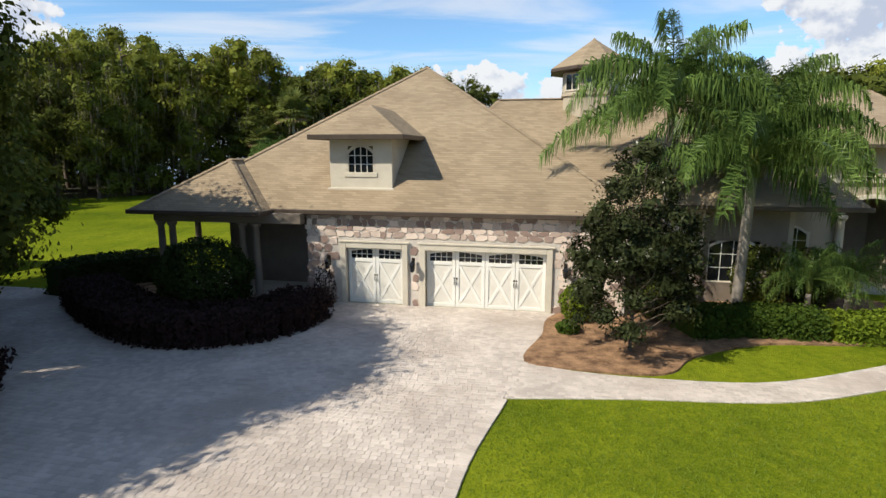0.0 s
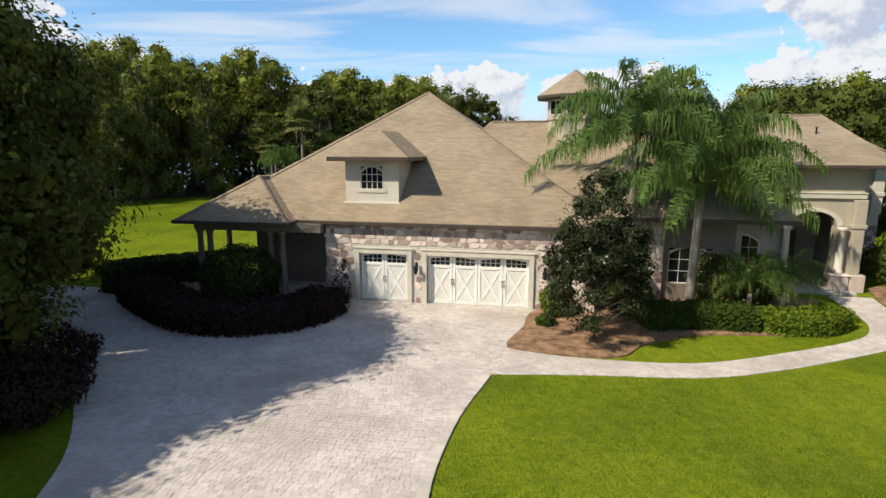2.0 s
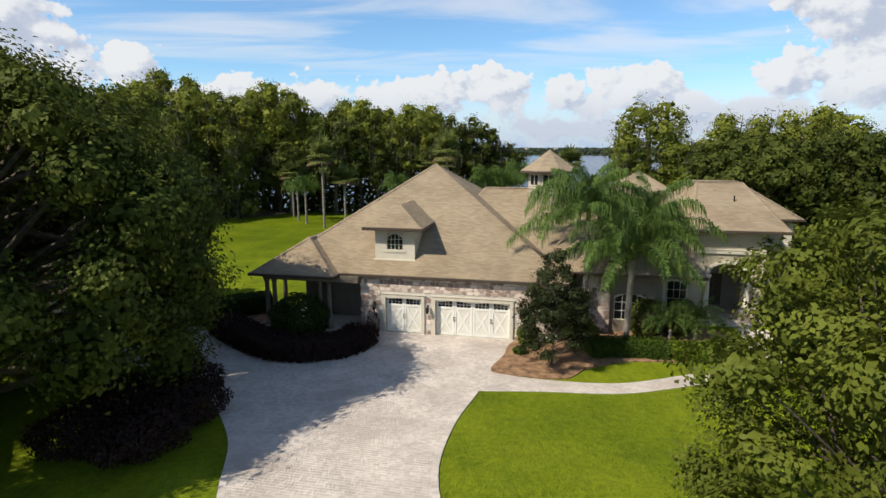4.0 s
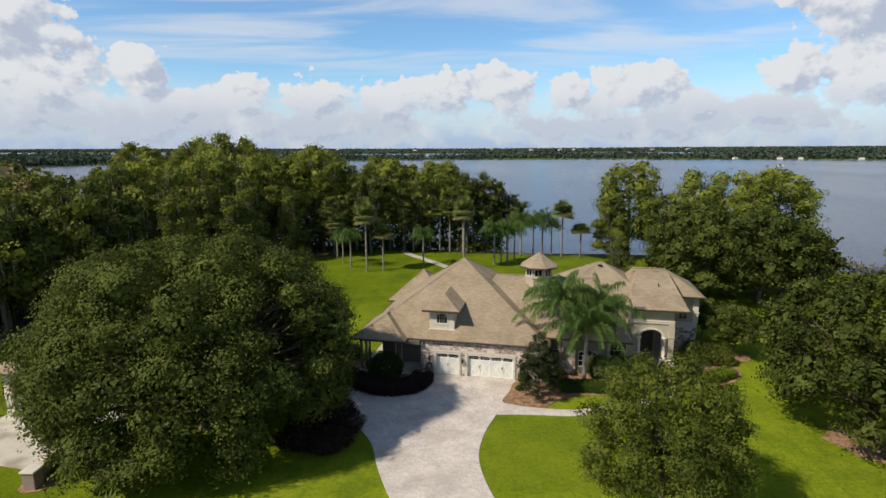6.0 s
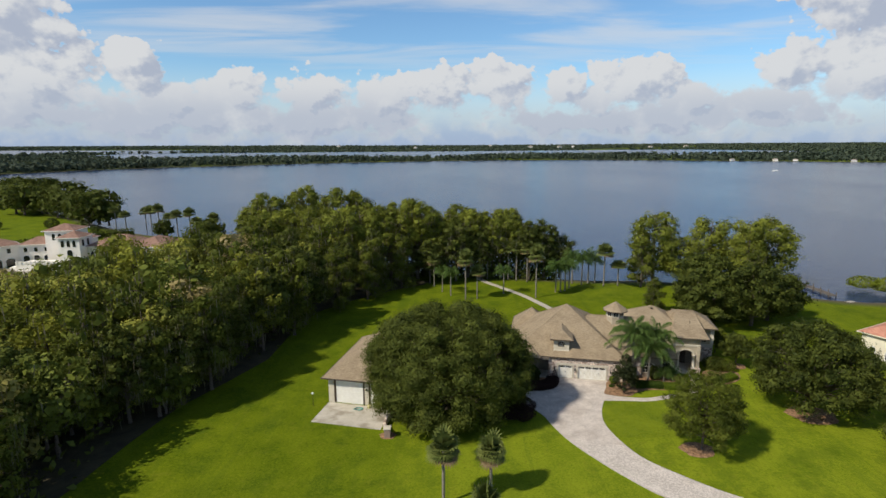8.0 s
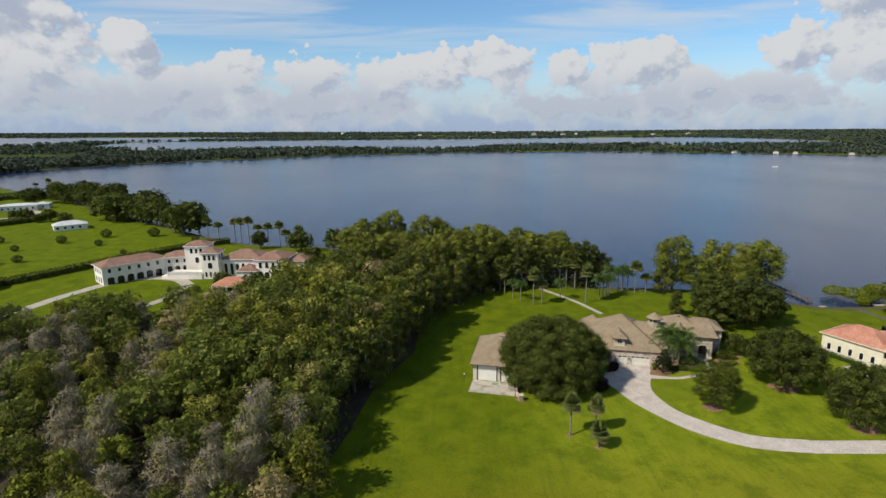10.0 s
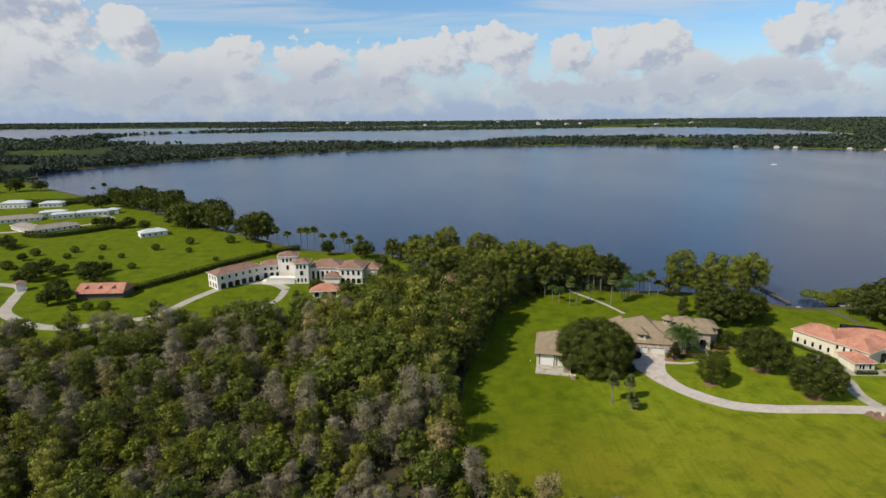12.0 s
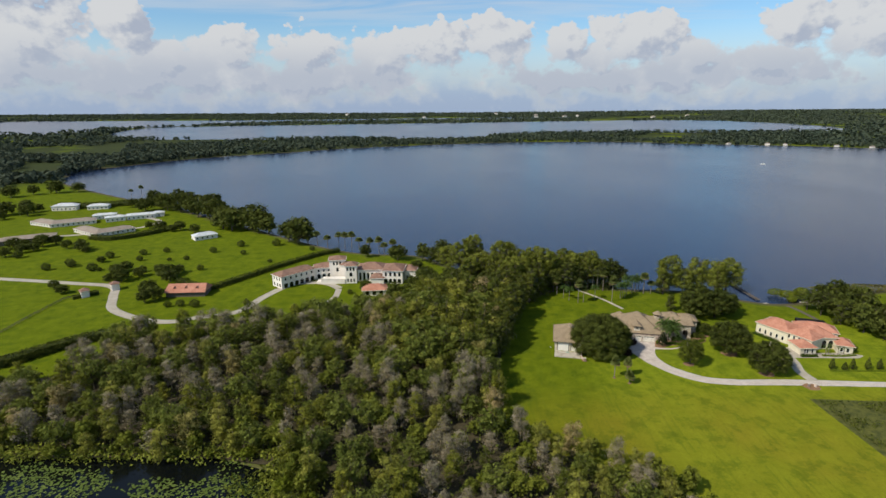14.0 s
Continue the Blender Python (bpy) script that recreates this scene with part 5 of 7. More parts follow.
def tall_tree(name, label, seed, height, radius, n, size, mat, trunk_r, moss=0, at=None, group="", start=0.35, bark=None, bare=0.0, flat_top=False, twigs=0):
    """An upright swamp tree: one stem, whorls of side limbs, ragged clumps."""
    rng = np.random.default_rng(seed)
    tree = thing(name, label, "tree", at, group)
    g = Geo()
    lean = rng.normal(size=2) * height * 0.03
    stem = [(lean[0] * t * t, lean[1] * t * t, height * t - 0.2) for t in (0, 0.04, 0.3, 0.6, 0.85, 1.0)]
    g.tube(stem, [trunk_r * 1.9, trunk_r * 1.2, trunk_r, trunk_r * 0.7, trunk_r * 0.4, trunk_r * 0.1], 7)
    part("trunk", g, bark or BARK, tree, "", True)
    g = Geo()
    L, count = [], 22 if flat_top else 13
    for i in range(count):
        f = start + (1 - start) * (i + 0.3) / count
        a = 2.4 * i + rng.uniform(-0.4, 0.4)
        if flat_top:
            spread = radius * (0.45 + 0.55 * math.sin(math.pi * min(1, (f - start) / (1 - start) * 0.75 + 0.15)))
        else:
            spread = radius * (1.05 - 0.5 * ((f - start) / (1 - start)) ** 2.2) * rng.uniform(0.5, 1.05)
        r = radius * rng.uniform(0.42, 0.62) * (1.0 - 0.3 * f)
        x, y, z = lean[0] * f * f + spread * 0.62 * math.cos(a), lean[1] * f * f + spread * 0.62 * math.sin(a), height * min(f, 0.985) - r * 0.35
        L.append((x, y, z, r))
        limb(g, rng, (lean[0] * f * f, lean[1] * f * f, height * (f - 0.07)), (x, y, z), trunk_r * 0.34, trunk_r * 0.06, 0.2, 3, 4)
        for _ in range(int(3 * bare)):
            d = unit(rng.normal(size=3) + np.array([0, 0, 0.5])) * r * 1.5
            limb(g, rng, (x, y, z), (x + d[0], y + d[1], z + d[2]), trunk_r * 0.13, trunk_r * 0.03, 0.3, 3, 3)
    stuff(part("branch", g, bark or BARK, tree, "", True))
    if n:
        P, N = crown_points(rng, L, n, 0.35, 0.35, 10, size * 1.1)
        V = np.concatenate([leaves(rng, P, N, size, 0.6), crown_heart(rng, L, int(n * 0.2), size * 2.0)])
        stuff(part("crown", quads("crown", V, mat), None, tree))
    if twigs:
        Q, M = crown_points(rng, L, twigs, 0.3, 0.3, 8, size)
        stuff(part("twig", quads("twig", leaves(rng, Q, M, 1.5, 0.07, 0.05), TWIG), None, tree, "fine grey twigs"))
    if moss:
        Q, _ = crown_points(rng, L, moss, 0.5, 0.2, 4, size)
        stuff(part("hanging_moss", quads("hanging_moss", strands(rng, Q, size * 1.2, height * 0.085), MOSS), None, tree, "grey hanging moss"))
    return tree


def spot(x, y, turn=0.0, s=1.0, sz=None, z=0.0):
    return pose(x, y, z, 0, 0, turn) @ Matrix.Diagonal((s, s, sz or s, 1.0))


def feather_palm(name, label, seed, height, fronds, length, at, trunk_r=0.17, pairs=46, group="", leaflet=0.62, mat=None):
    """A feather-leaved palm: ringed trunk, crownshaft, arching fronds with hanging leaflets."""
    rng = np.random.default_rng(seed)
    palm = thing(name, label, "palm tree", at, group)
    prof, z = [(trunk_r * 1.5, -0.15), (trunk_r * 1.35, 0.1)], 0.25
    while z < height - 0.7:
        k = 1.15 - 0.25 * z / height
        prof += [(trunk_r * k, z), (trunk_r * (k + 0.05), z + 0.04)]
        z += 0.24
    part("trunk", Geo().lathe(0, 0, prof + [(trunk_r * 0.9, height - 0.6)], 10), PALE_BARK, palm, "grey ringed palm trunk", True)
    part("crownshaft", Geo().lathe(0, 0, [(trunk_r * 0.9, height - 0.62), (trunk_r * 1.2, height - 0.4), (trunk_r * 0.95, height + 0.15), (0.05, height + 0.6)], 10), FAN, palm, "", True)
    for i in range(fronds):
        a = 2.39996 * i + rng.uniform(-0.2, 0.2)
        f = i / fronds
        tilt = radians(86 - 100 * f ** 1.3 + rng.uniform(-7, 7))
        ln = length * rng.uniform(0.85, 1.1) * (0.78 + 0.22 * f)
        out = np.array([math.cos(a), math.sin(a), 0.0])
        side = np.array([-math.sin(a), math.cos(a), 0.0])
        p = np.array([0, 0, height]) + out * 0.08
        pts, steps, ang, blades = [p], 12, tilt, []
        for s in range(steps):
            ang -= radians(3.0 + 15.5 * (s / steps) ** 0.9) * (0.55 + f if f < 0.45 else 1.0 - 0.7 * (f - 0.45) / 0.55)
            p = p + (out * math.cos(ang) + np.array([0, 0, 1.0]) * math.sin(ang)) * ln / steps + side * rng.normal() * 0.012
            pts.append(p)
        pts = np.array(pts)
        for s in range(steps):
            r0, r1 = 0.035 * (1 - s / steps) + 0.005, 0.035 * (1 - (s + 1) / steps) + 0.005
            upv = np.array([0, 0, 1.0])
            for w in (side, upv):
                blades.append([pts[s] - w * r0, pts[s] + w * r0, pts[s + 1] + w * r1, pts[s + 1] - w * r1])
        for t in np.linspace(0.14, 1.0, pairs):
            k = min(int(t * steps), steps - 1)
            q = pts[k] + (pts[k + 1] - pts[k]) * (t * steps - k)
            d = unit(pts[k + 1] - pts[k])
            l = leaflet * (0.55 + 0.6 * math.sin(math.pi * min(1, 0.12 + 0.85 * t)))
            for s in (-1, 1):
                way = unit(side * s * rng.uniform(0.25, 0.9) + d * rng.uniform(0.25, 0.6) + np.array([0, 0, rng.uniform(-0.55, 0.5)]))
                m = q + way * l * rng.uniform(0.28, 0.48)
                tip = m + unit(way * rng.uniform(0.1, 0.42) + rng.normal(size=3) * 0.09 + np.array([0, 0, -1.0])) * l * rng.uniform(0.6, 1.1)
                w = unit(np.cross(way, np.array([0, 0, 1.0])) * 0.6 + d) * leaflet * 0.032
                blades.append([q - w * 0.6, q + w * 0.6, m + w, m - w])
                blades.append([m - w, m + w, tip + w * 0.15, tip - w * 0.15])
        part("frond", quads("frond", np.array(blades), mat or FROND), None, palm)
    return palm


def fan_palm(name, label, seed, height, fans, size, at, group="", trunk_r=0.19):
    """A cabbage palm: rough trunk and a round head of folded fans, dry ones below."""
    rng = np.random.default_rng(seed)
    palm = thing(name, label, "palm tree", at, group)
    prof = [(trunk_r * 1.3, -0.15), (trunk_r, 0.3)]
    z = 0.5
    while z < height:
        prof += [(trunk_r * 0.92, z), (trunk_r * 1.06, z + 0.1)]
        z += 0.35
    part("trunk", Geo().lathe(0, 0, prof + [(trunk_r * 1.3, height)], 9), PALE_BARK, palm, "", True)
    for i in range(fans):
        a = 2.39996 * i
        f = i / fans
        tilt = math.asin(max(-1.0, min(1.0, 1.0 - 1.55 * f))) + rng.uniform(-0.2, 0.2)
        d = np.array([math.cos(a) * math.cos(tilt), math.sin(a) * math.cos(tilt), math.sin(tilt)])
        p0 = np.array([0, 0, height])
        p1 = p0 + d * size * rng.uniform(0.15, 0.5)
        side = unit(np.cross(d, [0, 0, 1.0]))
        upv = np.cross(side, d)
        q = [[p0 - w * 0.03, p0 + w * 0.03, p1 + w * 0.015, p1 - w * 0.015] for w in (side, upv)]
        for j in range(11):
            b = radians(-78 + 156 * j / 10)
            w = unit(d * math.cos(b) + side * math.sin(b) + upv * 0.15)
            m = p1 + w * size * 0.46
            tip = m + unit(w + np.array([0, 0, -0.5])) * size * 0.34
            s = np.cross(w, upv) * size * 0.085
            q.extend([[p1, p1 + s * 0.1, m + s, m - s], [m - s, m + s, tip + s * 0.1, tip]])
        q = np.array(q)
        q[:, :, 2] = height + (q[:, :, 2] - height) * np.where(q[:, :, 2] > height, 1.5, 1.1)
        dry = f > 0.85
        part("fan_leaf", quads("fan_leaf", q, DRY if dry else FAN), None, palm, "dry brown fan leaf" if dry else "")
    return palm


def hedge(name, label, line, width, height, n, size, mat, seed, group="", round_top=0.25, z=0.0, closed=False):
    """A clipped hedge along a line: a solid twiggy heart wrapped in small leaves."""
    rng = np.random.default_rng(seed)
    P = np.array(smooth_line(line, 6, closed) if len(line) > 2 else line, float)
    if closed:
        P = np.vstack([P, P[:1]])
    seg = np.linalg.norm(np.diff(P, axis=0), axis=1)
    t = rng.uniform(0, seg.sum(), n)
    k = np.clip(np.searchsorted(np.cumsum(seg), t), 0, len(seg) - 1)
    f = rng.uniform(0, 1, n)[:, None]
    T = unit(np.diff(P, axis=0))[k]
    S = np.stack([-T[:, 1], T[:, 0]], 1)
    base = P[k] * (1 - f) + P[k + 1] * f
    # half rounded-rectangle section
    u = rng.uniform(-1, 1, n)
    per = 2 * height + width
    pos = u * per / 2
    off = np.clip(pos, -width / 2, width / 2)
    zz = height - np.maximum(0, np.abs(pos) - width / 2)
    edge = np.clip(1 - (width / 2 - np.abs(off)) / max(round_top, 1e-3), 0, 1) * (zz > height - round_top)
    zz = zz - edge * round_top * 0.45
    N = np.zeros((n, 3))
    sidey = np.abs(pos) > width / 2
    N[:, :2] = S * np.where(sidey, np.sign(pos), 0.3 * np.sign(pos))[:, None]
    N[:, 2] = np.where(sidey, 0.25, 1.0)
    X = np.column_stack([base + S * off[:, None], z + zz]) + rng.normal(size=(n, 3)) * size * 0.35
    V = leaves(rng, X, unit(N + 0.7 * rng.normal(size=(n, 3))), size, 0.6)
    core = []
    w, h = width / 2 - size * 1.3, height - size * 1.3
    for i in range(len(seg)):
        t0 = unit(P[i + 1] - P[i])
        s0 = np.array([-t0[1], t0[0]]) * w
        a, b = P[i] - t0 * 0.02, P[i + 1] + t0 * 0.02
        q = [np.array([*(a - s0), z - 0.05]), np.array([*(b - s0), z - 0.05]), np.array([*(b + s0), z - 0.05]), np.array([*(a + s0), z - 0.05])]
        tp = [v + np.array([0, 0, h + 0.05]) for v in q]
        core += [tp, [q[0], q[1], tp[1], tp[0]], [q[2], q[3], tp[3], tp[2]], [q[1], q[2], tp[2], tp[1]], [q[3], q[0], tp[0], tp[3]]]
    body = thing(name, label, "hedge", None, group)
    stuff(part("foliage", quads("foliage", V, mat), None, body))
    stuff(part("twig_heart", quads("twig_heart", np.array(core), mat), None, body))
    return body


def shrub(name, label, x, y, rx, ry, h, n, size, mat, seed, group="", cone=0.0, z=0.0):
    """A bush: short stems and a dense rounded or conical leaf mass."""
    rng = np.random.default_rng(seed)
    D = unit(rng.normal(size=(n, 3)))
    r = 0.7 + 0.3 * rng.uniform(0, 1, n) ** 0.5
    bump = 1 + 0.10 * np.sin(D[:, 0] * 6 + seed) * np.sin(D[:, 1] * 7 + 2 * seed) + 0.06 * np.sin(D[:, 2] * 9)
    zz = 0.5 + 0.5 * D[:, 2] * r * bump
    shrink = 1 - cone * zz
    X = np.stack([x + rx * D[:, 0] * r * bump * shrink, y + ry * D[:, 1] * r * bump * shrink, z + h * zz], 1)
    N = unit(D + 0.7 * rng.normal(size=(n, 3)) + np.array([0, 0, 0.2]))
    bush = thing(name, label, "bush", pose(x, y, z), group)
    V = leaves(rng, X, N, size, 0.55) - np.array([x, y, z])
    stuff(part("foliage", quads("foliage", V, mat), None, bush))
    for i in range(4):
        a = i * 1.57 + 0.4
        part("stem", Geo().tube([(0.05 * math.cos(a), 0.05 * math.sin(a), -0.1), (rx * 0.3 * math.cos(a), ry * 0.3 * math.sin(a), h * 0.35), (rx * 0.5 * math.cos(a) * (1 - cone * 0.5), ry * 0.5 * math.sin(a) * (1 - cone * 0.5), h * 0.72)], [0.05, 0.035, 0.012], 5), BARK, bush)
    return bush


# big trees on the lawns
broad_tree("live_oak", "huge dense dark-green live oak shading the driveway", 3, 17.4, 13.2, 170, 180000, 0.23, DARK_OAK, 0.62, 0.06, at=pose(-24.2, 9.9, 0) @ Matrix.Diagonal((1.0, 0.95, 1.0, 1.0)), skirt=0.9, lump=(0.10, 0.19), full=0.95, heart=0.20)
broad_tree("drive_oak", "dark leafy oak beside the shaded porch", 12, 12.5, 4.3, 24, 20000, 0.24, DARK_OAK, 0.26, 0.2, at=pose(-23.2, 20.2, 0), skirt=0.4)
broad_tree("small_oak", "young green oak tree with airy branches in mulch", 4, 11.6, 5.5, 60, 44000, 0.16, OAK, 0.16, 0.14, at=pose(11.0, -2.1, 0), skirt=0.5, lump=(0.12, 0.24), full=0.3, heart=0.08)
broad_tree("lawn_oak", "dense dark-green oak tree in a mulch ring", 5, 14.4, 9.2, 100, 40000, 0.28, DARK_OAK, 0.3, 0.08, at=pose(33.4, 9.6, 0), skirt=0.8, lump=(0.11, 0.22), full=0.6, heart=0.15, group="round lawn oaks")
broad_tree("lawn_oak", "dense dark-green oak tree beside the drive", 6, 13.2, 8.6, 90, 30000, 0.30, DARK_OAK, 0.3, 0.08, at=pose(40.0, -8.6, 0), skirt=0.8, lump=(0.11, 0.22), full=0.6, heart=0.15, group="round lawn oaks")
broad_tree("small_tree", "small dark dense tree on the side lawn", 7, 6.6, 3.2, 20, 10000, 0.19, DARK_OAK, 0.12, 0.14, at=pose(30.6, 27.0, 0), skirt=0.5)
broad_tree("small_tree", "small leafy tree beside the wing", 8, 5.2, 2.6, 16, 7000, 0.18, OAK, 0.1, 0.2, at=pose(29.8, 33.5, 0), skirt=0.4)
broad_tree("small_tree", "small bushy tree at the lawn edge", 9, 6.5, 3.0, 18, 12000, 0.17, DARK_OAK, 0.1, 0.3, at=pose(-23.7, 28.3, 0), skirt=0.4)
for k, (x, y, h, r) in enumerate(((36, 51, 14, 8.5), (46, 50, 15, 9), (52, 54, 13, 8), (40, 60, 16, 8))):
    broad_tree("shore_oak", "dense dark oak near the lake shore", 20 + k, h, r, 44, 9000, 0.5, DARK_OAK, 0.4, 0.12, at=pose(x, y, -0.2), skirt=0.7, group="shore oaks", lump=(0.15, 0.28), full=0.4)

# queen palms and planting at the house
feather_palm("queen_palm", "tall queen palm with drooping fronds by the house", 31, 6.0, 22, 5.2, pose(11.3, 19.6, 0.05, 1, 1, 0), 0.18, 90, "house palms", 0.9)
feather_palm("queen_palm", "queen palm behind the magnolia with upright fronds", 32, 8.2, 24, 5.4, pose(9.0, 21.2, 0.05, -1, 1, 40), 0.17, 90, "house palms", 0.9)
feather_palm("queen_palm", "slender queen palm close to the house wall", 33, 7.3, 20, 5.2, pose(13.5, 21.8, 0.05, -2, 3, 90), 0.15, 84, "house palms", 0.85)
broad_tree("magnolia", "dark glossy magnolia in the mulch bed", 41, 6.8, 2.15, 52, 19000, 0.145, MAGNOLIA, 0.06, 0.02, at=pose(5.9, 15.8, 0.05), skirt=0.9, lump=(0.13, 0.25), cone=0.55, full=0.6, thin=0.42, heart=0.04)

# garden bushes and hedges
shrub("lime_bush", "small bright yellow-green bush by the garage", 4.9, 18.9, 0.62, 0.6, 1.5, 1500, 0.15, YELLOW_HEDGE, 42)
shrub("grass_tuft", "small green strappy tuft in the mulch", 4.3, 17.6, 0.4, 0.4, 0.5, 300, 0.2, HEDGE, 43)
hedge("hedge", "low clipped green hedge along the front bed", [(8.4, 17.5), (10.5, 17.7), (13.0, 17.3)], 1.5, 0.95, 6000, 0.13, HEDGE, 44)
hedge("hedge", "low yellow-green clipped hedge beside the path", [(13.2, 17.2), (15.3, 17.0), (16.8, 17.9)], 1.5, 0.85, 5000, 0.13, YELLOW_HEDGE, 45)
hedge("hedge", "low bright green hedge beside the entry", [(21.9, 19.3), (24.2, 19.6), (27.5, 21.4)], 1.6, 0.9, 5000, 0.14, YELLOW_HEDGE, 46)
feather_palm("pygmy_palm", "low bushy palm in front of the window", 47, 1.5, 28, 2.3, pose(14.1, 19.6, 0.05), 0.1, 26, leaflet=0.4)
shrub("bush", "dark green bush against the house wall", 12.9, 20.7, 1.2, 0.9, 2.6, 3500, 0.15, DARK_OAK, 48)
shrub("bush", "tall dark bush beside the arched window", 15.4, 21.2, 1.3, 1.0, 2.4, 3500, 0.15, DARK_OAK, 148)
shrub("bush", "shaded bush behind the magnolia", 8.4, 19.3, 1.2, 0.9, 1.6, 2200, 0.15, DARK_OAK, 149)
feather_palm("pygmy_palm", "low bushy palm beside the entry", 150, 1.5, 26, 2.2, pose(15.9, 19.9, 0.05), 0.1, 26, leaflet=0.42)
shrub("bush", "dark green bush beside the entry wing", 25.6, 25.0, 2.1, 1.8, 2.6, 3500, 0.2, DARK_OAK, 49)
shrub("bush", "grey-green bush by the side wall", 27.6, 24.6, 1.7, 1.6, 2.2, 2500, 0.2, OAK, 50)
shrub("topiary_bush", "round clipped green bush before the porch, leaves darkened for shade", -9.6, 20.0, 1.85, 1.7, 3.0, 13000, 0.14, SHADED_HEDGE, 51)
hedge("hedge", "dark purple-leaved curved hedge round the porch bed", [(-15.4, 21.9), (-13.6, 20.0), (-11.2, 17.9), (-8.9, 16.95), (-6.4, 17.8), (-5.5, 19.9)], 2.1, 1.1, 16000, 0.14, PURPLE, 52)
hedge("hedge", "green clipped hedge beside the porch, leaves darkened for shade", [(-17.4, 22.6), (-16.6, 24.4), (-13.6, 26.4)], 1.4, 1.5, 5000, 0.15, SHADED_HEDGE, 53)
for k, (x, y, r) in enumerate(((-13.2, 11.6, 2.0), (-12.3, 9.2, 2.2), (-12.7, 6.8, 2.1), (-14.6, 9.8, 2.2), (-15.0, 7.0, 2.0))):
    shrub("hedge_mound", "dark purple-leaved hedge mound under the live oak", x, y, r, r, 1.75, 5000, 0.15, PURPLE, 54 + k, "oak hedge mounds")
shrub("thin_shrub", "thin reddish shrub beside the garage wall", -5.0, 20.75, 0.45, 0.4, 1.8, 500, 0.12, PURPLE, 55)

# three cabbage palms on the front lawn
fan_palm("cabbage_palm", "slim cabbage palm on the front lawn", 61, 6.8, 34, 1.9, pose(-24.7, -13.9, 0), "lawn palms")
fan_palm("cabbage_palm", "cabbage palm leaning over the front lawn", 62, 5.6, 32, 1.8, pose(-19.0, -12.2, 0), "lawn palms")
fan_palm("cabbage_palm", "short cabbage palm on the front lawn", 63, 3.0, 32, 1.9, pose(-20.0, -18.2, 0), "lawn palms")
# palms towards the lake
kit = fan_palm("lake_palm", "tall cabbage palm near the lake", 64, 11.0, 34, 2.3, pose(-19.6, 71.5, 0), "lakeside palms")
for x, y, h, s in ((-16.4, 72.5, 7.6, 0.95), (-0.2, 73.5, 11.8, 1.0), (-3.1, 93.9, 10, 1.1), (0.0, 92.4, 10, 1.1), (-5.5, 95, 9.6, 1.1), (22.2, 87, 10, 1.15), (26.4, 87, 6.0, 1.1), (-28.5, 86, 8, 1.0), (-12, 96, 10, 1.0)):
    copy_thing(kit, spot(x, y, x * 37 % 360, s, h / 11.0, -0.1))
kit = feather_palm("lake_feather_palm", "clump of feather palms on the back lawn", 65, 6.5, 22, 3.4, pose(-8.6, 78, 0), 0.16, 26, "lakeside palms", 0.9)
for x, y, h in ((-23.6, 76, 6.4), (6.4, 79.4, 7.4), (8.0, 80.6, 6.8), (9.4, 81.0, 7.4), (11.2, 84, 6.6), (13.4, 90, 8.0), (16.0, 88.5, 7.4), (18.4, 90.5, 8.2), (20.6, 91, 6.6), (-26, 80, 6.0)):
    copy_thing(kit, spot(x, y, x * 53 % 360, h / 6.5, None, -0.1))

# cypresses and mossy oaks along the lake
TALL = [
    broad_tree("cypress", "tall full-crowned cypress hung with grey moss", 71, 24.5, 8.0, 36, 8200, 0.46, LAKE_CYPRESS, 0.45, 0.24, at=pose(-56, 84, 0), group="lakeside cypresses", moss=600, lump=(0.15, 0.29)),
    tall_tree("cypress", "flat-topped bald cypress by the water", 72, 22, 8.4, 10000, 0.46, LAKE_CYPRESS, 0.40, 160, pose(39, 93, -0.8), "lakeside cypresses", 0.30, flat_top=True),
    broad_tree("mossy_tree", "dark tall swamp oak hung with grey moss", 73, 21, 6.6, 34, 7200, 0.44, DARK_OAK, 0.36, 0.2, at=pose(-66, 66, 0), group="lakeside mossy trees", moss=520, skirt=0.3),
    tall_tree("mossy_tree", "narrow dark tree with long grey moss", 74, 19, 5.4, 5600, 0.42, OAK, 0.30, 700, pose(-45, 78, 0), "lakeside mossy trees", 0.18),
]
LINE = [(-50, 88, 1, 1.05), (-42, 92, 0, 1.05), (-34, 96, 0, 1.0), (-26, 98, 0, 0.98), (-18, 99, 0, 0.95), (-10, 101, 0, 0.90), (-2, 99, 0, 0.84), (6, 97, 2, 0.85), (-30, 90, 2, 0.8), (-38, 84, 3, 0.9), (-53, 74, 2, 0.95), (-60, 74, 3, 1.0),
        (-64, 92, 0, 1.1), (-74, 98, 0, 1.15), (-70, 80, 2, 1.0), (-80, 88, 0, 1.05), (-48, 100, 0, 1.1), (-58, 104, 0, 1.12), (-66, 112, 1, 1.1), (-40, 104, 0, 1.05), (-22, 93, 2, 0.95), (-14, 95, 2, 0.9), (1, 95, 2, 0.85), (11, 98, 2, 0.8), (-8, 97, 0, 0.85),
        (56, 94, 1, 0.88), (72, 91, 1, 1.0), (64, 86, 1, 0.85), (46, 90, 1, 0.8), (33, 86, 3, 0.8), (60, 76, 3, 0.7), (27, 60, 3, 0.55), (-46, 96, 2, 1.05), (-36, 100, 0, 1.0), (-28, 104, 2, 1.0), (-20, 105, 0, 0.95), (-12, 106, 2, 0.9), (-5, 105, 0, 0.85), (-62, 84, 2, 1.0), (-52, 96, 2, 1.1), (-84, 108, 0, 1.1), (-92, 120, 0, 1.0), (-76, 122, 0, 1.1)]
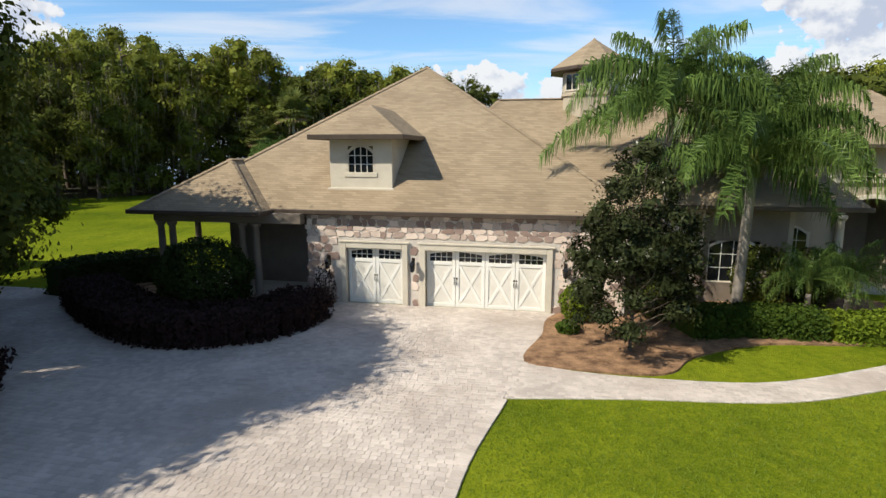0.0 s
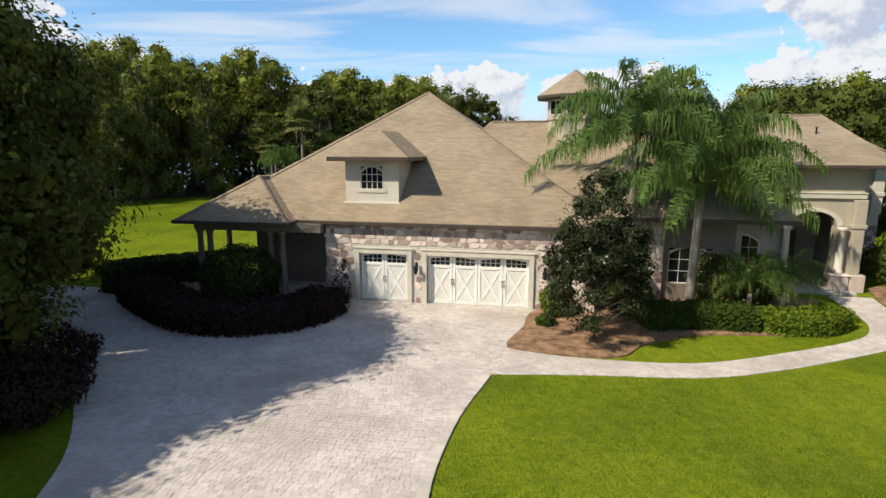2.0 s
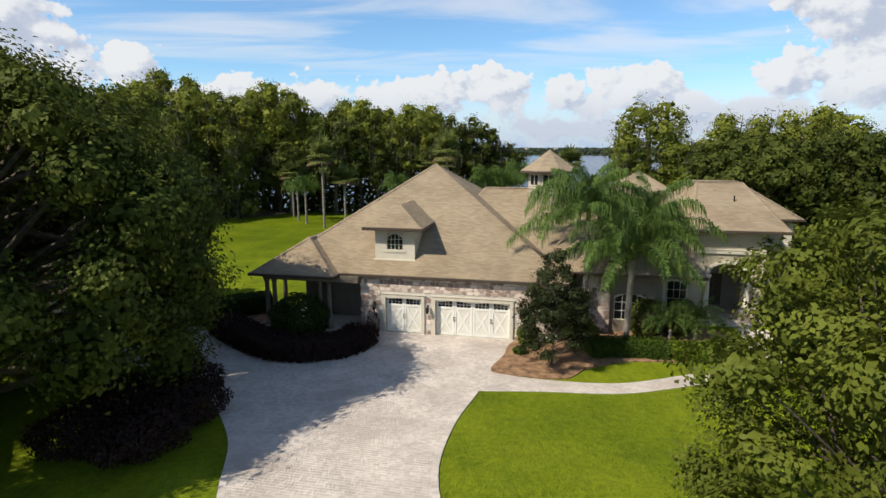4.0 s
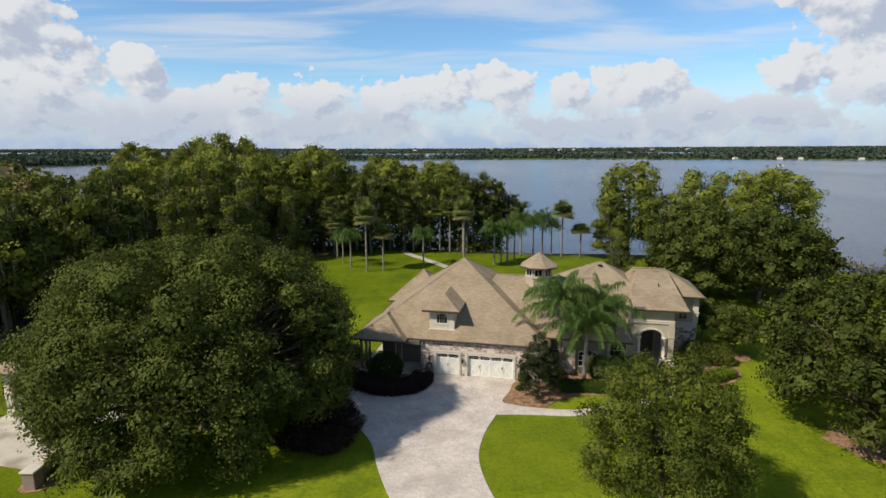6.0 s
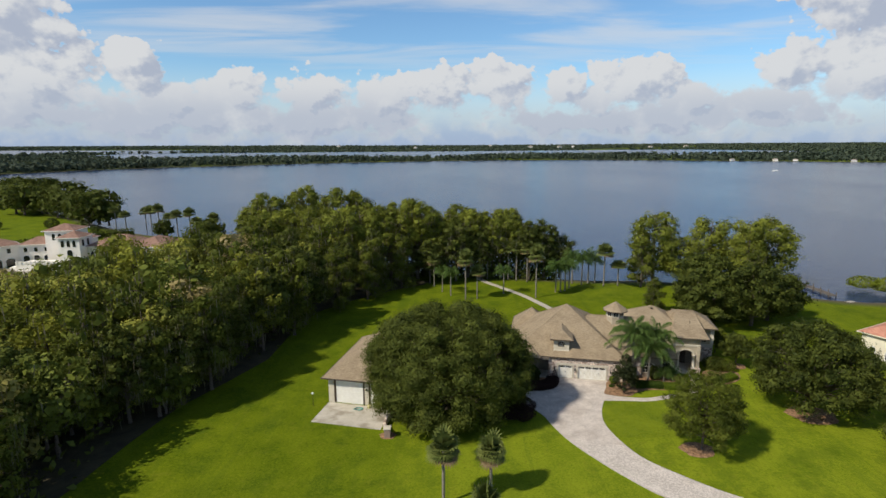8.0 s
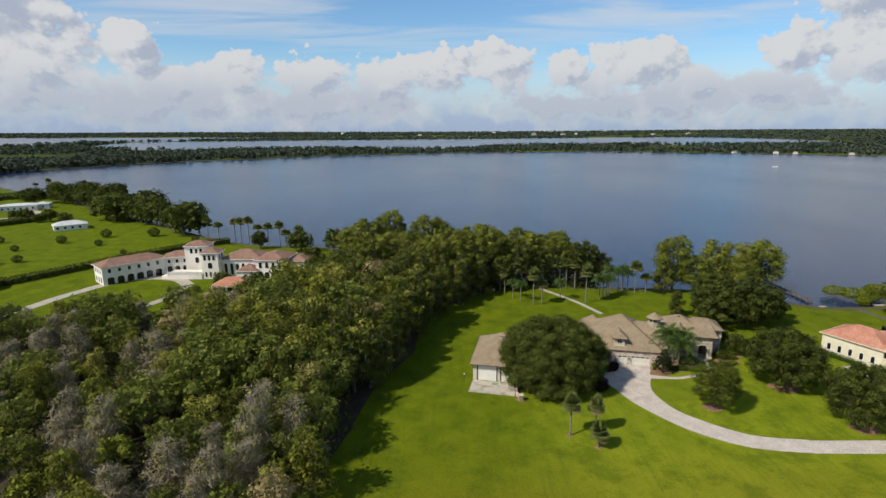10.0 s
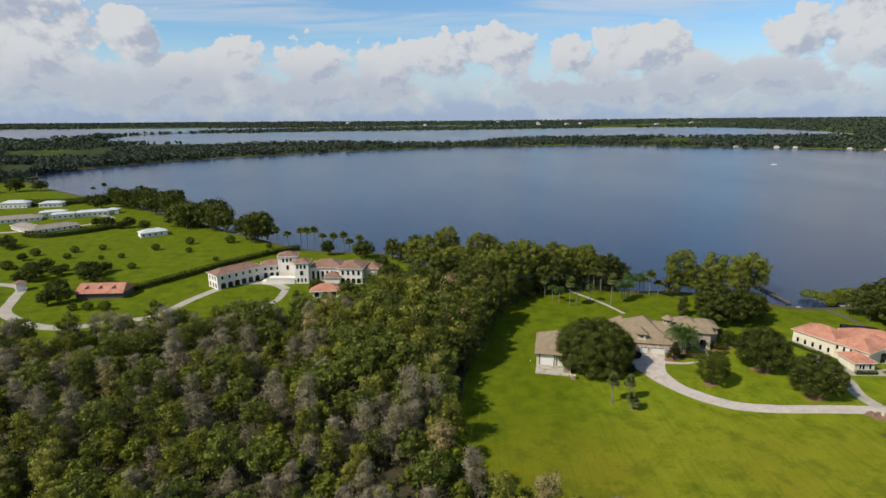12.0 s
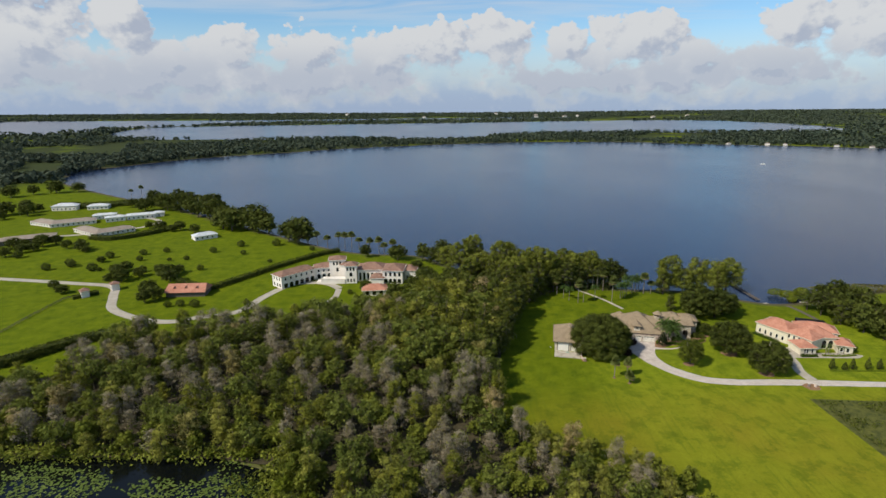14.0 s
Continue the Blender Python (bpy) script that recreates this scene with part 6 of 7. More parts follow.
for k, (x, y, i, s) in enumerate(LINE):
    s *= (0.86 if x < -50 and y < 95 else 1.0) if x < 15 else 1.0
    copy_thing(TALL[i], spot(x, y, k * 77 % 360, s * (1.0 + 0.1 * (k % 3 - 1)), s * (1.0, 0.9, 1.06, 0.82, 0.97)[k % 5], -0.2))

# thicket under the lake trees
tp = np.column_stack([RNG.uniform(-92, 10, 18000), np.zeros(18000), np.zeros(18000)])
tp[:, 1] = 101 - 0.10 * (tp[:, 0] + 10) + RNG.normal(size=18000) * 2.5
tp[:, 2] = RNG.uniform(0.0, 1.0, 18000) ** 1.3 * 8.5 - 0.6
tp = tp[np.sin(tp[:, 0] * 0.4) + RNG.normal(size=18000) * 0.5 > -1.2]
solid("shore_thicket", quads("shore_thicket", leaves(RNG, tp, unit(RNG.normal(size=tp.shape) + np.array([0, -0.6, 0.5])), 0.9, 0.65), DARK_OAK), None, "dark thicket below the lakeside trees", "thicket", "", "stuff")

# the swamp wood
WOOD = [(-60, 62), (-57, 44), (-62, 30), (-66, 14), (-74, 4), (-70, -12), (-73, -32), (-66, -52), (-56, -63), (-34, -72), (-20, -84), (-14, -108), (-146, -108), (-142, -84), (-150, -67), (-200, -66), (-310, -64), (-300, -34), (-276, -22), (-252, -12),
        (-250, 4), (-242, 14), (-236, 24), (-214, 29), (-186, 35), (-152, 46), (-121, 58), (-100, 78), (-80, 74)]
WOOD_OAK = leaf("wood_oak_leaf", (0.030, 0.050, 0.009), (0.235, 0.262, 0.048), single=0.15, patch=0.25)
KINDS = [
    (tall_tree("swamp_tree", "green leafy swamp-wood tree", 81, 15, 5.4, 2500, 0.44, SWAMP, 0.22, 60, pose(-70, 40, 0), "swamp wood", 0.25), 0.10),
    (tall_tree("swamp_tree", "olive green swamp-wood tree with moss", 82, 16, 5.4, 2500, 0.44, CYPRESS, 0.22, 160, pose(-72, 28, 0), "swamp wood", 0.3), 0.12),
    (tall_tree("mossy_swamp_tree", "dark swamp-wood tree draped in grey moss", 83, 15, 5.0, 2000, 0.44, OAK, 0.22, 280, pose(-76, 20, 0), "swamp wood", 0.2), 0.12),
    (tall_tree("bare_tree", "bare grey-brown twiggy tree", 84, 14.5, 4.6, 160, 0.5, SWAMP, 0.20, 500, pose(-78, -24, 0), "bare swamp trees", 0.25, TWIG, 1.5, twigs=1500), 0.36),
    (broad_tree("bushy_tree", "round green bushy tree at the wood's edge", 85, 10, 4.6, 24, 2000, 0.44, THICKET, 0.2, 0.15, at=pose(-69, 8, 0), skirt=0.4, group="swamp wood"), 0.15),
    (broad_tree("lime_tree", "yellow-green bushy tree in the wood", 86, 8.5, 3.8, 14, 1600, 0.50, LIME, 0.16, 0.15, at=pose(-74, -50, 0), skirt=0.3, group="swamp wood"), 0.06),
    (broad_tree("wood_oak", "broad green oak in the swamp wood", 87, 14.5, 6.2, 32, 2500, 0.46, WOOD_OAK, 0.28, 0.2, at=pose(-84, 36, 0), skirt=0.3, group="swamp wood", moss=120), 0.22),
]
rr = random.Random(5)
placed = []
tries = 0
weights = [w for _, w in KINDS]
while len(placed) < 500 and tries < 40000:
    tries += 1
    x, y = rr.uniform(-305, -14), rr.uniform(-108, 80)
    if not bool(inside(np.array([x]), np.array([y]), WOOD)[0]):
        continue
    if any((x - a) ** 2 + (y - b) ** 2 < 21 for a, b in placed):
        continue
    placed.append((x, y))
    edge = float(edge_distance(np.array([x]), np.array([y]), WOOD)[0])
    i = rr.choices(range(7), weights)[0]
    if i == 3 and x > -115 and y > -10:
        i = rr.choice((1, 2, 6))
    if edge < 7 and y < -40:
        i = rr.choice((4, 5, 3, 0))
    # taller towards the lake, low by the pond and field
    s = 0.66 + 0.26 * max(0.0, min(1.0, (y + 70) / 100)) + rr.uniform(-0.2, 0.22)
    if x > -115 and y > -10:
        s += 0.36
    if edge < 6 and i in (4, 5):
        s *= 0.75
    copy_thing(KINDS[i][0], spot(x, y, rr.uniform(0, 360), s * rr.uniform(0.9, 1.15), s, -0.1))

# tall dark trees where the wood meets the side lawn
SOUTH = [(-66, -56), (-61, -63), (-57, -61), (-64, -71), (-59, -70), (-52, -66), (-47, -66), (-47, -73), (-54, -76), (-41, -70), (-36, -73), (-31, -75), (-41, -78), (-27, -77), (-23, -80), (-61, -78), (-48, -80), (-34, -82), (-28, -86), (-20, -88), (-42, -86), (-56, -84), (-50, -90), (-36, -92), (-26, -94), (-68, -66), (-72, -60), (-70, -76)]
EDGE = [(-70, 12, 4, 0.95), (-66, 35, 2, 1.05), (-64, 46, 6, 1.1), (-62, 62, 0, 1.2), (-69, 24, 6, 0.95), (-77, 4, 2, 1.1), (-80, -3, 6, 1.0), (-79, -11, 0, 1.0), (-60, 74, 2, 1.2), (-72, 18, 2, 1.15), (-68, 42, 1, 1.15), (-67, 54, 2, 1.25), (-74, 30, 6, 1.25), (-87, -20, 3, 1.0), (-85, -30, 3, 1.05), (-88, -40, 3, 0.95), (-74, -44, 5, 1.0), (-76, -22, 6, 0.9), (-77, -33, 2, 0.95)]
EDGE += [(-300 + 7.4 * j, -59 + 2.2 * math.sin(2.1 * j), (4, 6, 4, 0, 4)[j % 5], 0.8 + 0.12 * math.sin(1.7 * j)) for j in range(21)]
EDGE += [(-140, -66, 4, 0.8), (-138, -74, 4, 0.75), (-139, -83, 5, 0.8), (-136, -92, 4, 0.8), (-147, -61, 4, 0.85), (-155, -62, 6, 0.75), (-134, -68, 6, 0.8), (-132, -80, 0, 0.8)]
EDGE += [(x, y, (4, 5, 4, 3, 0, 4)[j % 6], 0.62 + 0.1 * math.sin(2.3 * j)) for j, (x, y) in enumerate(SOUTH)]
LAWN_SIDE = [(-67.7, 11.0, 2, 15.5), (-69.5, 7.0, 3, 16), (-65.4, 16.5, 3, 17.5), (-73.0, 5.0, 2, 15.5), (-58.0, 51.0, 2, 19.5), (-53.0, 64.0, 3, 17), (-46.5, 72.5, 3, 15.5), (-60.5, 45.0, 3, 19.5), (-64.0, 37.0, 2, 18.5), (-66.0, 28.0, 3, 18), (-79.6, 1.5, 3, 14.5), (-83.0, -3.0, 2, 16), (-66.0, 22.5, 2, 17)]
for k, (x, y, i, h) in enumerate(LAWN_SIDE):
    copy_thing(TALL[i], spot(x, y, k * 59 % 360, h / 19.0, h / (21.0, 22.0, 21.0, 19.0)[i], -0.1))
for k, (x, y, i, s) in enumerate(EDGE):
    copy_thing(KINDS[i][0], spot(x, y, k * 67 % 360, s, s * (1.0 + 0.08 * (k % 3)), -0.1))

# low green under-wood, reeds, pads
und = np.array([(rr.uniform(-305, -16), rr.uniform(-108, 78)) for _ in range(26000)])
und = und[inside(und[:, 0], und[:, 1], WOOD)]
up = np.column_stack([und, RNG.uniform(0.2, 4.5, len(und))])
# the dark leaf colour deepens the shade in gaps between the crowns
solid("undergrowth", quads("undergrowth", leaves(RNG, up, unit(RNG.normal(size=up.shape) + np.array([0, 0, 0.8])), 1.1, 0.6), DARK_OAK), None, "tangled undergrowth on the swamp floor, leaves darkened for canopy shade", "undergrowth", "", "stuff")
rim = np.column_stack([RNG.uniform(-330, -138, 5000), -63.5 + RNG.normal(size=5000) * 2.2, RNG.uniform(-0.6, 2.4, 5000)])
rim = np.concatenate([rim, np.column_stack([-143 + RNG.normal(size=1500) * 3.0, RNG.uniform(-110, -62, 1500), RNG.uniform(-0.4, 2.6, 1500)])])
solid("pond_rim_brush", quads("pond_rim_brush", leaves(RNG, rim, unit(RNG.normal(size=rim.shape) + np.array([0, -0.5, 0.8])), 1.2, 0.6), THICKET), None, "leafy brush overhanging the pond rim", "brush", "", "stuff")
# brushwood over the wet ground beside the pond
wet = np.column_stack([RNG.uniform(-170, -134, 3600), RNG.uniform(-112, -60, 3600), RNG.uniform(-0.5, 2.2, 3600)])
wet = wet[wet[:, 0] > -150 - 8 * np.sin(wet[:, 1] * 0.22)]
solid("pond_rim_brush", quads("pond_rim_brush", leaves(RNG, wet, unit(RNG.normal(size=wet.shape) + np.array([0, 0, 0.8])), 1.0, 0.6), THICKET), None, "green brush on the wet ground beside the pond", "brush", "", "stuff")
# low scrub on the unmown field
scrub = np.column_stack([RNG.uniform(44, 138, 26000), RNG.uniform(-108, -32, 26000), RNG.uniform(0.0, 1.0, 26000)])
scrub = scrub[(np.sin(scrub[:, 0] * 0.31) + np.sin(scrub[:, 1] * 0.43 + scrub[:, 0] * 0.17) + RNG.normal(size=26000) * 0.5 > 0.0) & inside(scrub[:, 0], scrub[:, 1], [(45, -32), (90, -35), (138, -41), (138, -108), (53, -108), (46.5, -66)])]
solid("field_scrub", quads("field_scrub", leaves(RNG, scrub, unit(RNG.normal(size=scrub.shape) + np.array([0, 0, 0.9])), 0.7, 0.6), OAK), None, "low dark scrub and weeds on the unmown field", "scrub", "", "stuff")
ln = 12000
lp = np.column_stack([RNG.uniform(-330, -145, ln), RNG.uniform(-112, -66, ln)])
dens = np.sin(lp[:, 0] * 0.11) + np.sin(lp[:, 1] * 0.35 + lp[:, 0] * 0.05) + np.sin(lp[:, 0] * 0.31 + 1.0) * 0.6 + (-72 - lp[:, 1]) * 0.12
lp = lp[dens + RNG.normal(size=ln) * 0.3 > 0.35]
l3 = np.column_stack([lp, np.full(len(lp), -0.72) + RNG.uniform(0, 0.06, len(lp))])
solid("lily_pads", quads("lily_pads", leaves(RNG, l3, unit(RNG.normal(size=l3.shape) * 0.12 + np.array([0, 0, 1.0])), 0.95, 0.9, 0.03), LILY), None, "floating green lily pads on the dark pond", "lily pads", "", "stuff")

# mown grass blades on the lawn beside the drive
bn = 50000
bx = np.column_stack([RNG.uniform(-0.5, 16, bn), RNG.uniform(1.0, 13.5, bn)])
LAWN_EDGE = WALK_OUT[:20] + [(17, 6), (14, 0), (2, -4), (0.2, 0.5), (-0.55, 5.0), (0.1, 8.9)]
bx = bx[inside(bx[:, 0], bx[:, 1], LAWN_EDGE)]
m = len(bx)
ba = RNG.uniform(0, 6.28, m)
bs = np.stack([np.cos(ba), np.sin(ba), np.zeros(m)], 1) * 0.012
bt = np.column_stack([RNG.normal(size=(m, 2)) * 0.028, RNG.uniform(0.03, 0.07, m)])
b0 = np.column_stack([bx, np.full(m, -0.01)])
BLADE = leaf("grass_blade", (0.070, 0.130, 0.012), (0.230, 0.290, 0.040), glow=0.3, patch=0.8)
solid("grass", quads("grass", np.stack([b0 - bs, b0 + bs, b0 + bt + bs * 0.3, b0 + bt - bs * 0.3], 1), BLADE), None, "short mown green grass blades on the front lawn", "grass", "", "stuff")

# ---------------------------------------------------------------- neighbouring buildings
def glazed(parent, m, u, z, w, h, arch=0.0, trim=None, n=6):
    """A window on a block's front face (towards -v): raised surround with dark glass set in it."""
    f = Geo()
    t = 0.14
    f.box(u - t, u, -0.09, 0.02, z - t, z + h, 0.0, None).box(u + w, u + w + t, -0.09, 0.02, z - t, z + h).box(u, u + w, -0.09, 0.02, z - t, z)
    pts = [(u, z), (u + w, z)]
    for i in range(n + 1):
        a = math.pi * i / n
        pts.append((u + w / 2 + w / 2 * math.cos(a), z + h + arch * math.sin(a)))
    gl = Geo()
    gl.face(*[(x, -0.03, y) for x, y in pts])
    for i in range(n):
        p, q = pts[2 + i], pts[3 + i]
        f.face((p[0], -0.09, p[1] + t), (p[0], -0.09, p[1]), (q[0], -0.09, q[1]), (q[0], -0.09, q[1] + t))
        f.face((p[0], 0.02, p[1] + t), (p[0], -0.09, p[1] + t), (q[0], -0.09, q[1] + t), (q[0], 0.02, q[1] + t))
    win = part("window", f, trim or WHITE, parent)
    win.matrix_local = m
    part("pane", gl, GLASS, win, "dark glass")
    return win


def block(parent, x, y, ang, w, d, h, rise, wall, roof, over=0.6, z0=-0.2, base=0.0):
    """A building block with a hipped roof; its front runs along its own x, its depth backwards. Returns its placing."""
    m = pose(x, y, base, 0, 0, ang)
    ob = part("wall", Geo().box(0, w, 0, d, z0, h, 0.02).box(-0.06, w + 0.06, -0.06, d + 0.06, h - 0.35, h - 0.05, 0.02), wall, parent)
    ob.matrix_local = m
    k = min(w, d) / 2
    rg = (k, d / 2, w - k, d / 2, h + rise) if w >= d else (w / 2, k, w / 2, d - k, h + rise)
    rf = part("roof", hip_roof(-over, w + over, -over, d + over, h, rg), roof, parent)
    rf.matrix_local = m
    pieces("gutter", fascia(-over, w + over, -over, d + over, h, 0.2, 0.1), wall, rf)
    return m


def face_of(m, side, w, d):
    """The placing of a block's face: front, right or left."""
    if side == "front":
        return m
    if side == "right":
        return m @ pose(w, 0, 0, 0, 0, 90)
    return m @ pose(0, d, 0, 0, 0, -90)


# red-roofed house
red = thing("red_roofed_house", "ivory two-storey house with red clay tile roofs", "house")
m = block(red, 56.6, 30.6, -62, 15.0, 12.0, 5.6, 3.2, REDWALL, TILE)
for i in range(5):
    glazed(red, m, 1.6 + 2.7 * i, 1.2, 0.9, 1.6, 0.3)
m = block(red, 63.4, 18.6, -62, 11.5, 9.0, 5.8, 3.0, REDWALL, TILE)
for u in (1.2, 3.4, 5.6, 8.6):
    glazed(red, m, u, 3.4, 0.8, 1.3, 0.3)
m = block(red, 62.8, 6.2, 2, 7.0, 8.0, 3.4, 2.2, REDWALL, TILE)
for u in (1.6, 2.7, 5.0):
    glazed(red, m, u, 0.9, 0.75, 1.5, 0.35)
m = block(red, 69.6, 12.6, -3, 12.5, 12.0, 5.6, 3.2, REDWALL, TILE)
for u in (0.8, 3.6, 6.4, 9.2):
    glazed(red, m, u, 0.4, 1.9, 2.9, 0.9, REDWALL)
m = block(red, 80.2, 8.4, -20, 6.0, 8.0, 3.8, 2.0, REDWALL, TILE)
for u in (1.2, 3.6):
    glazed(red, m, u, 0.9, 1.0, 1.5, 0.3)
m = block(red, 70.5, 22.0, -22, 16.0, 9.0, 5.8, 2.8, REDWALL, TILE)
enclosure = thing("pool_screen", "dark mesh pool enclosure behind the red-roofed house", "enclosure", pose(79, 33, 0, 0, 0, -20))
for i in range(7):
    part("rib", Geo().box(i * 2.0 - 0.06, i * 2.0 + 0.06, 0, 9, 3.3, 3.42).box(i * 2.0 - 0.06, i * 2.0 + 0.06, 8.9, 9.0, 0, 3.3), BRONZE, enclosure)
part("screen", Geo().box(-0.1, 12.1, 0, 9, 3.24, 3.29).box(-0.1, 12.1, 8.94, 8.97, 0, 3.24), BRONZE, enclosure, "dark insect mesh")
flat_patch("terrace", [(58.0, 3.6), (61, 3.4), (86, 2.8), (90, 5.0), (86, 8.4), (70, 8.0), (70, 12), (62, 14), (58, 14)], 0.05, ROAD, "pale paved terrace before the red-roofed house", "terrace", "structure", 0.3)
hedge("hedge", "low clipped hedge before the red-roofed house", [(62.2, 4.6), (69.4, 4.4)], 1.3, 1.1, 900, 0.3, HEDGE, 201)
hedge("hedge", "dark hedge along the ivory house wall", [(55.0, 29.5), (60.5, 18.5)], 1.5, 1.3, 1200, 0.3, HEDGE, 202)
hedge("hedge", "low planted border on the terrace", [(72, 5.2), (80, 4.6), (87, 5.6)], 1.2, 0.8, 900, 0.28, YELLOW_HEDGE, 203)
shrub("bush", "round dark bush at the house corner", 87.6, 10.4, 2.6, 2.4, 3.4, 1200, 0.4, DARK_OAK, 204)
kit = feather_palm("terrace_palm", "small feather palm on the terrace", 205, 3.2, 12, 2.4, pose(74.0, 6.2, 0), 0.14, 9, "terrace palms", 0.5)
for x, y, s in ((76.5, 8.0, 1.1), (79.5, 6.4, 0.95), (82.5, 7.2, 0.9)):
    copy_thing(kit, spot(x, y, x * 31 % 360, s))
for k, (x, y, h) in enumerate(((67.5, -7.2, 5.2), (72.5, -7.8, 3.6), (76.0, -7.2, 5.0), (82.0, -7.6, 5.6), (87.0, -7.4, 4.8), (92, -7.8, 5.0))):
    shrub("conifer", "young upright evergreen in a row", x, y, 1.7, 1.6, h, 900, 0.34, DARK_OAK, 206 + k, "evergreen row", 0.75)
hedge("hedge", "low yellow-green planting below the evergreens", [(66, -8.6), (80, -9.0), (94, -8.8)], 1.0, 0.6, 900, 0.3, YELLOW_HEDGE, 215)
post = thing("entrance_pillars", "pair of low stone pillars at the drive junction", "pillar", pose(50.2, -21.5, 0))
for x in (-1.3, 1.3):
    pl = part("pillar", Geo().box(x - 0.35, x + 0.35, -0.35, 0.35, -0.1, 1.3, 0.03), STONE, post)
    part("cap", Geo().box(x - 0.42, x + 0.42, -0.42, 0.42, 1.3, 1.42, 0.02), TRIM, pl)
# lake edge: dock, sea wall path
dock = thing("dock", "long dark timber dock reaching into the lake", "dock", pose(83.5, 76.5, -0.45, 0, 0, 2))
for i in range(30):
    part("plank", Geo().box(-1.1, 1.1, i * 1.0, i * 1.0 + 0.94, 0, 0.08, 0.01), TIMBER, dock)
for i in range(10):
    for x in (-1.05, 1.05):
        part("post", Geo().lathe(x, 0.5 + 3.1 * i, [(0.13, -2.5), (0.13, 0.9), (0.09, 1.0)], 7), TIMBER, dock)
ribbon("footpath", [(84, 72), (92, 74.5), (100, 74), (112, 74)], 1.6, 0.06, ROAD, "pale path along the lake bank", "path")
ribbon("footpath", [(94.5, 68), (95.6, 58), (96.5, 46), (97, 36)], 2.2, 0.05, TIMBER, "dark boardwalk across the lawn", "path")

# white mansion
man = thing("mansion", "large white stucco villa with brown tile roofs and two towers", "mansion")
m = block(man, -192.6, 97.0, 49, 25.0, 10.0, 7.6, 2.4, MANSION, TILE_BROWN)
for i in range(6):
    glazed(man, m, 1.6 + 3.8 * i, 0.0, 2.6, 2.3, 0.7)
    glazed(man, m, 2.2 + 3.8 * i, 4.9, 1.1, 1.6)
mf = face_of(m, "left", 25.0, 10.0)
for u in (1.6, 4.6, 7.4):
    glazed(man, mf, u, 4.7, 1.0, 1.7)
    glazed(man, mf, u, 0.8, 1.2, 1.9, 0.4)
m = block(man, -176.4, 115.6, 16, 14.0, 9.0, 7.4, 2.2, MANSION, TILE_BROWN)
for i in range(4):
    glazed(man, m, 1.0 + 3.2 * i, 0.3, 2.0, 2.4, 0.8)
    glazed(man, m, 1.4 + 3.2 * i, 4.8, 1.1, 1.5)
m = block(man, -167.6, 117.0, 8, 10.0, 9.0, 12.2, 2.0, MANSION, TILE_BROWN)
for i in range(3):
    glazed(man, m, 2.3 + 2.0 * i, 8.9, 1.1, 1.7, 0.5)
glazed(man, m, 4.2, 4.6, 1.5, 2.0, 0.6)
m = block(man, -155.8, 107.0, 3, 7.0, 7.5, 11.4, 1.9, MANSION, TILE_BROWN)
for i in range(3):
    glazed(man, m, 0.9 + 1.9 * i, 8.2, 1.1, 1.8, 0.5)
    glazed(man, m, 1.1 + 1.9 * i, 1.0, 0.9, 1.8, 0.3)
glazed(man, m, 2.6, 4.6, 1.8, 2.0, 0.6)
mr = face_of(m, "right", 7.0, 7.5)
for i in range(2):
    glazed(man, mr, 1.4 + 2.8 * i, 8.2, 1.2, 1.8, 0.5)
m = block(man, -160.5, 116.0, 3, 8.0, 7.0, 9.4, 1.6, MANSION, TILE_BROWN)
m = block(man, -148.8, 111.0, 1, 17.0, 13.0, 7.8, 3.2, MANSION, TILE_BROWN)
for i in range(5):
    glazed(man, m, 1.0 + 2.5 * i, 1.0, 1.3, 4.3, 0.65)
m = block(man, -139.8, 104.6, 0, 8.0, 8.0, 4.2, 2.2, MANSION, TILE_BROWN)
m = block(man, -132.6, 106.8, -4, 12.4, 15.0, 8.4, 2.6, MANSION, TILE_BROWN)
for i in range(4):
    glazed(man, m, 1.0 + 2.8 * i, 0.4, 2.0, 2.3, 0.5)
    glazed(man, m, 1.4 + 2.8 * i, 4.9, 1.3, 2.0, 0.5)
mr = face_of(m, "right", 12.4, 15.0)
for i in range(3):
    glazed(man, mr, 2.0 + 4.0 * i, 4.9, 1.3, 2.0, 0.5)
    glazed(man, mr, 2.0 + 4.0 * i, 0.8, 1.3, 2.0, 0.5)
m = block(man, -119.4, 112.0, -4, 7.0, 12.0, 6.8, 2.0, MANSION, TILE_BROWN)
for i in range(2):
    glazed(man, m, 1.2 + 2.8 * i, 1.0, 1.3, 2.2, 0.5)
part("terrace", Geo().box(-171, -156, 106.6, 114, -0.1, 2.4, 0.05).box(-171, -156, 106.5, 106.7, 2.4, 3.3).box(-174, -171, 107.5, 112, -0.1, 1.2, 0.05), MANSION, man, "white raised entry terrace")
for i in range(10):
    part("baluster", Geo().lathe(-170.4 + 1.55 * i, 106.45, [(0.16, 2.4), (0.1, 2.6), (0.17, 2.9), (0.1, 3.2), (0.2, 3.3), (0.2, 3.5)], 6), MANSION, man)
guest = thing("guest_house", "small pavilion with an orange tile roof", "pavilion")
m = block(guest, -141.4, 83.6, 6, 13.5, 9.0, 3.6, 2.6, MANSION, TILE, 0.8)
for i in range(3):
    glazed(guest, m, 1.4 + 4.0 * i, 0.5, 2.2, 2.2, 0.4)
barn = thing("barn", "long low building with an orange roof and three dormers", "barn", pose(-256.2, 83.0, 0, 0, 0, 4))
part("wall", Geo().box(0, 22, 0, 11, -0.2, 3.2, 0.03), TIMBER, barn, "dark brown wall")
g = Geo()
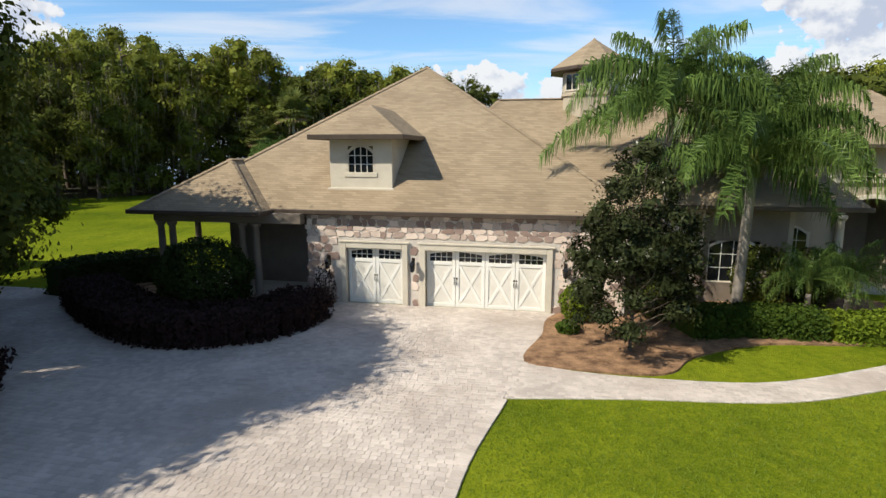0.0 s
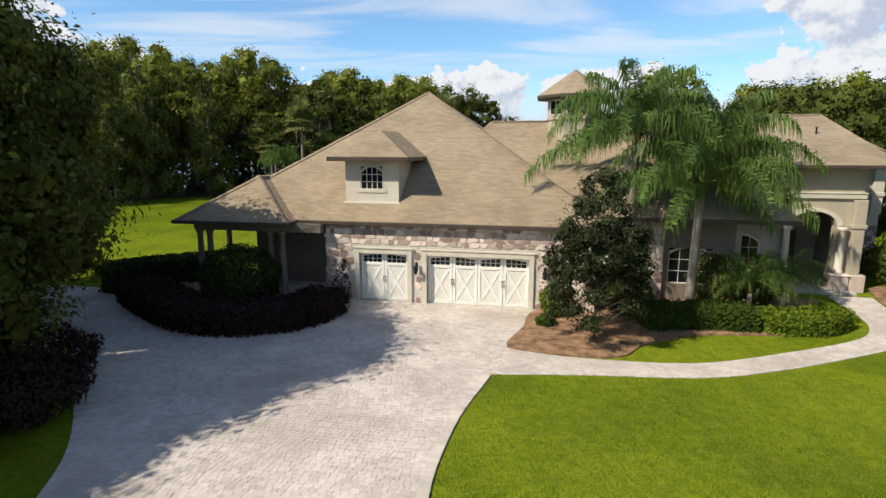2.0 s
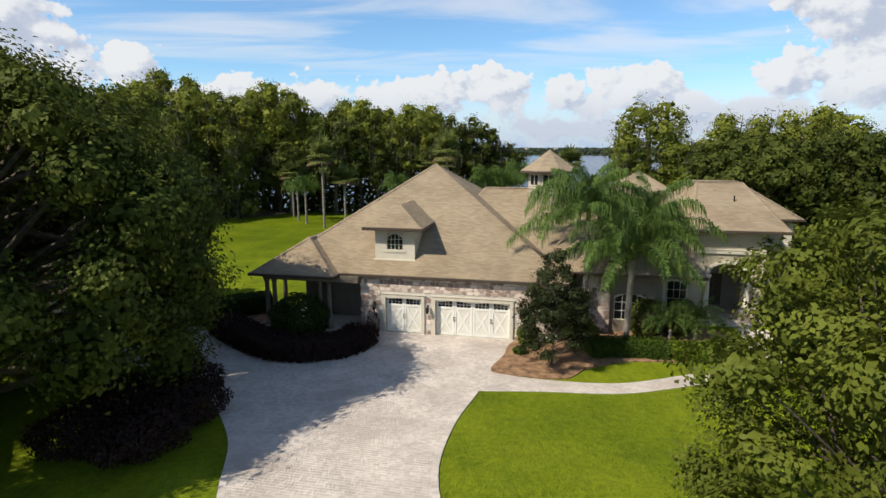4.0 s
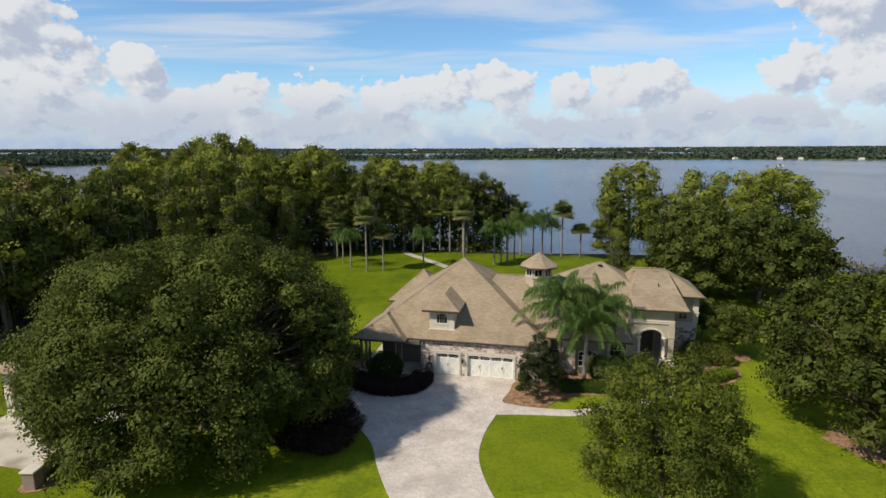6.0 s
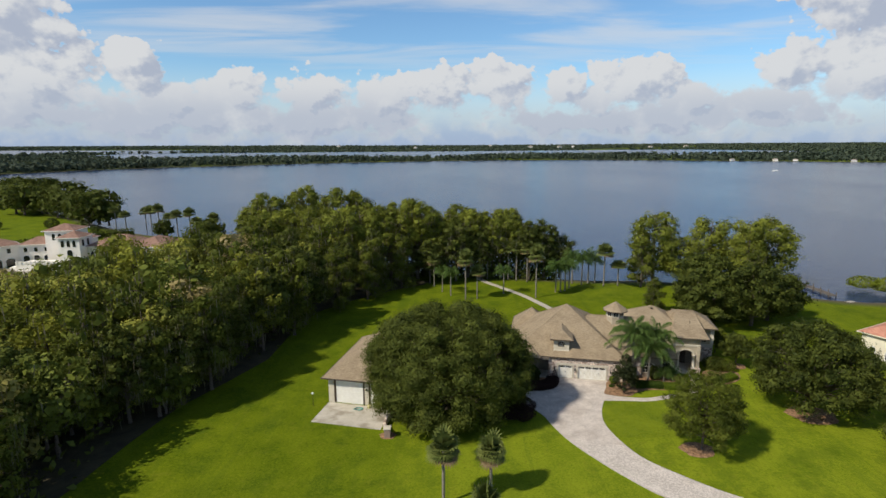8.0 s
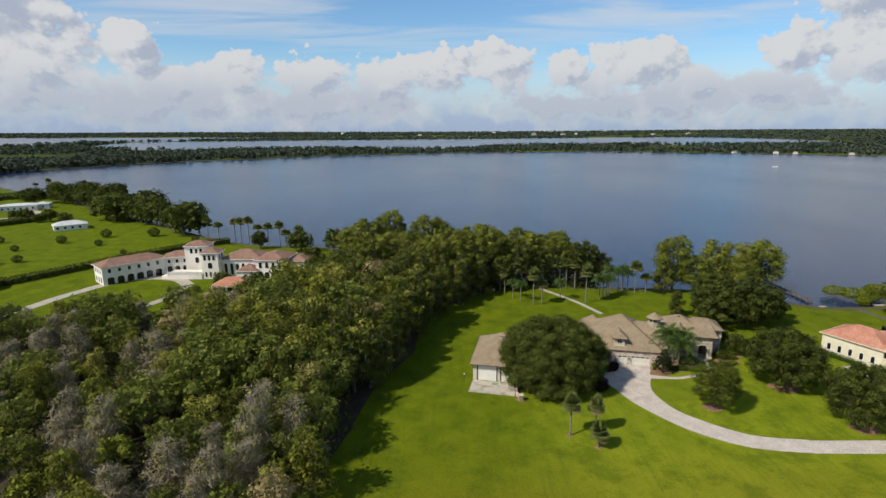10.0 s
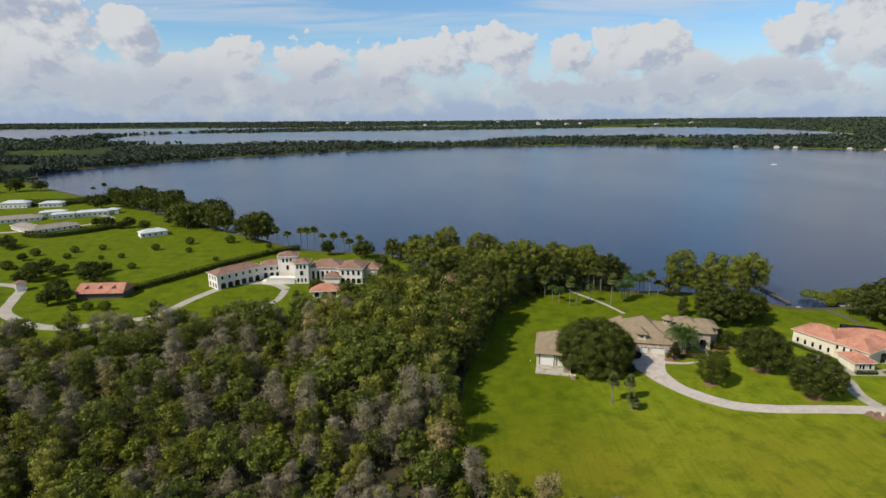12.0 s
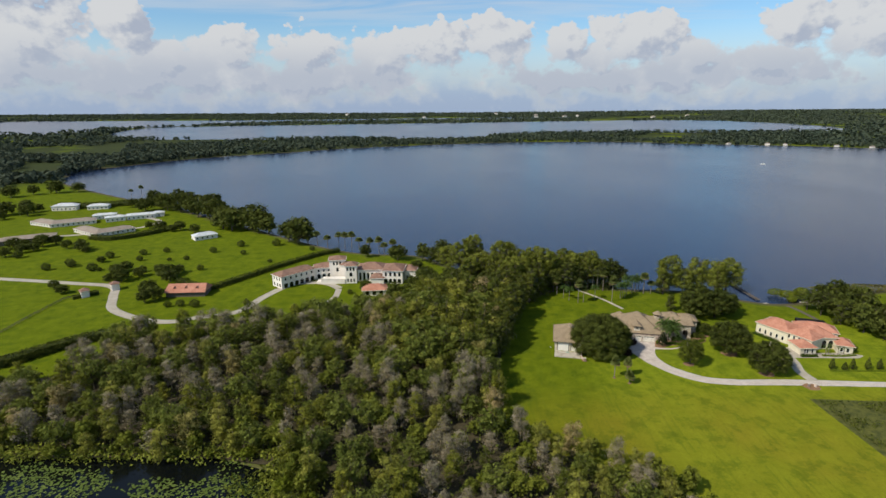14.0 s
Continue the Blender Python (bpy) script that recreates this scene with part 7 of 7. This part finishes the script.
g.face((-0.8, -1.0, 3.0), (22.8, -1.0, 3.0), (22.0, 5.5, 6.6), (0.0, 5.5, 6.6))
g.face((22.8, 12.0, 3.0), (-0.8, 12.0, 3.0), (0.0, 5.5, 6.6), (22.0, 5.5, 6.6))
g.face((22.8, -1.0, 3.0), (22.8, 12.0, 3.0), (22.0, 5.5, 6.6))
g.face((-0.8, 12.0, 3.0), (-0.8, -1.0, 3.0), (0.0, 5.5, 6.6))
g.face((-0.8, 12.0, 2.9), (22.8, 12.0, 2.9), (22.8, -1.0, 2.9), (-0.8, -1.0, 2.9))
part("roof", g, TILE, barn, "sunlit orange tile roof")
for u in (4.6, 11.0, 17.4):
    d = Geo()
    d.face((u - 1.1, 1.9, 4.62), (u + 1.1, 1.9, 4.62), (u, 1.9, 5.6))
    d.face((u - 1.3, 1.6, 4.45), (u, 1.6, 5.7), (u, 4.1, 5.8))
    d.face((u, 1.6, 5.7), (u + 1.3, 1.6, 4.45), (u, 4.1, 5.8))
    part("dormer", d, TILE_BROWN, barn, "small dark dormer")
for k, (x, y) in enumerate(((-304.9, 85.0), (-294.5, 97.5))):
    gate = thing("gatehouse", "small stuccoed gate tower with brown tile cap", "gatehouse", pose(x, y, 0, 0, 0, -48), "gate towers")
    part("body", Geo().box(-2.0, 2.0, -2.0, 2.0, -0.1, 4.0, 0.05).box(-2.2, 2.2, -2.2, 2.2, 2.5, 2.8, 0.03), MANSION, gate)
    part("roof", hip_roof(-2.7, 2.7, -2.7, 2.7, 4.0, (0, 0, 0, 0, 5.6)), TILE_BROWN, gate)
    glazed(gate, pose(0, -2.0, 0), -0.6, 1.0, 1.2, 1.6, 0.5)
# low buildings beyond the meadow
LOW = [(-486, 284, -24, 33, 13, 3.2, 2.4, 1), (-457, 270, 32, 36, 14, 3.2, 2.4, 1), (-424, 253, -33, 40, 12, 3.2, 2.4, 1), (-391, 231, 50, 32, 13, 3.2, 2.4, 1), (-514, 352, 10, 24, 12, 5.0, 2.4, 0), (-479, 357, 16, 20, 10, 4.0, 1.8, 0),
       (-420, 293, 30, 17, 9, 4.2, 1.2, 0), (-405, 303, 28, 25, 12, 4.0, 1.4, 0), (-388, 318, 20, 10, 9, 4.0, 1.4, 0), (-452, 201, 32, 40, 14, 4.0, 2.0, 2), (-300, 218, 40, 18, 10, 3.4, 2.2, 0), (-440, 305, 25, 20, 9, 4.0, 1.4, 0)]
PALE_ROOF = surface("pale_metal_roof", (0.50, 0.52, 0.52), (0.68, 0.70, 0.70), 0.3, 8, 0.5, 0.1)
GREY_ROOF = surface("grey_brown_roof", (0.24, 0.195, 0.16), (0.36, 0.30, 0.25), 0.3, 10, 0.9)
for x, y, a, w, d, h, r, kind in LOW:
    roofs = (PALE_ROOF, GREY_ROOF, GREY_ROOF)
    names = ("white low building with a pale metal roof", "long white building with a grey-brown roof", "long brown building beside the lane")
    b = thing("low_building", names[kind], "building", None, "meadow buildings")
    m = block(b, x, y, a, w, d, h, r, TIMBER if kind == 2 else MANSION, roofs[kind], 0.5)
    for i in range(int(w // 4)):
        glazed(b, m, 1.2 + 4.0 * i, 1.0, 1.3, 1.4)

# board fence and dark hedgerows
fence = thing("fence", "dark board fence along the paddock", "fence")
fl = [(-352, 10), (-313, 33), (-314, 57), (-314, 80), (-309, 86)]
for (x0, y0), (x1, y1) in zip(fl, fl[1:]):
    ln = math.hypot(x1 - x0, y1 - y0)
    m = pose(x0, y0, 0, 0, 0, math.degrees(math.atan2(y1 - y0, x1 - x0)))
    for k in range(max(1, int(ln / 3))):
        ps = part("post", Geo().box(-0.07, 0.07, -0.07, 0.07, -0.2, 1.45, 0.01), TIMBER, fence)
        ps.matrix_local = m @ pose(k * 3.0, 0, 0)
    for z in (0.35, 0.8, 1.25):
        rl = part("rail", Geo().box(0, ln, -0.03, 0.03, z, z + 0.16), TIMBER, fence)
        rl.matrix_local = m
hedge("hedgerow", "long dark hedgerow along the mansion grounds", [(-262, 110), (-238, 97), (-228, 108), (-208, 142), (-188, 170), (-174, 182)], 3.2, 3.0, 6000, 0.7, DARK_OAK, 221)
hedge("hedgerow", "dark clipped hedgerow across the near meadow", [(-300, -14), (-284, -2), (-272, 14), (-262, 24), (-250, 32)], 6.0, 4.2, 4500, 0.8, DARK_OAK, 222, round_top=2.5)
hedge("hedgerow", "dark hedgerow beside the gate", [(-309, 80), (-304, 87), (-300, 90)], 2.4, 2.2, 900, 0.5, DARK_OAK, 223)
hedge("hedgerow", "dark hedge below the low buildings", [(-392, 226), (-372, 222), (-352, 240), (-340, 262)], 5.0, 4.0, 3000, 0.9, DARK_OAK, 224, round_top=2.0)
hedge("hedgerow", "far dark hedgerow on the meadow rim", [(-520, 372), (-480, 372), (-440, 392), (-400, 380)], 14.0, 5.0, 4000, 1.4, DARK_OAK, 225, round_top=3.0)
bushes = [(-357, 149), (-292, 159), (-281, 162), (-260, 137), (-270, 182), (-255, 199), (-228, 202), (-218, 154), (-196, 187), (-314, 160), (-297, 133), (-353, 145), (-333, 136), (-328, 135.5), (-247.8, 67.9), (-241, 68.5), (-232.5, 67.7), (-366, 138), (-409, 169), (-150, 88), (-245, 176), (-306, 183), (-320, 176), (-340, 168)]
kit = shrub("orchard_bush", "round dark green orchard bush", *bushes[0], 3.0, 3.0, 5.0, 650, 0.75, DARK_OAK, 230, "orchard bushes")
for k, (x, y) in enumerate(bushes[1:]):
    copy_thing(kit, spot(x, y, k * 47 % 360, 0.55 + 0.11 * (k * 7 % 6)))
# larger trees about the meadow and shore, woods on the right
OAKS = [broad_tree("meadow_oak", "dark spreading oak near the lake shore", 241, 15, 9.5, 24, 1200, 1.15, DARK_OAK, 0.5, 0.12, at=pose(-258, 248, -0.3), group="meadow oaks", skirt=0.7, full=0.4),
        broad_tree("meadow_oak", "tall dark oak among the meadow trees", 242, 17, 8.0, 22, 1100, 1.15, DARK_OAK, 0.45, 0.14, at=pose(-307, 297, -0.3), group="meadow oaks", skirt=0.7, full=0.3)]
for k, (x, y, s) in enumerate(((-213, 208, 1.0), (-222, 216, 0.85), (-270, 258, 0.9), (-282, 268, 0.8), (-296, 286, 0.9), (-316, 304, 1.0), (-328, 312, 0.85), (-342, 318, 0.8), (-300, 274, 0.7), (-356, 335, 0.9), (-372, 345, 0.8), (-390, 352, 0.9), (-331, 330, 0.8), (-246, 240, 0.8),
                               (-268, 112, 0.6), (-275, 118, 0.62), (-300, 113, 0.62), (-306, 118, 0.5), (-260, 78, 0.6), (-264, 74, 0.5), (-374, 188, 0.6), (-380, 196, 0.5), (-415, 202, 0.55), (-424, 196, 0.5), (-408, 208, 0.45), (-531, 340, 0.7), (-545, 330, 0.8), (-552, 318, 0.75), (-520, 326, 0.7), (-400, 400, 0.8), (-430, 402, 0.8),
                               (-152, 168, 0.6), (-128, 160, 0.75), (-110, 158, 0.8), (-100, 150, 0.85), (-96, 168, 0.8), (-141, 92, 0.5), (-112, 122, 0.7), (-106, 110, 0.7), (-104, 98, 0.75), (-112, 90, 0.7), (-122, 76, 0.7), (-98, 88, 0.85), (-90, 96, 0.9))):
    s *= 1.25 if y > 200 else 1.0
    copy_thing(OAKS[k % 2], spot(x, y, k * 61 % 360, s * (0.92 + 0.16 * (k % 3) / 2), s, -0.2))
# dark trees round the low buildings, the gate and along the meadow rim
MEADOW = [(-402, 368, 0.9), (-393, 375, 1.0), (-379, 378, 0.9), (-359, 367, 0.9), (-342, 353, 1.0), (-295, 263, 1.0), (-284, 256, 1.1), (-280, 270, 1.0), (-272, 279, 1.1), (-259, 270, 0.9), (-215, 220, 1.05), (-206, 214, 0.8),
          (-545, 359, 0.8), (-525, 349, 0.7), (-564, 366, 0.9), (-363, 265, 0.45), (-349, 258, 0.5), (-336, 253, 0.4), (-331, 257, 0.5), (-314, 248, 0.5), (-434, 197, 0.6), (-417, 183, 0.6), (-412, 188, 0.5), (-421, 172, 0.6), (-391, 196, 0.5),
          (-369, 184, 0.4), (-424, 214, 0.5), (-313, 129, 0.55), (-309, 135, 0.5), (-294, 123, 0.5), (-274, 122, 0.6), (-271, 130, 0.5), (-285, 132, 0.4), (-306, 111, 0.5), (-270, 90, 0.6), (-322, 90, 0.45), (-333, 99, 0.4), (-339, 156, 0.4),
          (-628, 442, 1.0), (-615, 462, 1.0), (-595, 475, 1.1), (-572, 484, 1.0), (-533, 306, 0.7), (-439, 372, 0.8), (-412, 350, 0.8), (-560, 420, 0.9), (-540, 440, 1.0), (-520, 430, 0.9), (-500, 435, 1.0), (-650, 400, 1.0), (-640, 370, 0.9), (-610, 350, 0.9)]
for k, (x, y, s) in enumerate(MEADOW):
    if inside([x], [y], FIELDS[2])[0]:
        continue
    s *= 1.25 if y > 200 and x > -420 else 1.0
    copy_thing(OAKS[k % 2], spot(x, y, k * 71 % 360, s * (0.95 + 0.2 * (k % 3) / 2), s * (1.0 - 0.2 * (k % 2)), -0.3))
for k, (x, y) in enumerate(((-186, 196), (-178, 200), (-172, 194), (-166, 190), (-160, 188), (-196, 204), (-150, 176), (-143, 174), (-139, 172), (-133, 176), (-224, 226), (-468, 445), (-478, 440))):
    copy_thing(bpy.data.objects["lake_palm"], spot(x, y, k * 47 % 360, 1.35, 0.72 + 0.1 * (k % 4), -0.4))
RIGHT = [(98, 52), (104, 46), (100, 40), (108, 38), (104, 30), (112, 30), (108, 22), (116, 20), (112, 12), (122, 12), (118, 4), (128, 2), (120, 28), (128, 20), (116, 44), (124, 36), (112, 54), (120, 52), (132, 30), (136, 14), (132, 44), (124, 62), (110, 64), (140, 52), (104, 62), (134, -4), (142, 24), (146, 8), (96, 60), (118, 70)]
for k, (x, y) in enumerate(RIGHT):
    copy_thing((TALL[2], OAKS[0], TALL[3], KINDS[6][0], OAKS[1])[k % 5], spot(x + 4, y, k * 83 % 360, (0.75, 0.8, 0.8, 0.95, 0.8)[k % 5], (0.68, 0.85, 0.72, 0.9, 0.85)[k % 5], -0.2))
for k, (x, y, r, h) in enumerate(((98, 85, 4.5, 3.4), (101, 80, 4.0, 4.2), (104, 77, 3.6, 5.0), (109, 79, 4.2, 5.6), (112, 84, 4.0, 4.4), (100, 73, 2.6, 3.0))):
    shrub("reed_bed", "bright yellow-green brush at the lake edge", x, y, r, r * 0.8, h, 1500, 0.5, LIME, 251 + k, "lake edge brush", z=-0.4)
shrub("reed_bed", "tawny reeds along the shore", 150, 92, 26, 6, 2.4, 3000, 0.8, REED, 252)

# ---------------------------------------------------------------- far woods
def hazed_far_wood(name, label, n, xr, yr, size, height, seed, keep, per=9, level=True):
    """Many small clumps standing on the land, for woods too far off to count."""
    g = np.random.default_rng(seed)
    x, y = g.uniform(*xr, n), g.uniform(*yr, n)
    ok = keep(x, y, g)
    x, y = x[ok], y[ok]
    z = land_height(x, y)
    m = len(x)
    h = height * g.uniform(0.6, 1.25, m)
    D = unit(g.normal(size=(m, per, 3)))
    P = np.stack([x, y, z + h * 0.52], 1)[:, None] + D * np.stack([np.full(m, size), np.full(m, size), h * 0.46], 1)[:, None] * g.uniform(0.45, 1.0, (m, per, 1))
    P = P.reshape(-1, 3)
    N = unit(D.reshape(-1, 3) + 0.4 * g.normal(size=P.shape) + np.array([0, 0, 0.35]))
    solid(name, quads(name, leaves(g, P, N, size * 1.25, 0.75), HAZED_WOOD), None, label, "woods", "", "stuff")


def clear_of_water(x, y, gap=4.0):
    ok = ~inside(x, y, SHORE) & (edge_distance(x, y, SHORE) > gap)
    for area in FAR_LAKES + FIELDS:
        ok &= ~inside(x, y, area)
    return ok


def patchy(x, y, scale, cut):
    v = np.sin(x / scale + 1.3 * np.sin(y / scale * 0.7)) + np.sin(y / scale * 1.1 + 2.1 + np.sin(x / scale * 0.6))
    return v > cut


hazed_far_wood("far_shore_wood", "dark wooded far shore of the lake", 20000, (-1300, 1500), (560, 2100), 5.5, 13, 301,
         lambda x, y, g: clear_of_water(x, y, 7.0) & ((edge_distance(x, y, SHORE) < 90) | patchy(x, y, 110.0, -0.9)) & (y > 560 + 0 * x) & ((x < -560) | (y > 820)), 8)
hazed_far_wood("left_wood", "dark woods beyond the meadow", 6500, (-1500, -400), (250, 1000), 5.5, 13, 302,
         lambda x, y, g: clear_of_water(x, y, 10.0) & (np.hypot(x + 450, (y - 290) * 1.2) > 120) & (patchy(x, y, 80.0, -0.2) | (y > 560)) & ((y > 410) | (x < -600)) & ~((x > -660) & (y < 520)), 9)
hazed_far_wood("horizon_wood", "dark wooded country towards the horizon", 26000, (-4700, 4700), (1900, 4850), 9, 13, 303,
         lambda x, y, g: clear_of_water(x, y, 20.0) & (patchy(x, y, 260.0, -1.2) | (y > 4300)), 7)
hazed_far_wood("side_wood", "dark woods flanking the lake", 3000, (1000, 4000), (300, 2200), 10, 15, 304, lambda x, y, g: clear_of_water(x, y, 12.0), 7)
hazed_far_wood("side_wood", "dark woods to the far side of the meadows", 3000, (-4000, -1300), (500, 2400), 12, 15, 305, lambda x, y, g: clear_of_water(x, y, 12.0), 7)
# pale far houses on the opposite shore
kit = thing("far_house", "tiny white lakeside house on the far shore", "house", pose(728, 1205, 0, 0, 0, -20) @ Matrix.Scale(0.6, 4), "far shore houses")
part("wall", Geo().box(-9, 9, -6, 6, -1, 5, 0.1), MANSION, kit)
part("roof", hip_roof(-10, 10, -7, 7, 5, (-4, 0, 4, 0, 9)), GREY_ROOF, kit)
for k, (x, y) in enumerate(((760, 1182), (852, 1128), (905, 1085), (640, 1226))):
    copy_thing(kit, pose(x, y, 0.3, 0, 0, -30 + 13 * k) @ Matrix.Scale(0.9, 4))
for k, (x, y) in enumerate(((500, 3500), (700, 3560), (560, 3900), (820, 3700), (-250, 3600), (1200, 3300), (1500, 3500), (-900, 4300), (300, 4300))):
    copy_thing(kit, pose(x, y, float(land_height(np.array([x]), np.array([y]))[0]) + 8, 0, 0, 20 * k) @ Matrix.Scale(2.4, 4))
boat = thing("motor_boat", "small white motor boat out on the lake", "boat", pose(472, 767, LAKE_Z, 0, 0, 80))
part("hull", Geo().prism([(-1.2, -3.5), (1.2, -3.5), (1.3, 1.0), (0.0, 4.2), (-1.3, 1.0)], -0.2, 1.1), WHITE, boat)
part("windscreen", Geo().box(-0.9, 0.9, 0.2, 0.4, 1.1, 1.9, 0.03), GLASS, boat)

# ---------------------------------------------------------------- pavers of the drive and the walk
def paver_mesh(w, d, h=0.007, b=0.004):
    g = Geo()
    top = [(b, b, h), (w - b, b, h), (w - b, d - b, h), (b, d - b, h)]
    low = [(0, 0, 0), (w, 0, 0), (w, d, 0), (0, d, 0)]
    g.face(*top)
    for i in range(4):
        j = (i + 1) % 4
        g.face(low[i], low[j], top[j], top[i])
    return g


def lay(parent_name, poly, ymin, ymax, z, seed, singles, near):
    """Pavers of three lengths in running courses over a polygon; the ones within near are pieces of their own."""
    rng = random.Random(seed)
    turn = radians(-11)
    c, s = math.cos(turn), math.sin(turn)
    P = np.array(poly)
    loc = np.stack([P[:, 0] * c + P[:, 1] * s, -P[:, 0] * s + P[:, 1] * c], 1)
    lo, hi = loc.min(0), loc.max(0)
    cells = []
    v, depth = lo[1], 0.155
    while v < hi[1]:
        u = lo[0] - rng.uniform(0, 0.2)
        while u < hi[0]:
            w = rng.choice((0.13, 0.18, 0.23))
            cells.append((u, v, w))
            u += w
        v += depth
    C = np.array(cells)
    cu, cv = C[:, 0] + C[:, 2] / 2, C[:, 1] + depth / 2
    x, y = cu * c - cv * s, cu * s + cv * c
    ok = inside(x, y, poly) & (y > ymin) & (y < ymax) & (edge_distance(x, y, poly) > 0.10)
    C, x, y = C[ok], x[ok], y[ok]
    rank = np.argsort(np.hypot(x - near[0], y - near[1]))
    owner = bpy.data.objects[parent_name]
    shared = {w: paver_mesh(w - 0.005, depth - 0.005).mesh("paver", PAVER) for w in (0.13, 0.18, 0.23)}
    for i in rank[:singles]:
        ob = new("paver", shared[float(C[i, 2])])
        ob.parent = owner
        ob.matrix_local = pose(C[i, 0] * c - C[i, 1] * s, C[i, 0] * s + C[i, 1] * c, z + rng.uniform(-0.003, 0.003), rng.uniform(-0.3, 0.3), rng.uniform(-0.3, 0.3), -11)
    rest = rank[singles:]
    n = len(rest)
    g = np.random.default_rng(seed)
    b, h = 0.004, 0.007
    u0, v0, w0 = C[rest, 0], C[rest, 1], C[rest, 2] - 0.005
    dz = z + g.uniform(-0.003, 0.003, n)
    d0 = depth - 0.005
    cor = np.array([(0, 0), (1, 0), (1, 1), (0, 1)], float)
    V = np.zeros((n, 8, 3))
    for k in range(4):
        for t in range(2):
            ins = b if t else 0.0
            uu = u0 + np.where(cor[k, 0] > 0, w0 - ins, ins)
            vv = v0 + (d0 - ins if cor[k, 1] > 0 else ins)
            V[:, k + 4 * t] = np.stack([uu * c - vv * s, uu * s + vv * c, dz + (h if t else 0)], 1)
    F = np.array([(4, 5, 6, 7), (0, 1, 5, 4), (1, 2, 6, 5), (2, 3, 7, 6), (3, 0, 4, 7)])
    me = bpy.data.meshes.new("pavers")
    idx = (np.arange(n)[:, None, None] * 8 + F[None]).reshape(-1, 4)
    me.vertices.add(8 * n)
    me.vertices.foreach_set("co", V.astype(np.float32).ravel())
    me.loops.add(idx.size)
    me.loops.foreach_set("vertex_index", idx.astype(np.int32).ravel())
    me.polygons.add(len(idx))
    me.polygons.foreach_set("loop_start", np.arange(0, idx.size, 4, dtype=np.int32))
    me.polygons.foreach_set("loop_total", np.full(len(idx), 4, dtype=np.int32))
    me.materials.append(PAVER)
    me.update(calc_edges=True)
    me.shade_flat()
    ob = new("pavers", me)
    ob.parent = owner
    tagged(ob, "pale grey tumbled concrete pavers", "", "", "stuff")


def border(parent_name, line, z, seed):
    """A soldier course along an edge, joined."""
    P = np.array(line)
    seg = np.linalg.norm(np.diff(P, axis=0), axis=1)
    cum = np.concatenate([[0], np.cumsum(seg)])
    g = Geo()
    rng = random.Random(seed)
    t = 0.0
    while t < cum[-1] - 0.2:
        k = min(int(np.searchsorted(cum, t, side="right")) - 1, len(seg) - 1)
        p = P[k] + (P[k + 1] - P[k]) * (t - cum[k]) / max(seg[k], 1e-6)
        d = (P[k + 1] - P[k]) / max(seg[k], 1e-6)
        m = Matrix.Translation((p[0], p[1], z + rng.uniform(-0.003, 0.003))) @ Matrix.Rotation(math.atan2(d[1], d[0]), 4, "Z")
        g.box(0.006, 0.20, -0.14, 0.14, -0.05, 0.018, 0.006, m)
        t += 0.205
    ob = part("edge_pavers", g, PAVER, bpy.data.objects[parent_name], "pale edging course")
    ob["kind"] = "stuff"


lay("driveway", DRIVE, -1.0, 30.0, 0.037, 3, 300, (-1.5, 8.5))
lay("footpath", WALK_OUT + WALK_IN[::-1], -30, 40, 0.031, 4, 200, (6.0, 13.0))
border("driveway", smooth_line([(1.4, 12.4), (0.1, 8.9), (-0.55, 5.0), (0.2, 0.5), (1.9, -4.0), (4.8, -7.4), (10, -12.0), (15, -14.4), (24, -15.6)], 6), 0.037, 1)
border("driveway", smooth_line([(23, -20.1), (14, -18.9), (8.4, -17.0), (2.0, -12.5), (-1.7, -8.1), (-4.7, -3.6), (-6.8, 0.2), (-8.2, 4.0), (-9.4, 7.9), (-12.7, 13.0)], 6), 0.037, 2)
